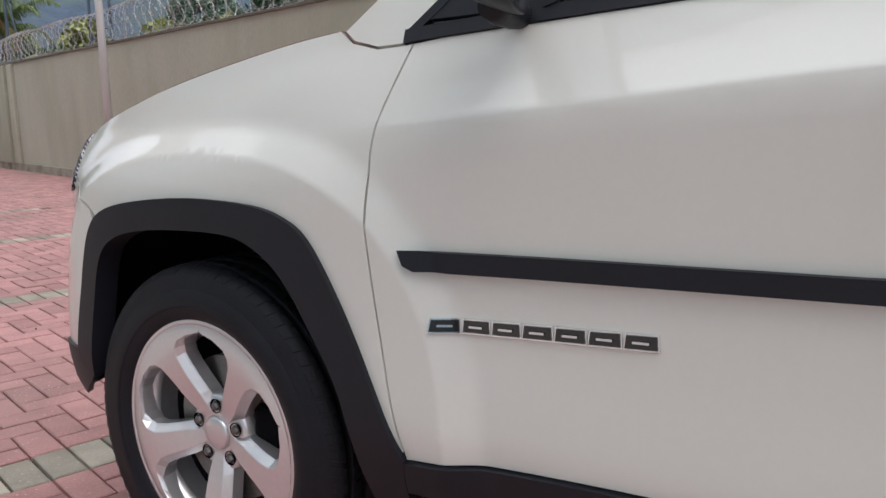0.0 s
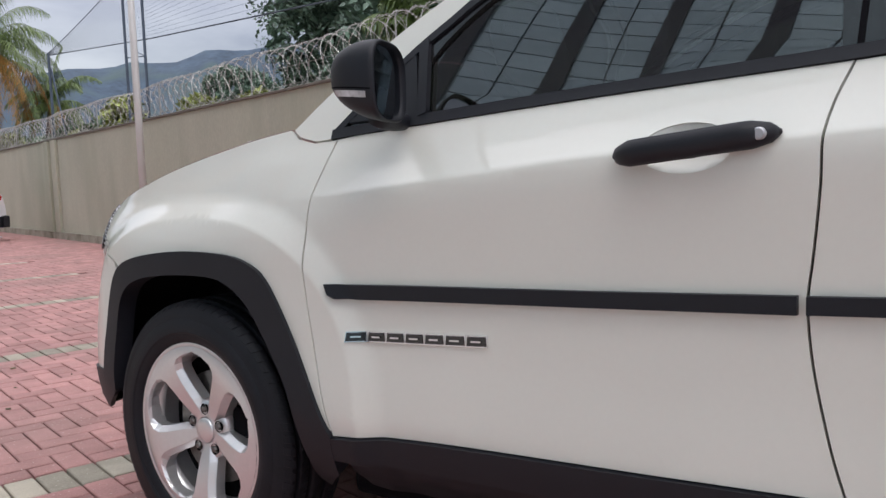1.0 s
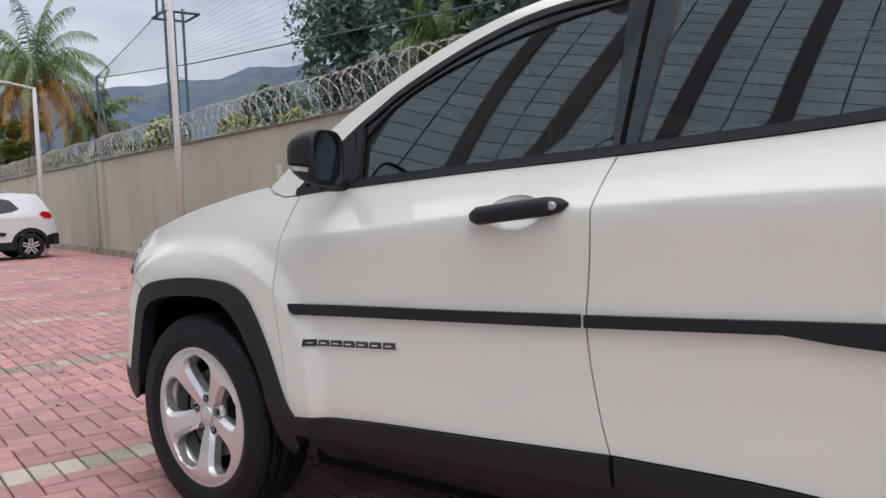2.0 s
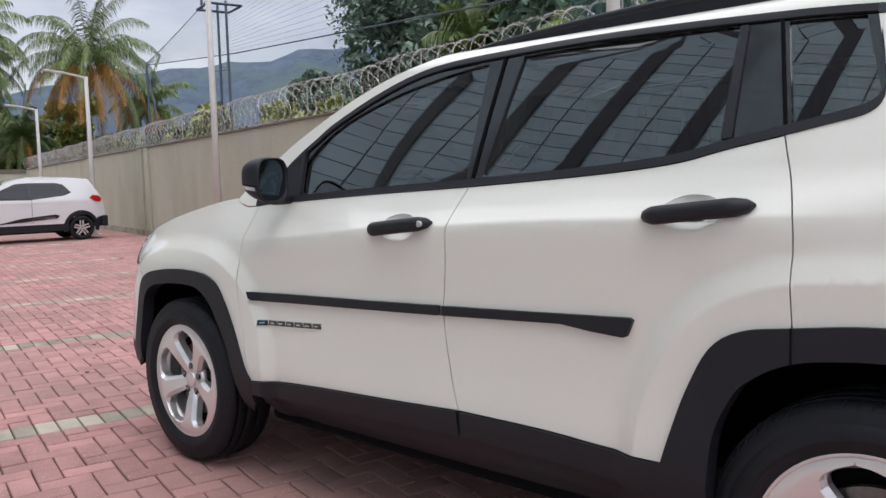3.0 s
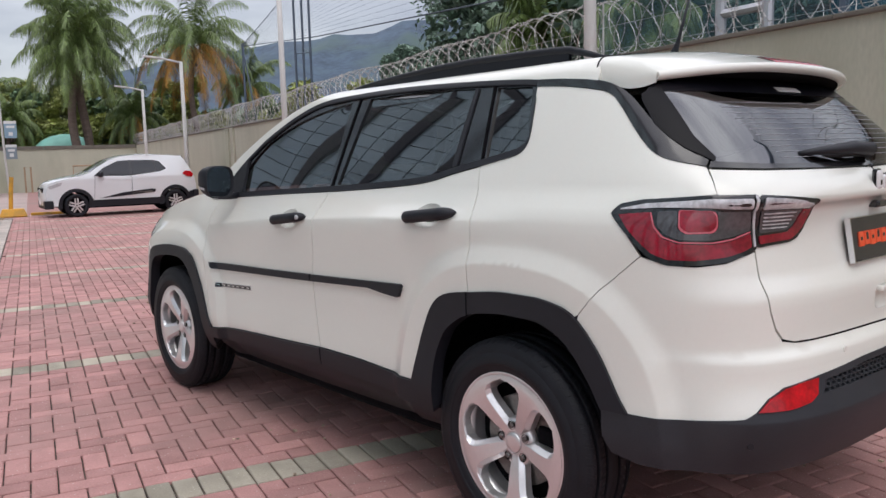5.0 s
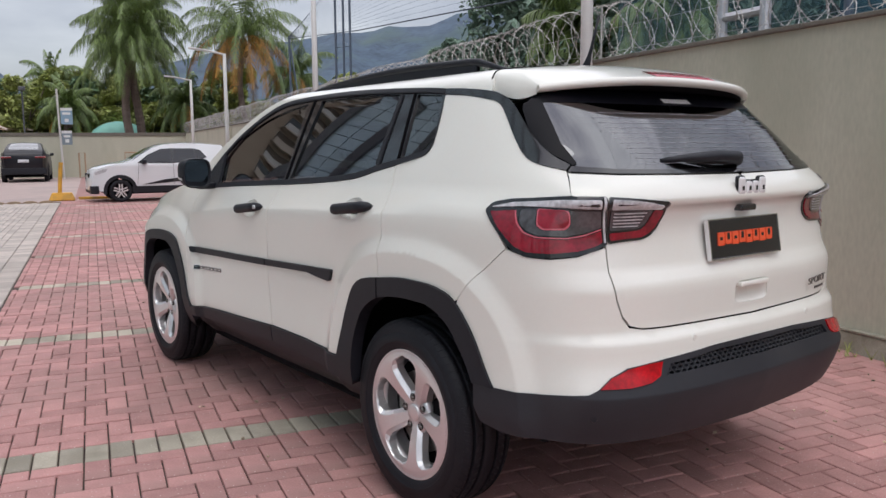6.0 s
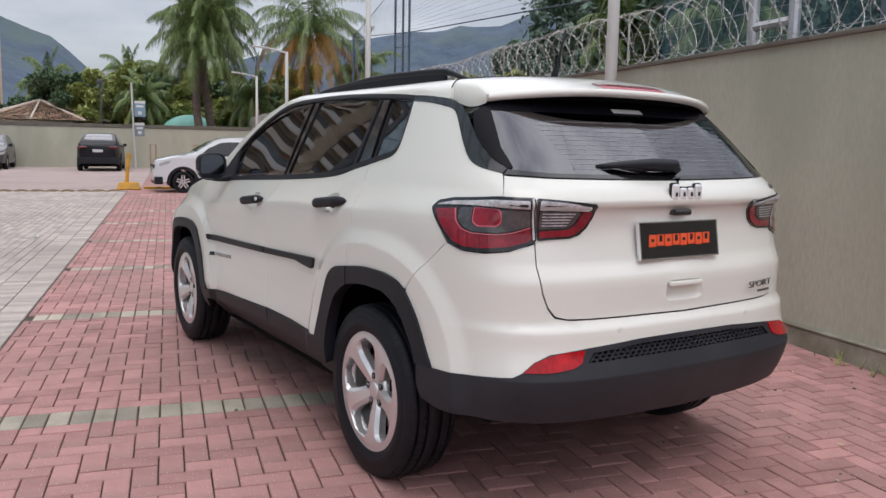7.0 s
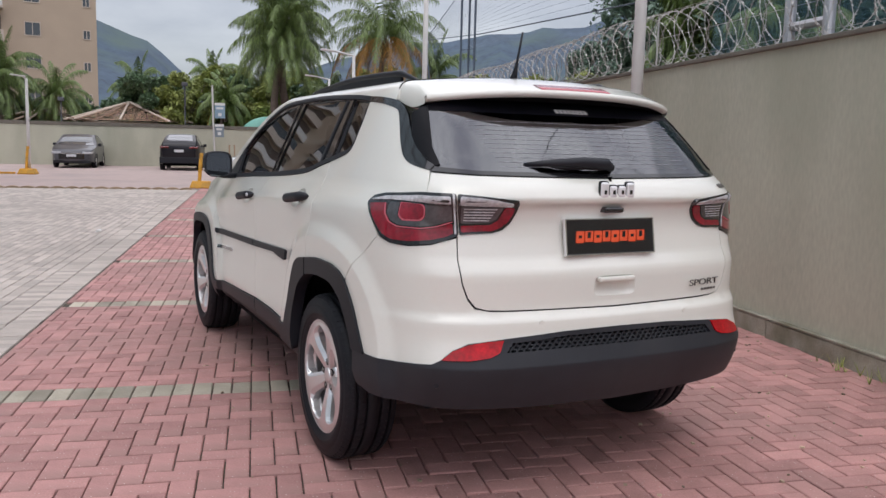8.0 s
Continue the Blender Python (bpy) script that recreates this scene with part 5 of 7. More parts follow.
# --- mouldings and lettering blocks on the doors
MF = [(-.828, .757), (-.60, .765), (-.2, .776), (.1455, .788), (.1455, .759), (-.2, .747), (-.60, .734), (-.800, .726), (-.817, .734)]
MR = [(.1585, .788), (.40, .797), (.60, .805), (.78, .812), (.789, .806), (.772, .766), (.762, .762), (.67, .768), (.58, .778), (.46, .773), (.1585, .760)]
both("door_moulding", MF, M_BLACK, label="black rubber side moulding", off=.013, step=.015, depth=.014)
both("door_moulding", MR, M_BLACK, label="black rubber side moulding", off=.013, step=.015, depth=.014)
for i in range(7):
    u0 = -.772 + i * .0512
    z0 = .635 + (u0 + .772) * .052
    for nm, g, m, o in (("badge_rim", 0.0, M_CHROME, .004), ("badge_block", .0024, M_GLOSS, .0055)):
        sheet(nm, [(u0 + g, z0 + g), (u0 + .0505 - g, z0 + .0025 + g), (u0 + .0488 - g, z0 + .0255 - g), (u0 + .002 + g, z0 + .023 - g)], left, m, fd_left, "dark lettering block with chrome rim" if g == 0 else "", off=o, step=.012, depth=.006)
    sheet("badge_slot", [(u0 + .014, z0 + .0105), (u0 + .037, z0 + .0116), (u0 + .037, z0 + .0150), (u0 + .014, z0 + .0139)], left, M_CHROME, fd_left, off=.0078, step=.012, depth=.002)

# --- door handles in their cups
for i, (chart, flip) in enumerate(((left, False), (right, True))):
    for j, c in enumerate(DOOR_CUPS):
        dr = doors[i][j]
        sheet("handle_cup", ring(c, (.080, .043)), dish(chart, c, (.080, .043), .026, 2, -1 if flip else 1), M_WHITE, dr, step=.010, depth=.002, flip=flip)
        b = bmesh.new()
        pts, rad = [], []
        du0, du1, dz0, dz1 = -.117, .150, -.008, .016
        for k in range(21):
            t = .5 - .5 * math.cos(math.pi * k / 20)
            u, z = c[0] + du0 + (du1 - du0) * t, c[1] + dz0 + (dz1 - dz0) * t
            h, y = skin(u, z)
            lift_ = .004 + .026 * min(1, math.sin(math.pi * min(max(t, .02), .98)) * 1.9)
            pts.append(((float(h) + lift_) * (1 if flip else -1), float(y), z))
            rad.append((.0105 + .0095 * min(1, math.sin(math.pi * t) * 2.2)) * max(.12, min(1, t / .05, (1 - t) / .05)) ** .5)
        tube(b, pts, rad, 12)
        for v in b.verts:
            v.co.z = v.co.z + (v.co.z - (c[1] + .004)) * .12
        part("door_handle", b, M_BLACK, dr, "black plastic pull handle", smooth=True)
        if j == 0:
            u, z = c[0] + .125, c[1] + .0145
            h, y = skin(u, z)
            b = bmesh.new()
            lathe(b, [(.003, 0), (.003, .0075), (.001, .0095), (-.01, .0095)], 24)
            bmesh.ops.transform(b, matrix=Matrix.Translation(((float(h) + .0395) * (1 if flip else -1), float(y), z)) @ pose(0, 0, 0, 0, 0, 0 if flip else 180), verts=b.verts)
            part("key_lock", b, M_GALV, dr, "grey metal key lock")

# --- door mirrors
M_MIRROR = mat("mirror_glass", (0.30, 0.33, 0.36), .02, metal=1.0, vary=.01)


def mirror_ring(t, n=36):
    """Outline of the mirror's shell at depth t (0 at the glass, 1 at the front), outwards along x."""
    g = math.sqrt(max(0.0, 1 - t ** 1.8))
    out = []
    for a in np.linspace(0, math.tau, n, endpoint=False):
        cx, cz = math.copysign(abs(math.cos(a)) ** .6, math.cos(a)), math.copysign(abs(math.sin(a)) ** .6, math.sin(a))
        out.append(Vector((.092 * g * cx, .118 * t, .079 * g * cz + .014 * t)))
    return out


for s in (-1, 1):
    M0 = Matrix.Translation((s * .900, .604, 1.173)) @ pose(0, 0, 0, 0, 0, -19 * s) @ Matrix.Diagonal((s, 1, 1, 1))
    b = bmesh.new()
    rings = [[b.verts.new(M0 @ p) for p in mirror_ring(k / 13)] for k in range(14)]
    for p, q in zip(rings, rings[1:]):
        for k in range(36):
            b.faces.new((p[k], p[(k + 1) % 36], q[(k + 1) % 36], q[k]))
    lip_ = [b.verts.new(M0 @ Vector((p.x * .95, -.004, p.z * .94))) for p in mirror_ring(0)]
    inner = [b.verts.new(M0 @ Vector((p.x * .91, .012, p.z * .90))) for p in mirror_ring(0)]
    for k in range(36):
        j = (k + 1) % 36
        b.faces.new((rings[0][j], rings[0][k], lip_[k], lip_[j]))
        b.faces.new((lip_[j], lip_[k], inner[k], inner[j]))
    bmesh.ops.recalc_face_normals(b, faces=b.faces)
    mh = part("door_mirror", b, M_BLACK, car, "black plastic door mirror", smooth=True)
    b = bmesh.new()
    b.faces.new([b.verts.new(M0 @ Vector((p.x * .915, .008, p.z * .905))) for p in mirror_ring(0)])
    part("mirror_glass", b, M_MIRROR, mh, "mirror glass facing back")
    b = bmesh.new()
    tube(b, [(s * .775, .66, 1.104), (s * .82, .66, 1.100), (s * .86, .655, 1.102), (s * .89, .65, 1.110)], [.018, .017, .018, .020], 14)
    part("mirror_foot", b, M_BLACK, mh, smooth=True)
    # the parting line and the indicator band round the shell
    for nm, z0, z1, t0, t1, m in (("parting_line", -.0225, -.0195, .03, .97, M_DARK), ("indicator", -.038, -.026, .12, .80, M_CLEAR)):
        b = bmesh.new()
        rows = []
        for k in range(26):
            t = t0 + (t1 - t0) * k / 25
            g = math.sqrt(max(0.0, 1 - t ** 1.8))
            row = []
            for z in (z0, z1):
                sz = max(-1, min(1, (z) / (.080 * g + 1e-6)))
                sn = abs(sz) ** (1 / .6)
                row.append(b.verts.new(M0 @ Vector((.092 * g * math.sqrt(max(0, 1 - sn * sn)) ** .6 + .0012, .118 * t, z + .014 * t))))
            rows.append(row)
        for p, q in zip(rows, rows[1:]):
            b.faces.new((p[0], p[1], q[1], q[0]))
        part(nm, b, m, mh, "clear indicator lens" if nm == "indicator" else "")
both("mirror_sail", [(-.835, 1.112), (-.665, 1.255), (-.625, 1.116)], M_BLACK, off=.002, step=.02)
both("sail_bar", [(-.655, 1.262), (-.633, 1.280), (-.604, 1.118), (-.624, 1.112)], M_BLACK, off=.006, step=.02)

# --- roof rails, aerial
for s in (-1, 1):
    b = bmesh.new()
    pts, rad = [], []
    for k in range(31):
        t = k / 30
        y = .42 - 1.90 * t
        hz = float(ramp(0, .70, t) * (1 - ramp(.88, 1.0, t) * .95))
        base = 1.568 + .012 * math.sin(math.pi * t) - .082 * (1 - min(1, t / .30)) ** 1.7
        pts.append((s * (.500 + .018 * hz), y, base + .046 * hz))
        rad.append(.006 + .0085 * hz)
    tube(b, pts, rad, 10)
    for v in b.verts:
        v.co.x = s * .515 + (v.co.x - s * .515) * .9
    rail = part("roof_rail", b, M_BLACK, car, "matt black roof rail", smooth=True)
    b = bmesh.new()
    rows = []
    for k in range(3, 28):
        x, y, z = pts[k]
        rows.append([b.verts.new((x - s * .006, y, z - .005)), b.verts.new((x - s * .006, y, 1.57)), b.verts.new((x + s * .006, y, 1.56)), b.verts.new((x + s * .006, y, z - .005))])
    for p, q in zip(rows, rows[1:]):
        for k in range(3):
            b.faces.new((p[k], p[k + 1], q[k + 1], q[k]))
    part("rail_web", b, M_BLACK, rail)
b = bmesh.new()
box(b, (-.030, -1.40, 1.592), (.030, -1.27, 1.622), .010)
for v in b.verts:
    if v.co.z > 1.612:
        v.co.x *= .45
        v.co.y = -1.345 + (v.co.y + 1.345) * .7
aer = part("aerial_base", b, M_BLACK, car, "black aerial foot", smooth=True)
b = bmesh.new()
tube(b, [(0, -1.340, 1.610), (0, -1.352, 1.635), (0, -1.362, 1.66), (0, -1.372, 1.69), (0, -1.410, 1.815)], [.019, .014, .009, .006, .0045], 10)
part("aerial_rod", b, M_BLACK, aer, "short black aerial rod", smooth=True)

# --- tail lamps: black base, lens fields laid on it
LO = [(1.700, 1.104), (1.722, 1.128), (1.79, 1.140), (1.866, 1.144), (1.995, 1.152), (2.135, 1.151), (2.141, 1.08), (2.148, 1.006), (2.10, .988), (2.04, .974), (1.95, .967), (1.87, .969), (1.82, .988), (1.758, 1.047)]
LI = [(2.139, 1.150), (2.24, 1.143), (2.362, 1.131), (2.378, 1.118), (2.372, 1.085), (2.350, 1.048), (2.318, 1.024), (2.28, 1.014), (2.20, 1.011), (2.151, 1.007), (2.144, 1.08)]
L_CLEAR = [(1.728, 1.117), (1.80, 1.131), (1.995, 1.143), (2.118, 1.143), (2.120, 1.118), (1.995, 1.120), (1.85, 1.116), (1.725, 1.108)]
L_RED = [(1.722, 1.101), (1.825, 1.109), (1.838, 1.068), (1.862, 1.042), (1.905, 1.028), (2.00, 1.026), (2.06, 1.034), (2.124, 1.052), (2.130, 1.010), (2.10, .998), (2.04, .985), (1.95, .978), (1.875, .980), (1.83, .996), (1.768, 1.050)]
L_MID = [(1.908, 1.110), (1.995, 1.112), (2.010, 1.10), (2.010, 1.072), (1.995, 1.058), (1.928, 1.056), (1.908, 1.070)]
L_SMOKE = [(1.845, 1.108), (1.90, 1.111), (1.90, 1.066), (1.922, 1.050), (2.00, 1.052), (2.016, 1.066), (2.016, 1.113), (2.118, 1.112), (2.122, 1.058), (2.06, 1.042), (2.0, 1.034), (1.905, 1.036), (1.868, 1.050), (1.846, 1.072)]
L_RIM = [(u + (.004 if u > 1.95 else -.004), z + (.003 if z > 1.08 else -.005)) for u, z in L_MID]
L_LINE = [(1.827, 1.106), (1.840, 1.070), (1.864, 1.0445), (1.906, 1.031), (2.00, 1.029), (2.06, 1.037), (2.122, 1.055), (2.122, 1.0515), (2.06, 1.0335), (2.00, 1.0255), (1.904, 1.0275), (1.860, 1.0415), (1.836, 1.068), (1.823, 1.106)]
I_CLEAR = [(2.150, 1.142), (2.24, 1.136), (2.350, 1.124), (2.352, 1.112), (2.24, 1.116), (2.150, 1.118)]
I_RED = [(2.325, 1.108), (2.362, 1.106), (2.357, 1.083), (2.338, 1.052), (2.31, 1.033), (2.28, 1.022), (2.20, 1.019), (2.156, 1.016), (2.154, 1.040), (2.20, 1.041), (2.27, 1.044), (2.30, 1.060)]
I_SMOKE = [(2.155, 1.112), (2.235, 1.110), (2.318, 1.106), (2.292, 1.064), (2.265, 1.050), (2.155, 1.046)]
both_q = lambda loop, s: [((u - U_REAR) * s, z) for u, z in (loop if s > 0 else loop[::-1])]
for s in (1, -1):
    lamp = sheet("tail_lamp", both_q(rounded(LO, .010), s), back, M_GLOSS, car, "red and clear tail lamp with black rim", off=.005, step=.02, depth=.02)
    for nm, lp, m in (("clear_lens", L_CLEAR, M_CLEAR), ("red_lens", L_RED, M_LAMPRED), ("stop_rim", L_RIM, M_PINK), ("stop_lens", L_MID, M_LAMPRED), ("red_edge", L_LINE, M_PINK), ("smoked_lens", L_SMOKE, M_SMOKE)):
        sheet(nm, both_q(rounded(lp, .008), s), back, m, lamp, off={"stop_rim": .0092, "stop_lens": .0102, "red_edge": .0100}.get(nm, .0085), step=.012, depth=.004, gap=.003 if nm in ("red_lens", "clear_lens") else 0)
    lin = sheet("tailgate_lamp", both_q(rounded(LI, .008), s), back, M_GLOSS, car, "inner tail lamp on the tailgate", off=.005, step=.02, depth=.02)
    for nm, lp, m in (("clear_lens", I_CLEAR, M_CLEAR), ("red_lens", I_RED, M_LAMPRED), ("smoked_lens", I_SMOKE, M_SMOKE)):
        sheet(nm, both_q(rounded(lp, .008), s), back, m, lin, off=.0085, step=.012, depth=.004)
    for k in range(5):
        z = 1.058 + .0105 * k
        sheet("lamp_louvre", both_q([(2.165, z), (2.262 + .007 * k, z), (2.264 + .007 * k, z + .0035), (2.165, z + .0035)], s), back, M_CLEAR, lin, off=.0115, step=.02, depth=.003)
    sheet("lamp_divider", both_q([(2.122, 1.147), (2.130, 1.147), (2.139, 1.012), (2.131, 1.010)], s), back, M_CLEAR, lamp, off=.0105, step=.02, depth=.004)

# --- plate, lettering blocks, wiper, camera on the tailgate
pm = Matrix.Translation((-.012, -2.094, .996)) @ pose(0, 0, 0, -9, 0, 0)
b = bmesh.new()
box(b, (-.203, -.004, -.064), (.203, .006, .064), .003, pm)
plate = part("number_plate", b, M_GLOSS, car, "black dealer plate with orange blocks")
b = bmesh.new()
for x0, x1, z0, z1 in ((-.205, -.200, -.066, .066), (-.203, .203, .0635, .067), (-.203, .203, -.067, -.0635), (.200, .205, -.066, .066)):
    box(b, (x0, -.006, z0), (x1, .010, z1), 0, pm)
part("plate_frame", b, M_CHROME, plate)
for k in range(8):
    x = -.160 + k * .0400
    b = bmesh.new()
    box(b, (x, -.0065, -.022 + .003 * (k % 2)), (x + .036, -.0035, .022), .004, pm @ Matrix(((1, 0, .12, 0), (0, 1, 0, 0), (0, 0, 1, 0), (0, 0, 0, 1))))
    pb = part("plate_block", b, M_ORANGE, plate)
    b = bmesh.new()
    box(b, (x + .011, -.0072, -.004), (x + .025, -.0062, .006 + .012 * (k % 2)), 0, pm @ Matrix(((1, 0, .12, 0), (0, 1, 0, 0), (0, 0, 1, 0), (0, 0, 0, 1))))
    part("block_slot", b, M_GLOSS, pb)
for k, (x, w, hgt) in enumerate(((-.075, .036, .058), (-.034, .034, .044), (.005, .034, .044), (.043, .036, .056))):
    b = bmesh.new()
    box(b, (x, -2.112, 1.140), (x + w, -2.092, 1.140 + hgt), .008)
    eb = part("emblem_block", b, M_LETTER, tailgate, "bright emblem block with dark rim")
    b = bmesh.new()
    box(b, (x - .0045, -2.106, 1.1355), (x + w + .0045, -2.090, 1.1445 + hgt), .008)
    part("emblem_rim", b, M_GLOSS, eb)
    b = bmesh.new()
    box(b, (x + w * .34, -2.1135, 1.153), (x + w * .66, -2.111, 1.168), .001)
    part("emblem_slot", b, M_GLOSS, eb)
b = bmesh.new()
box(b, (-.050, -2.105, 1.083), (.040, -2.05, 1.106), .008)
part("reversing_camera", b, M_GLOSS, tailgate)


def words(name, text, size, m, material, parent, label):
    c = bpy.data.curves.new(name, "FONT")
    c.body, c.size, c.extrude, c.align_x = text, size, .0015, "CENTER"
    tmp = bpy.data.objects.new(name, c)
    scene.collection.objects.link(tmp)
    me = bpy.data.meshes.new_from_object(tmp.evaluated_get(bpy.context.evaluated_depsgraph_get()))
    bpy.data.objects.remove(tmp)
    me.materials.clear()
    me.materials.append(material)
    ob = new(name, me)
    ob.parent = parent
    ob.matrix_local = m
    return tagged(ob, label)


px_, py_, pz_ = [float(c) for c in back(np.array(.465), np.array(.80))]
words("lettering", "SPORT", .035, Matrix.Translation((px_, py_ - .005, .790)) @ pose(0, 0, 0, 90, 0, 12) @ Matrix.Diagonal((1.85, 1, 1, 1)), M_STEEL, tailgate, "dark chrome trim lettering")
for k in range(5):
    q0 = .455 + k * .0200
    sheet("lettering_bar", [(q0, .766), (q0 + .0140, .766), (q0 + .0140, .775), (q0, .775)], back, M_STEEL, tailgate, off=.003, step=.02, depth=.002)
for k in range(4):
    q0 = .605 + k * .021
    sheet("badge_bar", [(q0, 1.172), (q0 + .016, 1.172), (q0 + .017, 1.186 + .003 * (k % 2)), (q0 + .001, 1.186)], back, M_STEEL, tailgate, off=.003, step=.02, depth=.002)
for k in range(8):
    q0 = -.092 + k * .0262
    sheet("sticker_block", [(q0, 1.451), (q0 + .0215, 1.451), (q0 + .0230, 1.467), (q0 + .0015, 1.467)], back, M_POLE, rear_glass, "white sticker block" if k == 0 else "", off=.004, step=.02, depth=.001)
b = bmesh.new()
tube(b, [(.02, -2.037, 1.248), (-.02, -2.060, 1.262), (-.12, -2.052, 1.268), (-.25, -2.025, 1.262), (-.34, -1.995, 1.256)], [.016, .022, .019, .013, .006], 10)
wp = part("rear_wiper", b, M_BLACK, car, "black rear wiper arm", smooth=True)
b = bmesh.new()
tube(b, [(.03, -2.035, 1.242), (-.10, -2.033, 1.246), (-.33, -1.99, 1.244)], [.006, .007, .004], 6)
part("wiper_blade", b, M_BLACK, wp)

# --- nose
HEAD = [(-1.945, .932), (-2.05, .925), (-2.25, .905), (-2.28, .87), (-2.20, .835), (-2.05, .812), (-1.90, .798), (-1.835, .812), (-1.835, .84), (-1.875, .885)]
both("headlamp", HEAD, M_CLEAR, label="clear headlamp", off=.004, step=.02, depth=.02)
both("headlamp_rim", band(HEAD[-3:] + HEAD[:3], [(u - .012, z - .006) for u, z in HEAD[-3:]] + [(u - .006, z - .010) for u, z in HEAD[:3]]), M_GLOSS, off=.006, step=.02, depth=.01)
F_EDGE = [(-2.03, .808), (-1.90, .795), (-1.832, .809), (-1.827, .834), (-1.75, .817), (-1.657, .782), (-1.635, .74), (-1.665, .66), (-1.695, .55), (-1.712, .455)]
nb_half = [(0, .80), (.45, .81), (.62, .815)] + [(u - U_FRONT, z) for u, z in F_EDGE] + [(.6, .44), (0, .43)]
sheet("front_bumper", [(-q, z) for q, z in nb_half] + nb_half[::-1], nose, M_WHITE, car, "white front bumper", step=.03, flip=True)
nl_half = [(0, .43), (.6, .44), (-1.74 - U_FRONT, .463), (-1.70 - U_FRONT, .455), (-1.69 - U_FRONT, .40), (-1.79 - U_FRONT, .34), (.5, .28), (0, .27)]
sheet("front_valance", [(-q, z) for q, z in nl_half] + nl_half[::-1], nose, M_BLACK, car, "black lower front bumper", step=.05, off=.006, flip=True)
gr_half = [(0, .92), (.3, .91), (.48, .90), (.48, .82), (0, .81)]
sheet("front_grille", [(-q, z) for q, z in gr_half] + gr_half[::-1], nose, M_GLOSS, car, "black front grille", step=.06, flip=True)

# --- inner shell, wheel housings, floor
# Near-black shell behind the panels: makes their gaps read as shaded, blocks light.
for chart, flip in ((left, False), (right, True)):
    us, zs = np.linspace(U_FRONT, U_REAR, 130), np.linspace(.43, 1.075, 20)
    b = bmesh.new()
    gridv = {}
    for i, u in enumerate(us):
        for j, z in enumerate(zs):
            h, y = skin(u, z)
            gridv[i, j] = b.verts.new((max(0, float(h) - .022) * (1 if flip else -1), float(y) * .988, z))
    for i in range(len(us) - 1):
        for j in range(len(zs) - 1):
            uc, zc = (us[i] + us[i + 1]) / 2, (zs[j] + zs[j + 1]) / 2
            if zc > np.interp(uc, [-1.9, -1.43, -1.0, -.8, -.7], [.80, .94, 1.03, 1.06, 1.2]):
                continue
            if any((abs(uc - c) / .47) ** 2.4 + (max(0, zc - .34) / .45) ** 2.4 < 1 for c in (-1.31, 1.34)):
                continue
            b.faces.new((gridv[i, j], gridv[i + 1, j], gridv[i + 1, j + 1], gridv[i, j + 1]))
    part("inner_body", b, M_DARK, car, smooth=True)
# Unseen boxes under the floor, widened and lowered to darken the ground below.
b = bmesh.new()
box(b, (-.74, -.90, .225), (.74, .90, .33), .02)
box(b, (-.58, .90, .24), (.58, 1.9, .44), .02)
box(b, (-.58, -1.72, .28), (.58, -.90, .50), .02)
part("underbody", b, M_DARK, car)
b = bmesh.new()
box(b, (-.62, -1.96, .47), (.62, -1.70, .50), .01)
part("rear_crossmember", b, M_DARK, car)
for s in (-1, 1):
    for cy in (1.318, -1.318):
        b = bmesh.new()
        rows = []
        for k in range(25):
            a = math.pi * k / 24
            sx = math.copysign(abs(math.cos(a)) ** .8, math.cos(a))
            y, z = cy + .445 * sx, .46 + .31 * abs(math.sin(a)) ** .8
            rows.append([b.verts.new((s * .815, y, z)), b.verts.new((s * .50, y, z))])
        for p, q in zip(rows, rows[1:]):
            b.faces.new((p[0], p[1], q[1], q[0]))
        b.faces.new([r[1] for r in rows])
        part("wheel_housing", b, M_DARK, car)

# --- cabin, seen dimly through the glass
M_TRIM = mat("dark_cabin_trim", (0.030, 0.030, 0.033), .8, vary=.15)
M_SEAT = mat("grey_seat_cloth", (0.055, 0.055, 0.06), .9, vary=.2, fine=300, bump=.2)
b = bmesh.new()
box(b, (-.72, .45, .80), (.72, 1.0, 1.06), .06)
part("dashboard", b, M_TRIM, car)
for x in (-.36, .36):
    for y0, nm in ((.02, "front_seat"), (-.80, "rear_seat")):
        b = bmesh.new()
        box(b, (x - .25, y0 - .05, .50), (x + .25, y0 + .45, .68), .05)
        part(nm, b, M_SEAT, car, "dark grey cloth seat")
        b = bmesh.new()
        box(b, (-.24, -.06, 0), (.24, .06, .60), .05, Matrix.Translation((x, y0 - .05, .62)) @ pose(0, 0, 0, 14, 0, 0))
        part("seat_back", b, M_SEAT, car)
        b = bmesh.new()
        box(b, (-.13, -.05, 0), (.13, .05, .19), .04, Matrix.Translation((x, y0 - .22, 1.24)) @ pose(0, 0, 0, 10, 0, 0))
        part("headrest", b, M_SEAT, car)
b = bmesh.new()
tube(b, [(-.36 + .185 * math.cos(t), .40 + .06 * math.sin(t), 1.02 + .175 * math.sin(t)) for t in np.linspace(0, math.tau, 33)], .014, 8, False)
sw = part("steering_wheel", b, M_TRIM, car, smooth=True)
b = bmesh.new()
box(b, (-.44, .40, .98), (-.28, .46, 1.06), .02)
part("steering_hub", b, M_TRIM, sw)
b = bmesh.new()
box(b, (-.70, -.95, .335), (.70, .95, .42))
part("cabin_floor", b, M_TRIM, car)
b = bmesh.new()
box(b, (-.55, -1.40, 1.555), (.55, .0, 1.566))
part("headliner", b, M_SEAT, car)
b = bmesh.new()
box(b, (-.70, -1.95, .95), (.70, -1.15, .98))
part("parcel_shelf", b, M_TRIM, car)


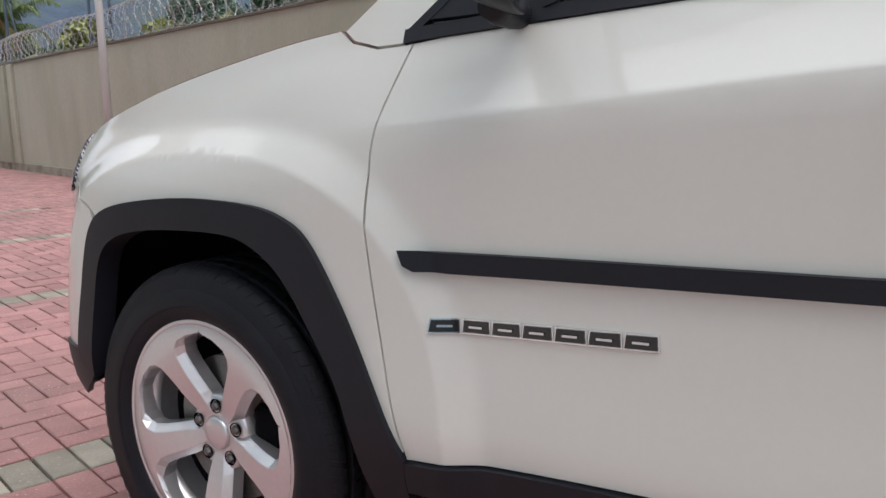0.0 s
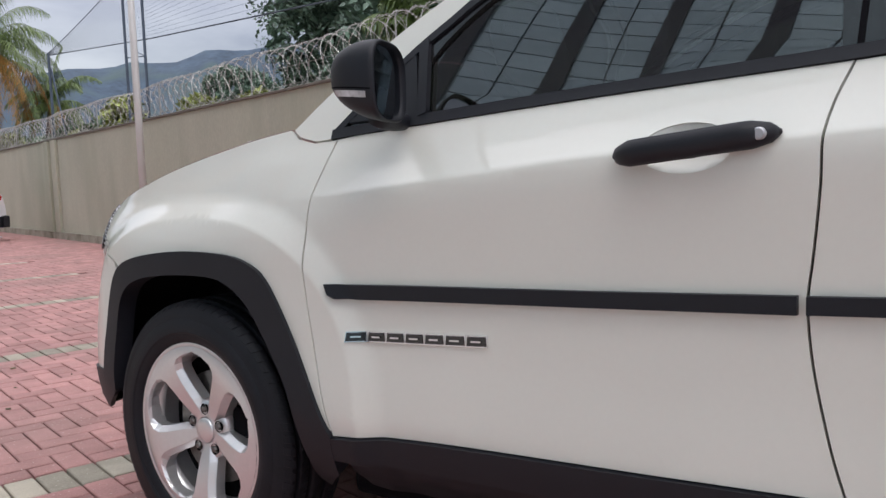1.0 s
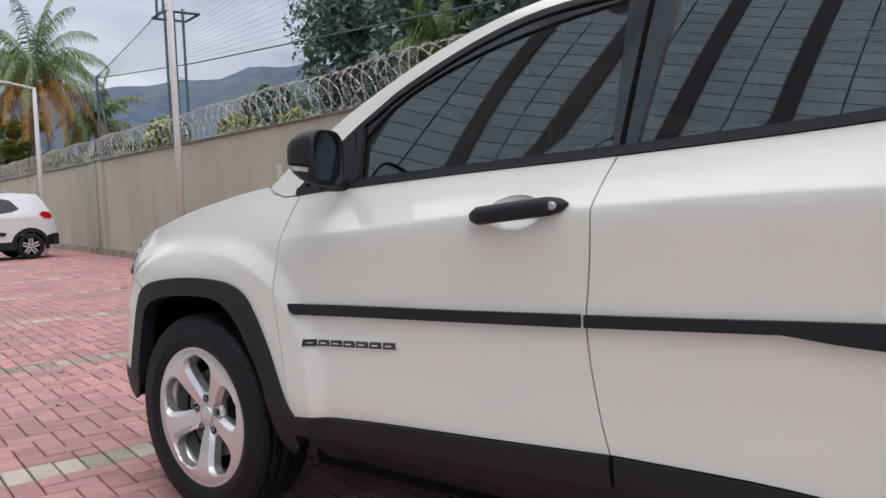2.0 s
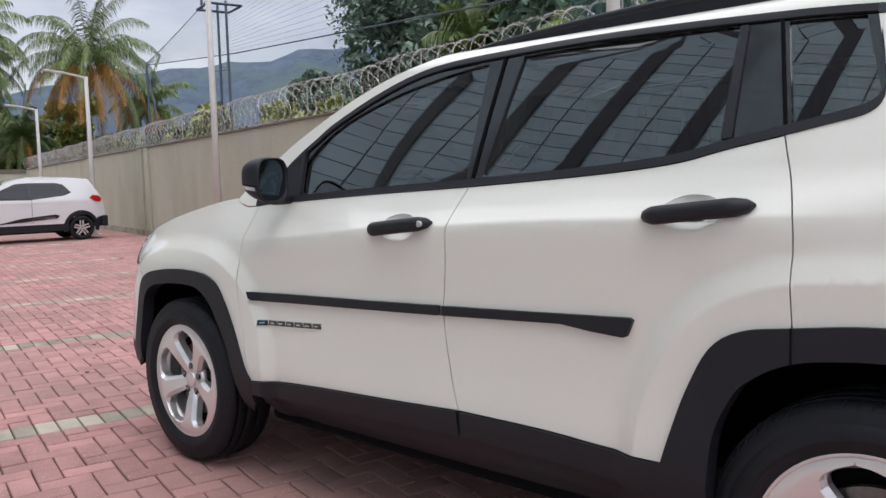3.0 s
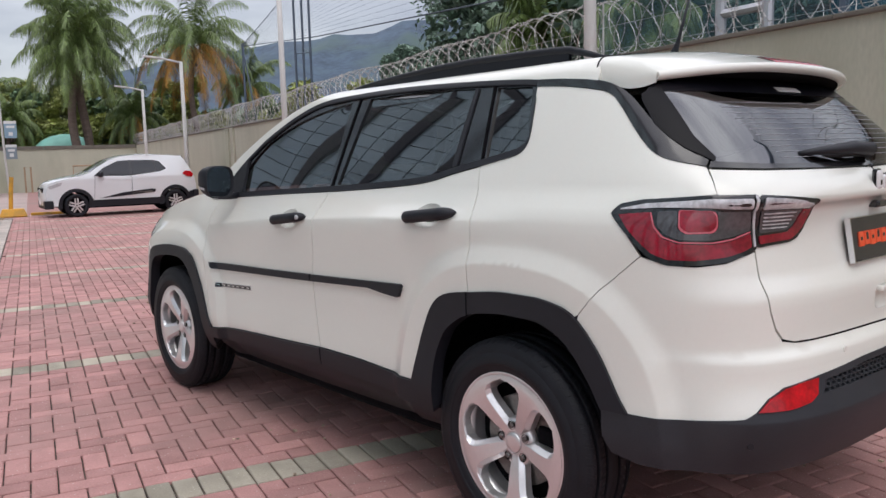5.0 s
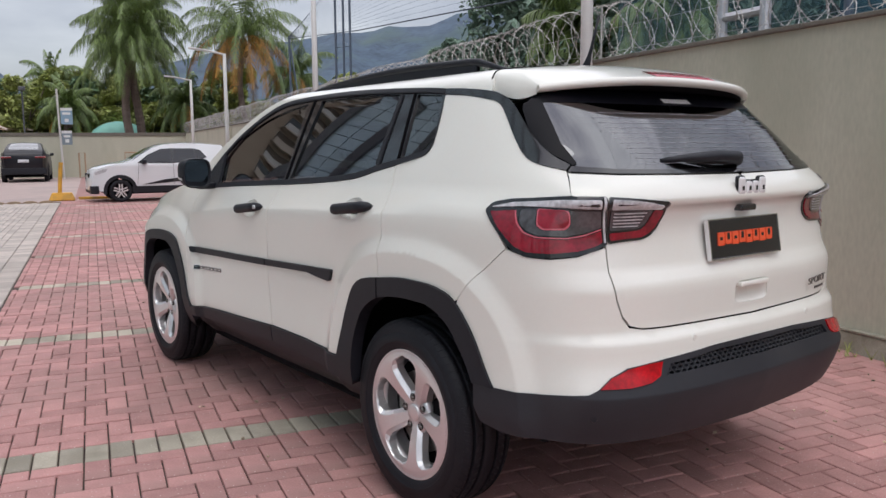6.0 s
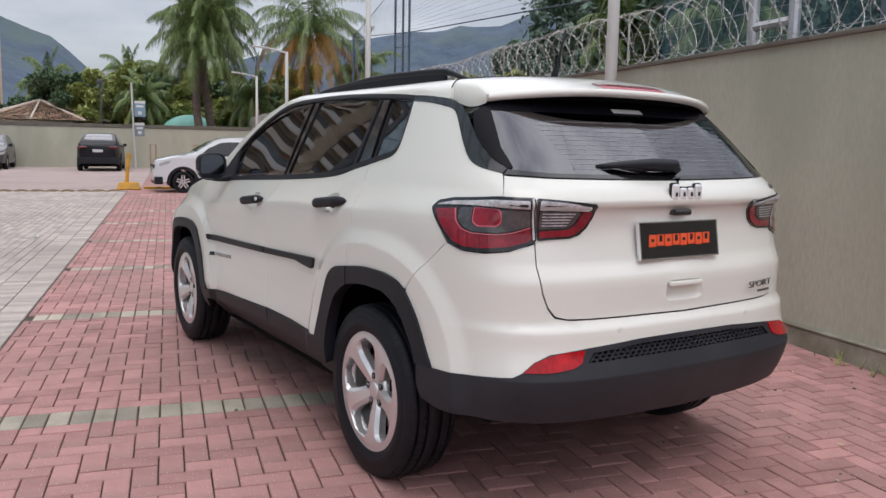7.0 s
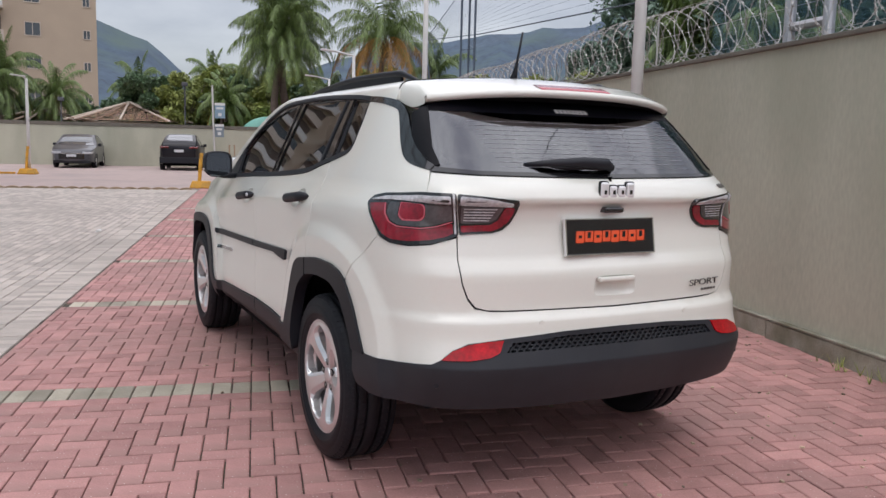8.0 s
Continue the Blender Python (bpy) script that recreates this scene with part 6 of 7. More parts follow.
# --- wheels
def make_wheel(spin):
    w = new("wheel")
    w.parent = car
    R = .345
    b = bmesh.new()
    prof = [(.085, .232), (.100, .238), (.108, .255), (.1125, .285), (.110, .310), (.102, .328), (.088, .340), (.075, .344), (.0735, .332), (.0655, .332), (.064, .345), (.035, .3455), (.0335, .332), (.0245, .332), (.023, .346),
            (0, .346)]
    prof = prof + [(-x, r) for x, r in prof[::-1][1:]]
    lathe(b, prof, 72)
    ty = part("tyre", b, M_RUBBER, w, "black road tyre with worn tread", smooth=True)
    for pg in ty.data.polygons:
        rad = [math.hypot(ty.data.vertices[k].co.y, ty.data.vertices[k].co.z) for k in pg.vertices]
        if abs(pg.center.x) < .0745 and min(rad) < .336:
            pg.use_smooth = False
    b = bmesh.new()
    for k in range(72):
        a = k * math.tau / 72
        for sx in (1, -1):
            for xs, rs, sk in (((.078, .084, .090, .096, .102), (.3432, .3414, .3387, .3345, .3284), .03), ((.036, .043, .050, .056, .062), (.3455, .3455, .3452, .3450, .345), -.03)):
                rows = []
                for q, (x, r) in enumerate(zip(xs, rs)):
                    sh = sk * q / 4
                    rows.append([b.verts.new((sx * x, (r + h) * math.cos(a + c + sh), (r + h) * math.sin(a + c + sh))) for c, h in ((-.030, -.003), (-.027, .0012), (.027, .0012), (.030, -.003))])
                for p, q in zip(rows, rows[1:]):
                    for m_ in range(3):
                        b.faces.new((p[m_], p[m_ + 1], q[m_ + 1], q[m_]))
                b.faces.new(rows[-1])
    bmesh.ops.recalc_face_normals(b, faces=b.faces)
    tagged(part("tread_block", b, M_RUBBER, w), kind="stuff")
    b = bmesh.new()
    lathe(b, [(.1085, .262), (.1128, .266), (.1128, .2665), (.1125, .300), (.108, .302)], 72)
    part("sidewall_band", b, M_RUBBER, w, smooth=True)
    b = bmesh.new()
    lathe(b, [(.088, .241), (.0975, .2395), (.100, .236), (.099, .229), (.090, .222), (.070, .213), (.058, .196), (.050, .203), (.02, .198), (-.02, .198), (-.08, .20), (-.09, .232)], 96)
    part("rim", b, M_ALLOY, w, "five spoke silver alloy rim", smooth=True)
    # one broad spoke: flat-topped, with bevelled flanks, spreading towards the rim
    rr = [.040, .060, .082, .110, .140, .168, .188, .200, .208, .213, .221, .229]
    half = [.021, .028, .0325, .035, .0375, .042, .051, .069, .102, .131, .1385, .1435]
    flat = [.013, .017, .0205, .0225, .025, .030, .040, .058, .092, .123, .132, .138]
    xo = [.071, .076, .082, .089, .095, .0995, .1015, .102, .102, .1015, .1005, .099]
    for s in range(5):
        b = bmesh.new()
        rot = Matrix.Rotation(spin + s * math.tau / 5, 4, "X")
        rows = []
        for r, hw, fl, x in zip(rr, half, flat, xo):
            row = []
            bev = .013 if r < .2 else .006
            edge = [(-hw, -.045), (-hw - .001, -bev - .003), (-hw + .002, -bev), (-fl, -.0012)]
            flat_ = [(q, 0) for q in np.linspace(-fl + .002, fl - .002, 8)]
            for f, dx in edge + flat_ + [(-q, h) for q, h in edge[::-1]]:
                row.append(b.verts.new(rot @ Vector((x + dx, f, -math.sqrt(max(r * r - (f * f if r > .18 else 0), 1e-6))))))
            rows.append(row)
        for p, q in zip(rows, rows[1:]):
            for k in range(len(p) - 1):
                b.faces.new((p[k], q[k], q[k + 1], p[k + 1]))
        bmesh.ops.recalc_face_normals(b, faces=b.faces)
        part("spoke", b, M_ALLOY, w)
    b = bmesh.new()
    lathe(b, [(.040, .082), (.060, .080), (.066, .074), (.069, .060), (.0715, .040), (.0715, .0345), (.066, .034), (.066, 0)], 48)
    part("hub", b, M_ALLOY, w, smooth=True)
    b = bmesh.new()
    lathe(b, [(.064, .0335), (.0745, .0330), (.0765, .031), (.0775, .018), (.078, 0)], 36)
    part("hub_cap", b, M_ALLOY, w, "silver hub cap", smooth=True)
    for s in range(5):
        a = spin + (s + .5) * math.tau / 5
        c = Vector((0, .0565 * math.sin(a), -.0565 * math.cos(a)))
        b = bmesh.new()
        lathe(b, [(.0725, .0150), (.0735, .0138), (.068, .0125), (.062, .0120), (.062, 0)], 20)
        bmesh.ops.translate(b, verts=b.verts, vec=c)
        part("nut_seat", b, M_DARK, w, smooth=True)
        b = bmesh.new()
        lathe(b, [(.058, .0098), (.073, .0098), (.0765, .008), (.078, .005), (.078, 0)], 6)
        bmesh.ops.translate(b, verts=b.verts, vec=c)
        part("wheel_nut", b, M_STEEL, w)
    b = bmesh.new()
    lathe(b, [(.034, .03), (.034, .150), (.014, .150), (.014, .03)], 48)
    part("brake_disc", b, M_STEEL, w, "worn steel brake disc")
    b = bmesh.new()
    box(b, (-.02, .08, -.07), (.050, .165, .07), .012)
    part("brake_caliper", b, M_DARK, w)
    # Near-black disc stands in for the shade behind the spokes.
    b = bmesh.new()
    lathe(b, [(.012, .200), (.008, .155), (.008, 0)], 40)
    part("wheel_backing", b, M_DARK, w)
    return w


for spin, cy in ((0.0, 1.318), (radians(8), -1.318)):
    w = make_wheel(spin)
    w.matrix_local = Matrix.Translation((-.775, cy, .345)) @ pose(0, 0, 0, 0, 0, 180)
    for s in (1,):
        c = copy_thing(w, Matrix.Translation((.775, cy, .345)))
        c.parent = car

# ---- other parked cars ----
def simple_wheel(parent, x, y, rad, w, side):
    o = new("wheel")
    o.parent = parent
    o.matrix_local = Matrix.Translation((x, y, rad)) @ pose(0, 0, 0, 0, 0, 0 if side > 0 else 180)
    bm = bmesh.new()
    lathe(bm, [(w * .40, rad * .66), (w * .5, rad * .74), (w * .5, rad * .90), (w * .42, rad * .985), (w * .2, rad), (-w * .2, rad), (-w * .42, rad * .985), (-w * .5, rad * .9), (-w * .5, rad * .6)], 36)
    part("tyre", bm, M_RUBBER, o, smooth=True)
    bm = bmesh.new()
    lathe(bm, [(w * .44, rad * .67), (w * .40, rad * .62), (w * .1, rad * .58), (w * .1, 0)], 36)
    part("rim", bm, M_DARK, o, smooth=True)
    for s in range(5):
        bm = bmesh.new()
        rot = Matrix.Rotation(s * math.tau / 5, 4, "X")
        for off_ in (-.05, .05):
            box(bm, (w * .25, rad * (off_ * 2.2 - .06), 0), (w * .42, rad * (off_ * 2.2 + .06), rad * .64), .004, rot)
        part("spoke", bm, M_ALLOY, o)
    return o


def small_car(m, spec, label):
    """A car from its side outline: flanks, a top sweep along the outline, panes, arches, lamps and wheels."""
    o = thing("car", m, label, "car", group="parked cars")
    paint, hw = spec["paint"], spec["half"]
    sil = rom(spec["outline"], 6)                      # (y, z) from nose bottom over the roof to tail bottom
    wb, R = spec["base"], spec["wheel"]

    def half(y, z):
        t = np.clip((z - .30) / (spec["height"] - .30), 0, 1)
        belt = (spec["belt"] - .30) / (spec["height"] - .30)
        tum = np.where(t > belt, spec.get("lean", .24) * (np.maximum(t - belt, 0) / (1 - belt)) ** 1.1, .02 * ((belt - t) / belt) ** 2)
        yn, ym = spec["outline"][0][0], spec["outline"][-1][0]
        e = np.clip((np.abs(y - (yn + ym) / 2) / ((yn - ym) / 2)), 0, 1)
        return hw - tum * hw - .20 * hw * e ** 7

    def chart(y, z):
        return -half(y, z), y, z

    def chart_r(y, z):
        return half(y, z), y, z

    def arc(cy, r0, n=12):
        return [(cy + r0 * math.cos(t), R + r0 * math.sin(t)) for t in np.linspace(-.2, math.pi + .2, n)]
    bottom = [(spec["outline"][-1][0] + .02, .30)] + [(y, max(z, .27)) for y, z in arc(-wb / 2, R + .055)[::-1]] + [(y, max(z, .27)) for y, z in arc(wb / 2, R + .055)[::-1]]
    loop = [tuple(p) for p in sil] + bottom
    for ch, fl in ((chart, True), (chart_r, False)):
        side = sheet("body_side", loop, ch, paint, o, flip=fl, step=.07, depth=.02)
        if "band" in spec:
            sheet("window_band", spec["band"], ch, M_GLOSS, o, flip=fl, step=.08, off=.003, depth=.004)
        for nm, lp in spec["panes"]:
            sheet(nm, lp, ch, M_CARGLASS, o, flip=fl, step=.08, off=.006, depth=.004)
        for cy in (-wb / 2, wb / 2):
            sheet("wheel_arch", [p for p in arc(cy, R + .13, 18)] + [p for p in arc(cy, R + .045, 18)][::-1], ch, spec["arch"], o, flip=fl, step=.05, off=.012, depth=.03)
        sheet("sill", [(wb / 2 - R, .40), (-wb / 2 + R, .40), (-wb / 2 + R, .24), (wb / 2 - R, .24)], ch, spec["arch"], o, flip=fl, step=.1, off=.01, depth=.03)
        for nm, lp, mm in spec.get("side_bits", ()):
            sheet(nm, lp, ch, mm, o, flip=fl, step=.05, off=.014, depth=.01)
    rows = []
    for y, z in sil:
        h = float(half(y, z))
        f = spec["bulge"](y, z)
        rows.append([(h * a, y + f[0] * (1 - abs(a) ** 2.5), z + f[1] * (1 - abs(a) ** 2.5)) for a in np.linspace(-1, 1, 15)])
    grid("body_top", rows, paint, o)
    n = len(rows)
    for nm, s0, s1, ins, mm in spec["top_bits"]:
        a0, a1 = int(s0 * (n - 1)), int(s1 * (n - 1))
        sub_ = []
        for r_ in rows[a0:a1 + 1]:
            row = []
            for k in range(15):
                f = -ins + 2 * ins * k / 14
                i = (f + 1) / 2 * 14
                j = min(13, int(i))
                p = Vector(r_[j]).lerp(Vector(r_[j + 1]), i - j)
                row.append(p)
            sub_.append(row)
        out = []
        for i, row in enumerate(sub_):
            u, v = sub_[max(0, i - 1)][7], sub_[min(len(sub_) - 1, i + 1)][7]
            t = Vector(v) - Vector(u)
            nn = Vector((0, t.z, -t.y)).normalized()
            nn = nn if nn.z > 0 or abs(nn.z) < 1e-4 and (nn.y * row[7].y > 0) else -nn
            if abs(nn.z) < .35:
                nn = nn if nn.y * row[7].y > 0 else -nn
            out.append([tuple(p + nn * .008) for p in row])
        grid(nm, out, mm, o)
    bm = bmesh.new()
    box(bm, (-hw + .16, spec["outline"][-1][0] + .3, .20), (hw - .16, spec["outline"][0][0] - .3, .45), .02)
    part("underbody", bm, M_DARK, o)
    for nm, lo, hi, mm in spec["boxes"]:
        bm = bmesh.new()
        box(bm, lo, hi, min(.02, (hi[1] - lo[1]) / 3))
        part(nm, bm, mm, o)
    for s in (-1, 1):
        bm = bmesh.new()
        box(bm, (-.05, -.06, -.06), (.10, .06, .07), .03, Matrix.Translation((s * (hw + .06) - .025, spec["mirror"][0], spec["mirror"][1])))
        part("door_mirror", bm, M_BLACK, o)
        for cy in (-wb / 2, wb / 2):
            simple_wheel(o, s * (hw - .10), cy, R, .19, s)
    return o


M_CARGLASS = mat("car_glass", (0.02, 0.022, 0.026), .06, vary=.05, coat=.3)
M_WHITE2 = mat("white_hatch_paint", (0.77, 0.79, 0.81), 0.25, vary=0.02, scale=2, coat=1.0)
M_NAVY = mat("black_plum_paint", (0.008, 0.007, 0.011), 0.35, vary=0.08, coat=.2, spec=.3)
M_GREYCAR = mat("dark_grey_paint", (0.07, 0.07, 0.08), 0.35, metal=.2, vary=0.05, coat=.4)
M_PLATE = mat("plate_white", (0.62, 0.63, 0.66), .5, vary=.05)

hatch = dict(paint=M_WHITE2, half=.79, base=2.42, wheel=.285, height=1.48, belt=.93, arch=M_BLACK, mirror=(.62, 1.02), band=[(.78, .985), (.52, 1.19), (.17, 1.345), (-.10, 1.36), (-.70, 1.35), (-.86, 1.31), (-1.02, 1.12), (-.86, 1.055), (-.10, .97)],
             outline=[(1.86, .30), (1.88, .48), (1.84, .72), (1.72, .86), (1.30, .97), (.95, 1.03), (.60, 1.24), (.18, 1.43), (-.30, 1.485), (-.9, 1.475), (-1.35, 1.44), (-1.47, 1.41), (-1.66, 1.10), (-1.76, .86), (-1.80, .60), (-1.78, .32)],
             bulge=lambda y, z: (.10 if y > .9 else (-.06 if y < -1.4 else 0), .03 if z > 1.3 else .015),
             panes=[("front_window", [(.70, 1.005), (.50, 1.170), (.16, 1.318), (-.08, 1.332), (-.08, .99)]), ("rear_window", [(-.17, .992), (-.17, 1.332), (-.68, 1.325), (-.74, 1.07)]), ("quarter_window", [(-.78, 1.08), (-.74, 1.318), (-.84, 1.285), (-.97, 1.13)])],
             side_bits=[("side_moulding", [(.66, .435), (0, .48), (-.68, .535), (-.72, .60), (-.62, .625), (.1, .56)], M_BLACK), ("moulding_insert", [(-.12, .50), (-.62, .535), (-.62, .575), (-.12, .55)], M_STEEL), ("door_handle", [(.02, .86), (-.13, .87), (-.13, .90), (.02, .89)], M_WHITE2),
                        ("door_handle", [(-.75, .89), (-.90, .90), (-.90, .93), (-.75, .92)], M_WHITE2), ("tail_lamp", [(-1.42, .98), (-1.50, 1.05), (-1.66, 1.03), (-1.72, .95), (-1.68, .88), (-1.55, .90)], M_RED), ("headlamp", [(1.62, .84), (1.50, .86), (1.55, .78), (1.78, .70), (1.82, .76)], M_CLEAR),
                        ("door_seam", [(.74, .98), (.745, .98), (.795, .44), (.79, .44)], M_DARK), ("door_seam", [(-.13, .98), (-.135, .98), (-.135, .44), (-.13, .44)], M_DARK), ("rear_corner", [(-1.45, .30), (-1.60, .52), (-1.79, .56), (-1.79, .30)], M_BLACK)],
             top_bits=[("windscreen", .36, .44, .86, M_CARGLASS), ("tailgate_window", .73, .79, .8, M_CARGLASS)],
             boxes=[("rear_bumper", (-.72, -1.84, .30), (.72, -1.70, .55), M_BLACK), ("front_bumper", (-.70, 1.72, .22), (.70, 1.93, .42), M_BLACK), ("front_grille", (-.45, 1.84, .62), (.45, 1.95, .74), M_GLOSS)])
small_car(Matrix.Translation((4.56, 17.80, 0)) @ pose(0, 0, 0, 0, 0, 81.4) @ Matrix.Diagonal((.96, .955, .97, 1)), hatch, "white small hatchback with black cladding parked side-on")
M_CHAR = mat("lamp_smoke_red", (0.16, 0.01, 0.015), .2, vary=.1, coat=1)
coupe = dict(lean=.34, paint=M_NAVY, half=.88, base=2.68, wheel=.34, height=1.58, belt=1.0, arch=M_BLACK, mirror=(.55, 1.10),
             outline=[(2.18, .35), (2.2, .60), (2.12, .85), (1.7, .98), (1.05, 1.08), (.55, 1.35), (.1, 1.54), (-.4, 1.58), (-1.1, 1.52), (-1.75, 1.30), (-2.0, 1.16), (-2.12, 1.05), (-2.15, .75), (-2.12, .36)],
             bulge=lambda y, z: (.10 if y > .9 else (-.08 if y < -1.6 else 0), .03),
             panes=[("front_window", [(.75, 1.08), (.45, 1.34), (.10, 1.48), (-.15, 1.50), (-.15, 1.05)]), ("rear_window", [(-.22, 1.05), (-.22, 1.50), (-1.0, 1.44), (-1.4, 1.25), (-1.3, 1.10)])],
             side_bits=[("tail_lamp", [(-1.85, 1.0), (-1.95, 1.08), (-2.12, 1.04), (-2.13, .94)], M_CHAR)],
             # Rear screen paler than car_glass: its sky reflection is put into the colour.
             top_bits=[("windscreen", .32, .44, .84, M_CARGLASS), ("rear_screen", .61, .71, .80, mat("sky_pale_rear_screen", (.10, .105, .12), .15, vary=.08, coat=.5))],
             boxes=[("tail_lamp", (-.80, -2.235, .97), (-.42, -2.17, 1.05), M_CHAR), ("tail_lamp", (.42, -2.235, .97), (.80, -2.17, 1.05), M_CHAR), ("number_plate", (-.20, -2.245, .80), (.20, -2.20, .92), M_PLATE), ("rear_bumper", (-.82, -2.24, .32), (.82, -2.05, .58), M_BLACK)])
small_car(SITE @ Matrix.Translation((-4.05, 34.9, 0)), coupe, "black coupe-roofed SUV parked nose to the wall")
sedan = dict(paint=M_GREYCAR, half=.89, base=2.70, wheel=.32, height=1.47, belt=.92, arch=M_GREYCAR, mirror=(.62, 1.02),
             outline=[(2.28, .28), (2.30, .48), (2.22, .70), (1.9, .84), (1.1, .98), (.6, 1.22), (.15, 1.42), (-.4, 1.47), (-1.0, 1.40), (-1.6, 1.12), (-2.1, 1.06), (-2.26, .95), (-2.28, .55), (-2.25, .32)],
             bulge=lambda y, z: (.14 if y > .9 else (-.08 if y < -1.6 else 0), .03),
             panes=[("front_window", [(.78, 1.0), (.45, 1.22), (.12, 1.37), (-.2, 1.40), (-.2, .97)]), ("rear_window", [(-.26, .97), (-.26, 1.40), (-.9, 1.34), (-1.35, 1.10), (-1.3, 1.0)])],
             side_bits=[("headlamp", [(1.85, .80), (1.75, .82), (1.95, .66), (2.22, .62), (2.24, .70)], M_CLEAR)],
             # Windscreen paler than the side panes: reflected sky put into the base colour.
             top_bits=[("windscreen", .32, .45, .86, mat("sky_pale_windscreen", (.06, .065, .075), .05, vary=.05, coat=1))],
             boxes=[("headlamp", (-.82, 2.20, .62), (-.42, 2.36, .72), M_CLEAR), ("headlamp", (.42, 2.20, .62), (.82, 2.36, .72), M_CLEAR), ("front_grille", (-.52, 2.34, .40), (.52, 2.45, .64), M_GLOSS), ("grille_bar", (-.56, 2.36, .62), (.56, 2.46, .645), M_CHROME),
                    ("number_plate", (-.20, 2.44, .50), (.20, 2.47, .60), M_PLATE), ("front_lip", (-.75, 2.25, .22), (.75, 2.40, .34), M_BLACK)])
small_car(SITE @ Matrix.Translation((-8.75, 36.05, 0)) @ pose(0, 0, 0, 0, 0, 183), sedan, "dark grey sedan parked facing the driveway")

# ---- palms, trees, shrubs ----
def frond(bm, base, yaw, lift0, length, droop, r, width=.55, leaflets=64, seg=9):
    """One feather leaf: an arched rib with narrow leaflets down both sides. Returns nothing; adds to bm."""
    pts, d = [], Vector((math.cos(yaw) * math.cos(lift0), math.sin(yaw) * math.cos(lift0), math.sin(lift0)))
    p = Vector(base)
    for k in range(seg + 1):
        pts.append(p.copy())
        d = (d + Vector((0, 0, -droop / seg * (1 + k * .18)))).normalized()
        p = p + d * length / seg
    side0 = Vector((-math.sin(yaw), math.cos(yaw), 0))
    for a, b in zip(pts, pts[1:]):
        w = side0 * .02
        bm.faces.new([bm.verts.new(c) for c in (a - w, b - w * .7, b + w * .7, a + w)])
    for k in range(leaflets):
        t = .10 + .90 * k / leaflets
        f = t * seg
        i = min(seg - 1, int(f))
        c = pts[i].lerp(pts[i + 1], f - i)
        tang = (pts[i + 1] - pts[i]).normalized()
        ln = width * (math.sin(math.pi * min(1, t * .85 + .12)) ** .6) * r.uniform(.75, 1.1)
        for s in (-1, 1):
            out = (side0 * s + tang * .55 + Vector((0, 0, r.uniform(-1.5, -.35)))).normalized()
            m = c + out * ln * .5
            e = c + out * ln * .95 + Vector((0, 0, -ln * r.uniform(.3, .8)))
            w = tang * .016
            bm.faces.new([bm.verts.new(q) for q in (c - w, m - w * 1.1, m + w * 1.1, c + w)])
            bm.faces.new([bm.verts.new(q) for q in (m - w * 1.1, e, m + w * 1.1)])


def palm(a, d, h, size, n, seed, label, yellow=0.0, stems=1, width=.5, trunk_r=.16, hang=1.0):
    r = random.Random(seed)
    o = thing("palm_tree", SITE @ Matrix.Translation((d, a, 0)), label, "palm tree", group="palms behind the wall")
    for s in range(stems):
        ox, oy = (0, 0) if s == 0 else (r.uniform(-.9, .9), r.uniform(-.5, .5))
        hh = h * (1 if s == 0 else .82)
        bm = bmesh.new()
        pts = [(ox + .15 * math.sin(k * .5 + s), oy, hh * k / 14) for k in range(15)]
        tube(bm, pts, [trunk_r * (1.25 - .03 * k) * (1 + .06 * (k % 2)) for k in range(15)], 10)
        part("trunk", bm, M_TRUNK, o, smooth=False)
        top = Vector(pts[-1])
        bg, by = bmesh.new(), bmesh.new()
        for k in range(n):
            t = k / n
            yaw = k * 2.39996 + r.uniform(-.2, .2)
            lift_ = radians(82 - 88 * t ** 1.05 + r.uniform(-10, 10))
            old = t > .62 and r.random() < yellow
            frond(by if old else bg, top + Vector((0, 0, .25 * (1 - t))), yaw, lift_, size * r.uniform(.82, 1.08), (1.1 + .9 * t) * hang, r, width)
        part("crown", bg, M_FROND, o, "green feather fronds")
        if yellow:
            part("dry_fronds", by, M_FROND2, o, "orange-brown drying fronds")
        else:
            by.free()
        bm = bmesh.new()
        tube(bm, [top + Vector((0, 0, -.9)), top + Vector((0, 0, -.3)), top + Vector((0, 0, .3))], [trunk_r * 1.1, trunk_r * 1.6, .05], 8)
        part("crownshaft", bm, M_TRUNK, o)
    return o


palm(41.0, .80, 7.7, 3.5, 44, 11, "tall green feather palm with two trunks", 0, 2, .72, .19, .92)
palm(40.5, 6.1, 7.0, 4.3, 46, 12, "coconut palm with green and orange drying fronds", .8, 1, .72, .15, 1.0)
palm(56.0, -8.8, 4.6, 2.8, 30, 13, "smaller feather palm behind the end wall", 0, 1, .5, .14)
palm(47.0, -15.0, 4.5, 3.0, 34, 14, "dense feather palm beside the flats", 0, 2, .5, .15)
palm(49.0, -12.6, 3.6, 2.6, 30, 15, "low feather palm beside the flats", 0, 1, .5, .12)
palm(46.0, -2.6, 3.4, 2.4, 28, 16, "low bright palm behind the end wall", .15, 1, .5, .12)
palm(44.0, 3.4, 3.6, 2.6, 30, 17, "low palm behind the end wall", .2, 1, .5, .12)
palm(52.0, -3.6, 5.0, 2.6, 30, 18, "feather palm behind the end wall", .1, 1, .5, .12)
palm(13.5, 9.5, 4.0, 1.6, 30, 19, "bright green palm behind the razor wire", 0, 1, .55, .12, .8)
palm(9.0, 9.0, 3.6, 1.5, 26, 20, "bright green palm behind the razor wire", 0, 1, .55, .12, .8)
palm(43.0, 9.5, 5.2, 3.0, 30, 21, "green palm behind the wall", .3, 1, .5, .14)


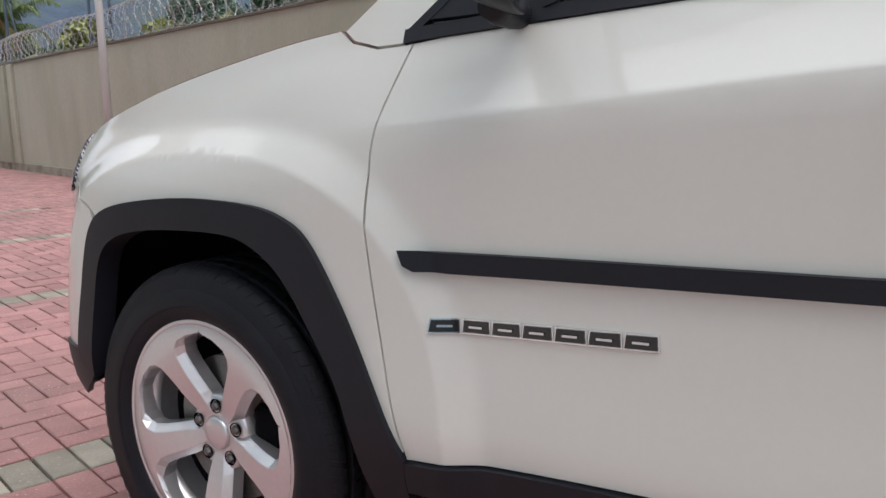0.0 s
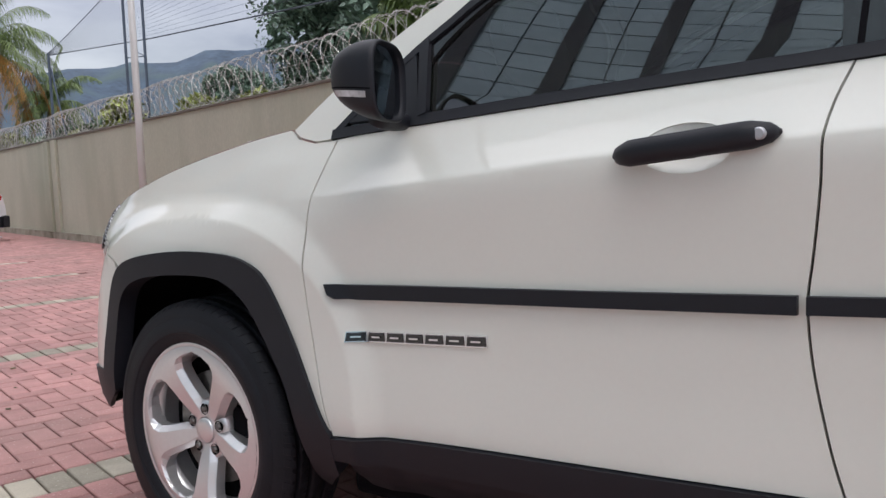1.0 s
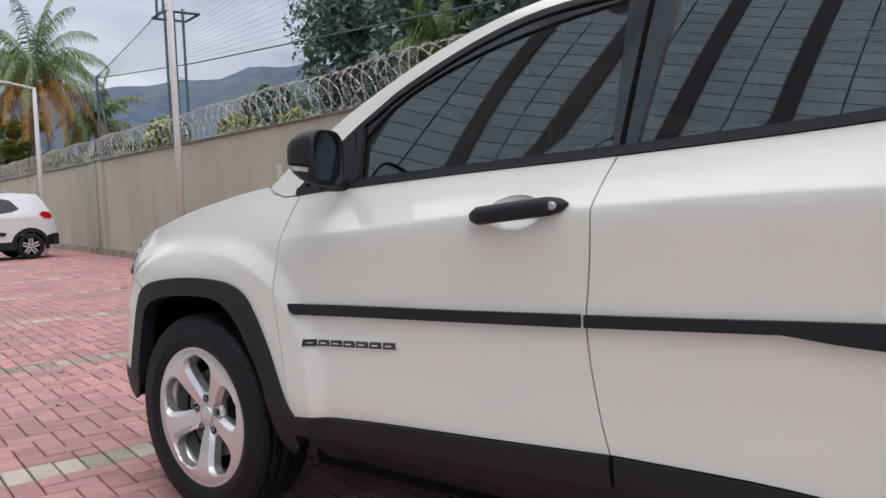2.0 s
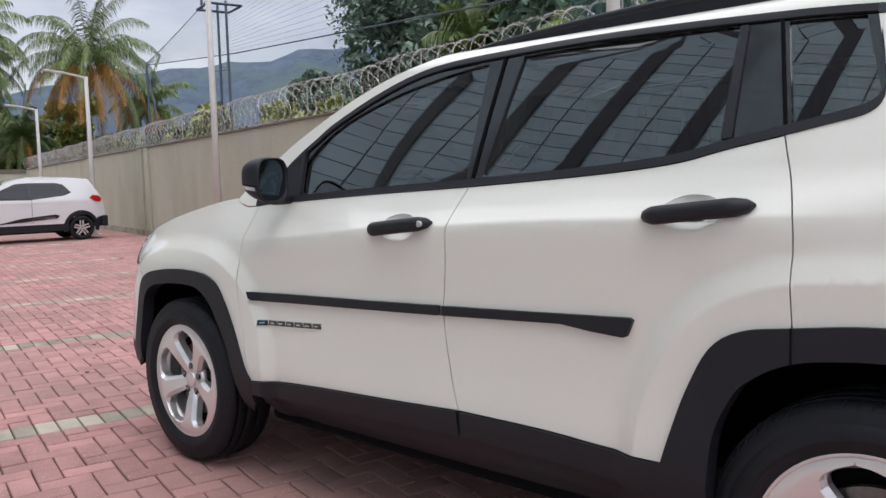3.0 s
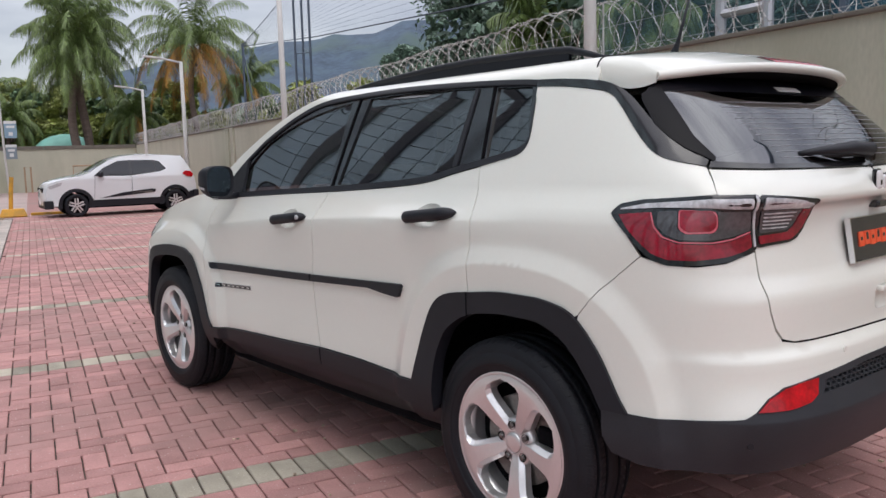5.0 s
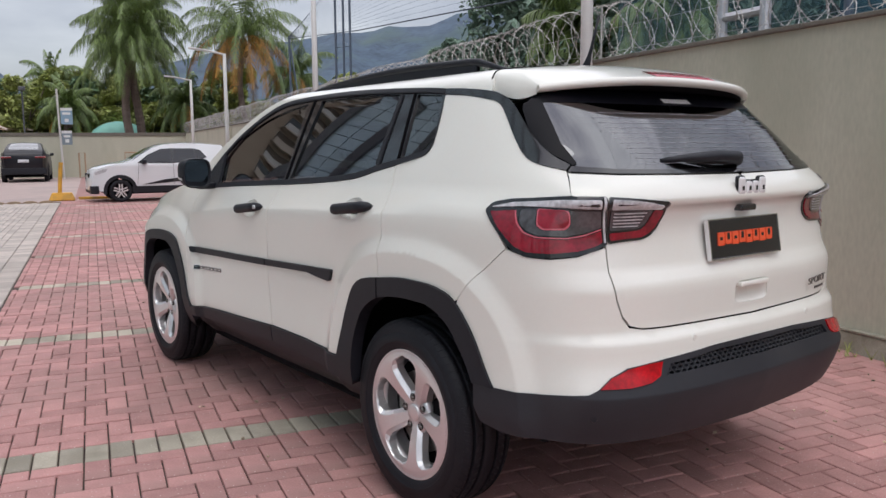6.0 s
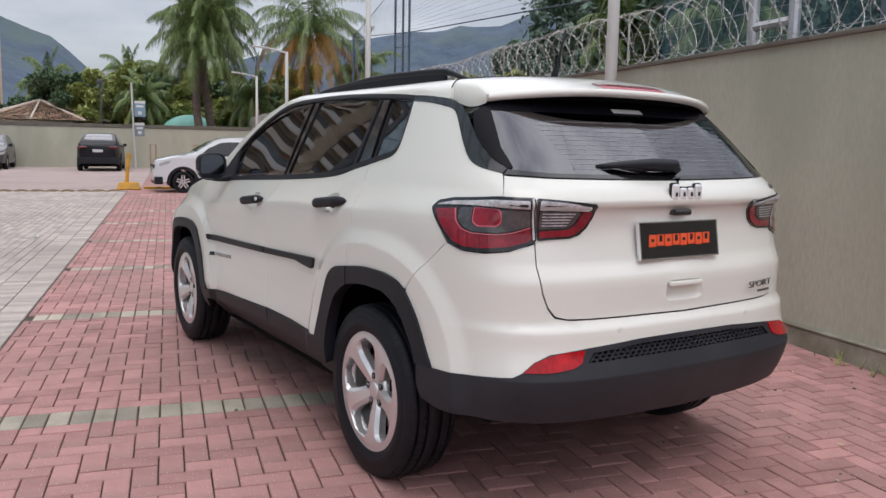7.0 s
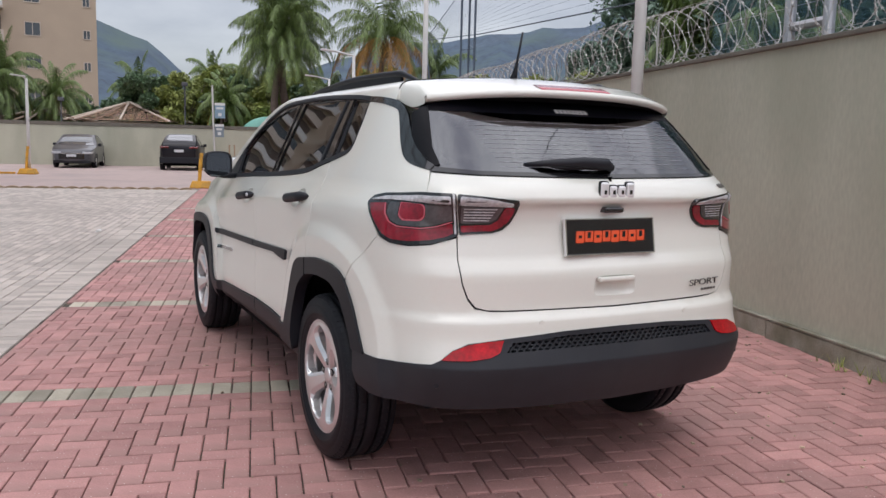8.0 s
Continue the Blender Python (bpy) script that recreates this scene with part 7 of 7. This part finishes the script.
def leaves(bm, centre, rad, n, size, r, flat=.8):
    for _ in range(n):
        v = Vector((r.gauss(0, 1), r.gauss(0, 1), r.gauss(0, 1))).normalized()
        p = Vector(centre) + Vector((v.x * rad, v.y * rad, v.z * rad * flat)) * (r.random() ** .33 * .55 + .45)
        q = Euler((r.uniform(-1.1, 1.1), r.uniform(-1.1, 1.1), r.uniform(0, 6.28))).to_matrix()
        s = size * r.uniform(.6, 1.3)
        bm.faces.new([bm.verts.new(p + q @ Vector(c)) for c in ((-s, 0, 0), (0, -s * .45, s * .1), (s, 0, -.1 * s), (0, s * .45, s * .1))])


def tree(name, a, d, h, crown, clumps, per, seed, label, m, leaf=.16, base=.35):
    r = random.Random(seed)
    o = thing(name, SITE @ Matrix.Translation((d, a, 0)), label, "tree" if name == "tree" else "shrub")
    bm = bmesh.new()
    tube(bm, [(0, 0, 0), (.1, .05, h * .25), (-.05, .1, h * .5)], [.035 * h, .028 * h, .02 * h], 8)
    cs = []
    for k in range(clumps):
        t = r.random()
        ang = k * 2.4 + r.uniform(-.4, .4)
        rr = crown * (r.random() ** .5) * (1 - .35 * abs(t - .4))
        c = Vector((rr * math.cos(ang), rr * math.sin(ang), h * (base + (1 - base) * t)))
        cs.append(c)
        if k % 3 == 0:
            tube(bm, [(-.05, .1, h * .4), c * .6 + Vector((0, 0, h * .15)), c], [.012 * h, .007 * h, .003 * h], 5)
    part("trunk", bm, M_TRUNK, o)
    bm = bmesh.new()
    for c in cs:
        rad = crown * r.uniform(.20, .38)
        leaves(bm, c, rad * .75, per // 3, leaf * 2.2, r)
        leaves(bm, c, rad, per, leaf, r)
    part("crown", bm, m, o, "uneven leafy crown")
    return o


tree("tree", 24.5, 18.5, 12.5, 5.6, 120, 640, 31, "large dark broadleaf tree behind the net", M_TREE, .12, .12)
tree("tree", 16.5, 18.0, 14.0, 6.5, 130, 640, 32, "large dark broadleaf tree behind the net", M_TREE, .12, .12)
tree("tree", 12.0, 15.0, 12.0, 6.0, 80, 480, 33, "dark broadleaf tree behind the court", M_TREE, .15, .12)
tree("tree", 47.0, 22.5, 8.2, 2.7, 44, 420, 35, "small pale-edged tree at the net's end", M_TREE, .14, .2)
for k in range(16):
    rr = random.Random(100 + k)
    tree("shrub", 46.5 + rr.uniform(0, 6), -7.0 + k * 1.05, rr.uniform(3.6, 6.2), 2.1, 34, 300, 50 + k, "mixed green garden shrubs behind the end wall", M_LEAFL if k % 3 else M_LEAF, .12, .12)
for k in range(8):
    rr = random.Random(200 + k)
    tree("shrub", 53 + rr.uniform(0, 5), -22 + k * 2.0, rr.uniform(2.6, 4.0), 2.1, 22, 260, 80 + k, "dark green hedge shrubs by the flats", M_LEAF, .15, .1)
for k in range(14):
    rr = random.Random(300 + k)
    tree("shrub", 24 + k * 2.2, 9.5 + rr.uniform(0, 5), rr.uniform(2.6, 4.2), 2.4, 20, 260, 120 + k, "green shrubs along the outside of the wall", M_LEAFL if k % 2 else M_LEAF, .17, .1)
# chips of leaf and mortar on the paving beside the wall
bm = bmesh.new()
r = random.Random(17)
for k in range(420):
    d = WALL_D - .06 - abs(r.gauss(0, .75)) if k % 3 else r.uniform(-1.2, 2.6)
    a, z, q = r.uniform(-5.2, 4.5), .004, r.uniform(.003, .011) * (1.6 if k % 9 == 0 else 1)
    t = r.uniform(0, 6.28)
    c, sn = math.cos(t), math.sin(t)
    top = [bm.verts.new(SITE @ Vector((d + x * c - y * sn, a + x * sn + y * c, z + q * .35))) for x, y in ((-q, -q * .4), (q * .7, -q * .5), (q, q * .4), (-q * .6, q * .5))]
    low_ = [bm.verts.new(v.co - Vector((0, 0, q * .35 + .004))) for v in top]
    bm.faces.new(top)
    for i in range(4):
        bm.faces.new((top[(i + 1) % 4], top[i], low_[i], low_[(i + 1) % 4]))
chips = part("debris", bm, mat("pale_chip", (0.42, 0.33, 0.24), .9, vary=.7, scale=3, per="island"), None)
tagged(chips, "scattered pale leaf and mortar chips on the paving", "debris", kind="stuff")
# little weeds at the foot of the wall
bm = bmesh.new()
r = random.Random(9)
for k in range(26):
    a, d = r.choice((-.9, -.55, 1.2, -2.2)) + r.gauss(0, .12), WALL_D - .08 - abs(r.gauss(0, .05))
    for _ in range(5):
        t, l = r.uniform(0, 6.28), r.uniform(.03, .10)
        p = Vector((d, a, 0))
        e = p + Vector((math.cos(t) * l * .7, math.sin(t) * l * .7, l))
        w = Vector((-math.sin(t), math.cos(t), 0)) * .004
        bm.faces.new([bm.verts.new(SITE @ q) for q in (p - w, p + w, e)])
weeds = part("weeds", bm, M_LEAFL, None)
tagged(weeds, "sparse green weeds at the foot of the wall", "weeds", kind="stuff")

# ---- distance: hills and mountains ----
def ridge(name, dist, pts, m, label, depth=500, rough=.08, seed=0):
    """A far range: its crest follows (bearing, elevation) in degrees, falling towards the viewer and away."""
    az = np.linspace(pts[0][0], pts[-1][0], 160)
    el = np.interp(az, [p[0] for p in pts], [p[1] for p in pts])
    rows = []
    for i, (b_, e_) in enumerate(zip(az, el)):
        top = dist * math.tan(radians(e_))
        row = []
        for j, f in enumerate((-1.0, -.75, -.5, -.3, -.15, 0, .3)):
            rad = dist + depth * f
            hgt = top * (1 - abs(f) ** .8) if f < 0 else top * (1 - f)
            nz = noise.fractal(Vector((b_ * .35 + seed, j * .7, seed)), 1, 2, 5) * rough * top * (1 if f else .45)
            row.append((rad * math.sin(radians(b_)), rad * math.cos(radians(b_)), max(-5, hgt + nz)))
        rows.append(row)
    n, k = len(rows), len(rows[0])
    ob = mesh_ob(name, [p for r_ in rows for p in r_], [(i * k + j, i * k + j + 1, (i + 1) * k + j + 1, (i + 1) * k + j) for i in range(n - 1) for j in range(k - 1)], m, None, smooth=True)
    return tagged(ob, label, "mountain", kind="structure")


ridge("backdrop_mountain", 2600, [(-60, 6.5), (-30, 8.5), (-8, 8.2), (1, 8.4), (3.6, 7.6), (4.2, 7.3), (5.0, 7.0), (6.0, 6.6), (7.0, 6.2), (8.0, 5.5), (9.1, 4.5), (10.0, 3.9), (12, 3.4), (16, 4.4), (21, 6.4), (25, 7.0), (27.2, 7.4), (30, 7.8), (33, 8.1), (36.5, 8.4), (38.3, 9.1), (39.5, 8.9), (44, 9.5), (55, 10.5), (70, 9), (90, 8)], M_MOUNT, "forested mountain range, tinted blue for haze", 1200, .10, 3)
ridge("backdrop_hill", 260, [(17, 1.0), (20, 2.2), (24, 3.2), (28, 3.9), (32, 3.3), (38, 3.6), (46, 4.6), (60, 5)], M_HILL, "low wooded hill behind the wall", 120, .25, 8)

# ---- single paving blocks ----
for k, (d, a, kind) in enumerate(near):
    ob = new("paver", kinds[kind][k % 5])
    ob.parent = red_floor
    ob.location = (d, a, random.uniform(-.0022, .0022))
    ob.rotation_euler = (0, 0, random.uniform(-.008, .008))
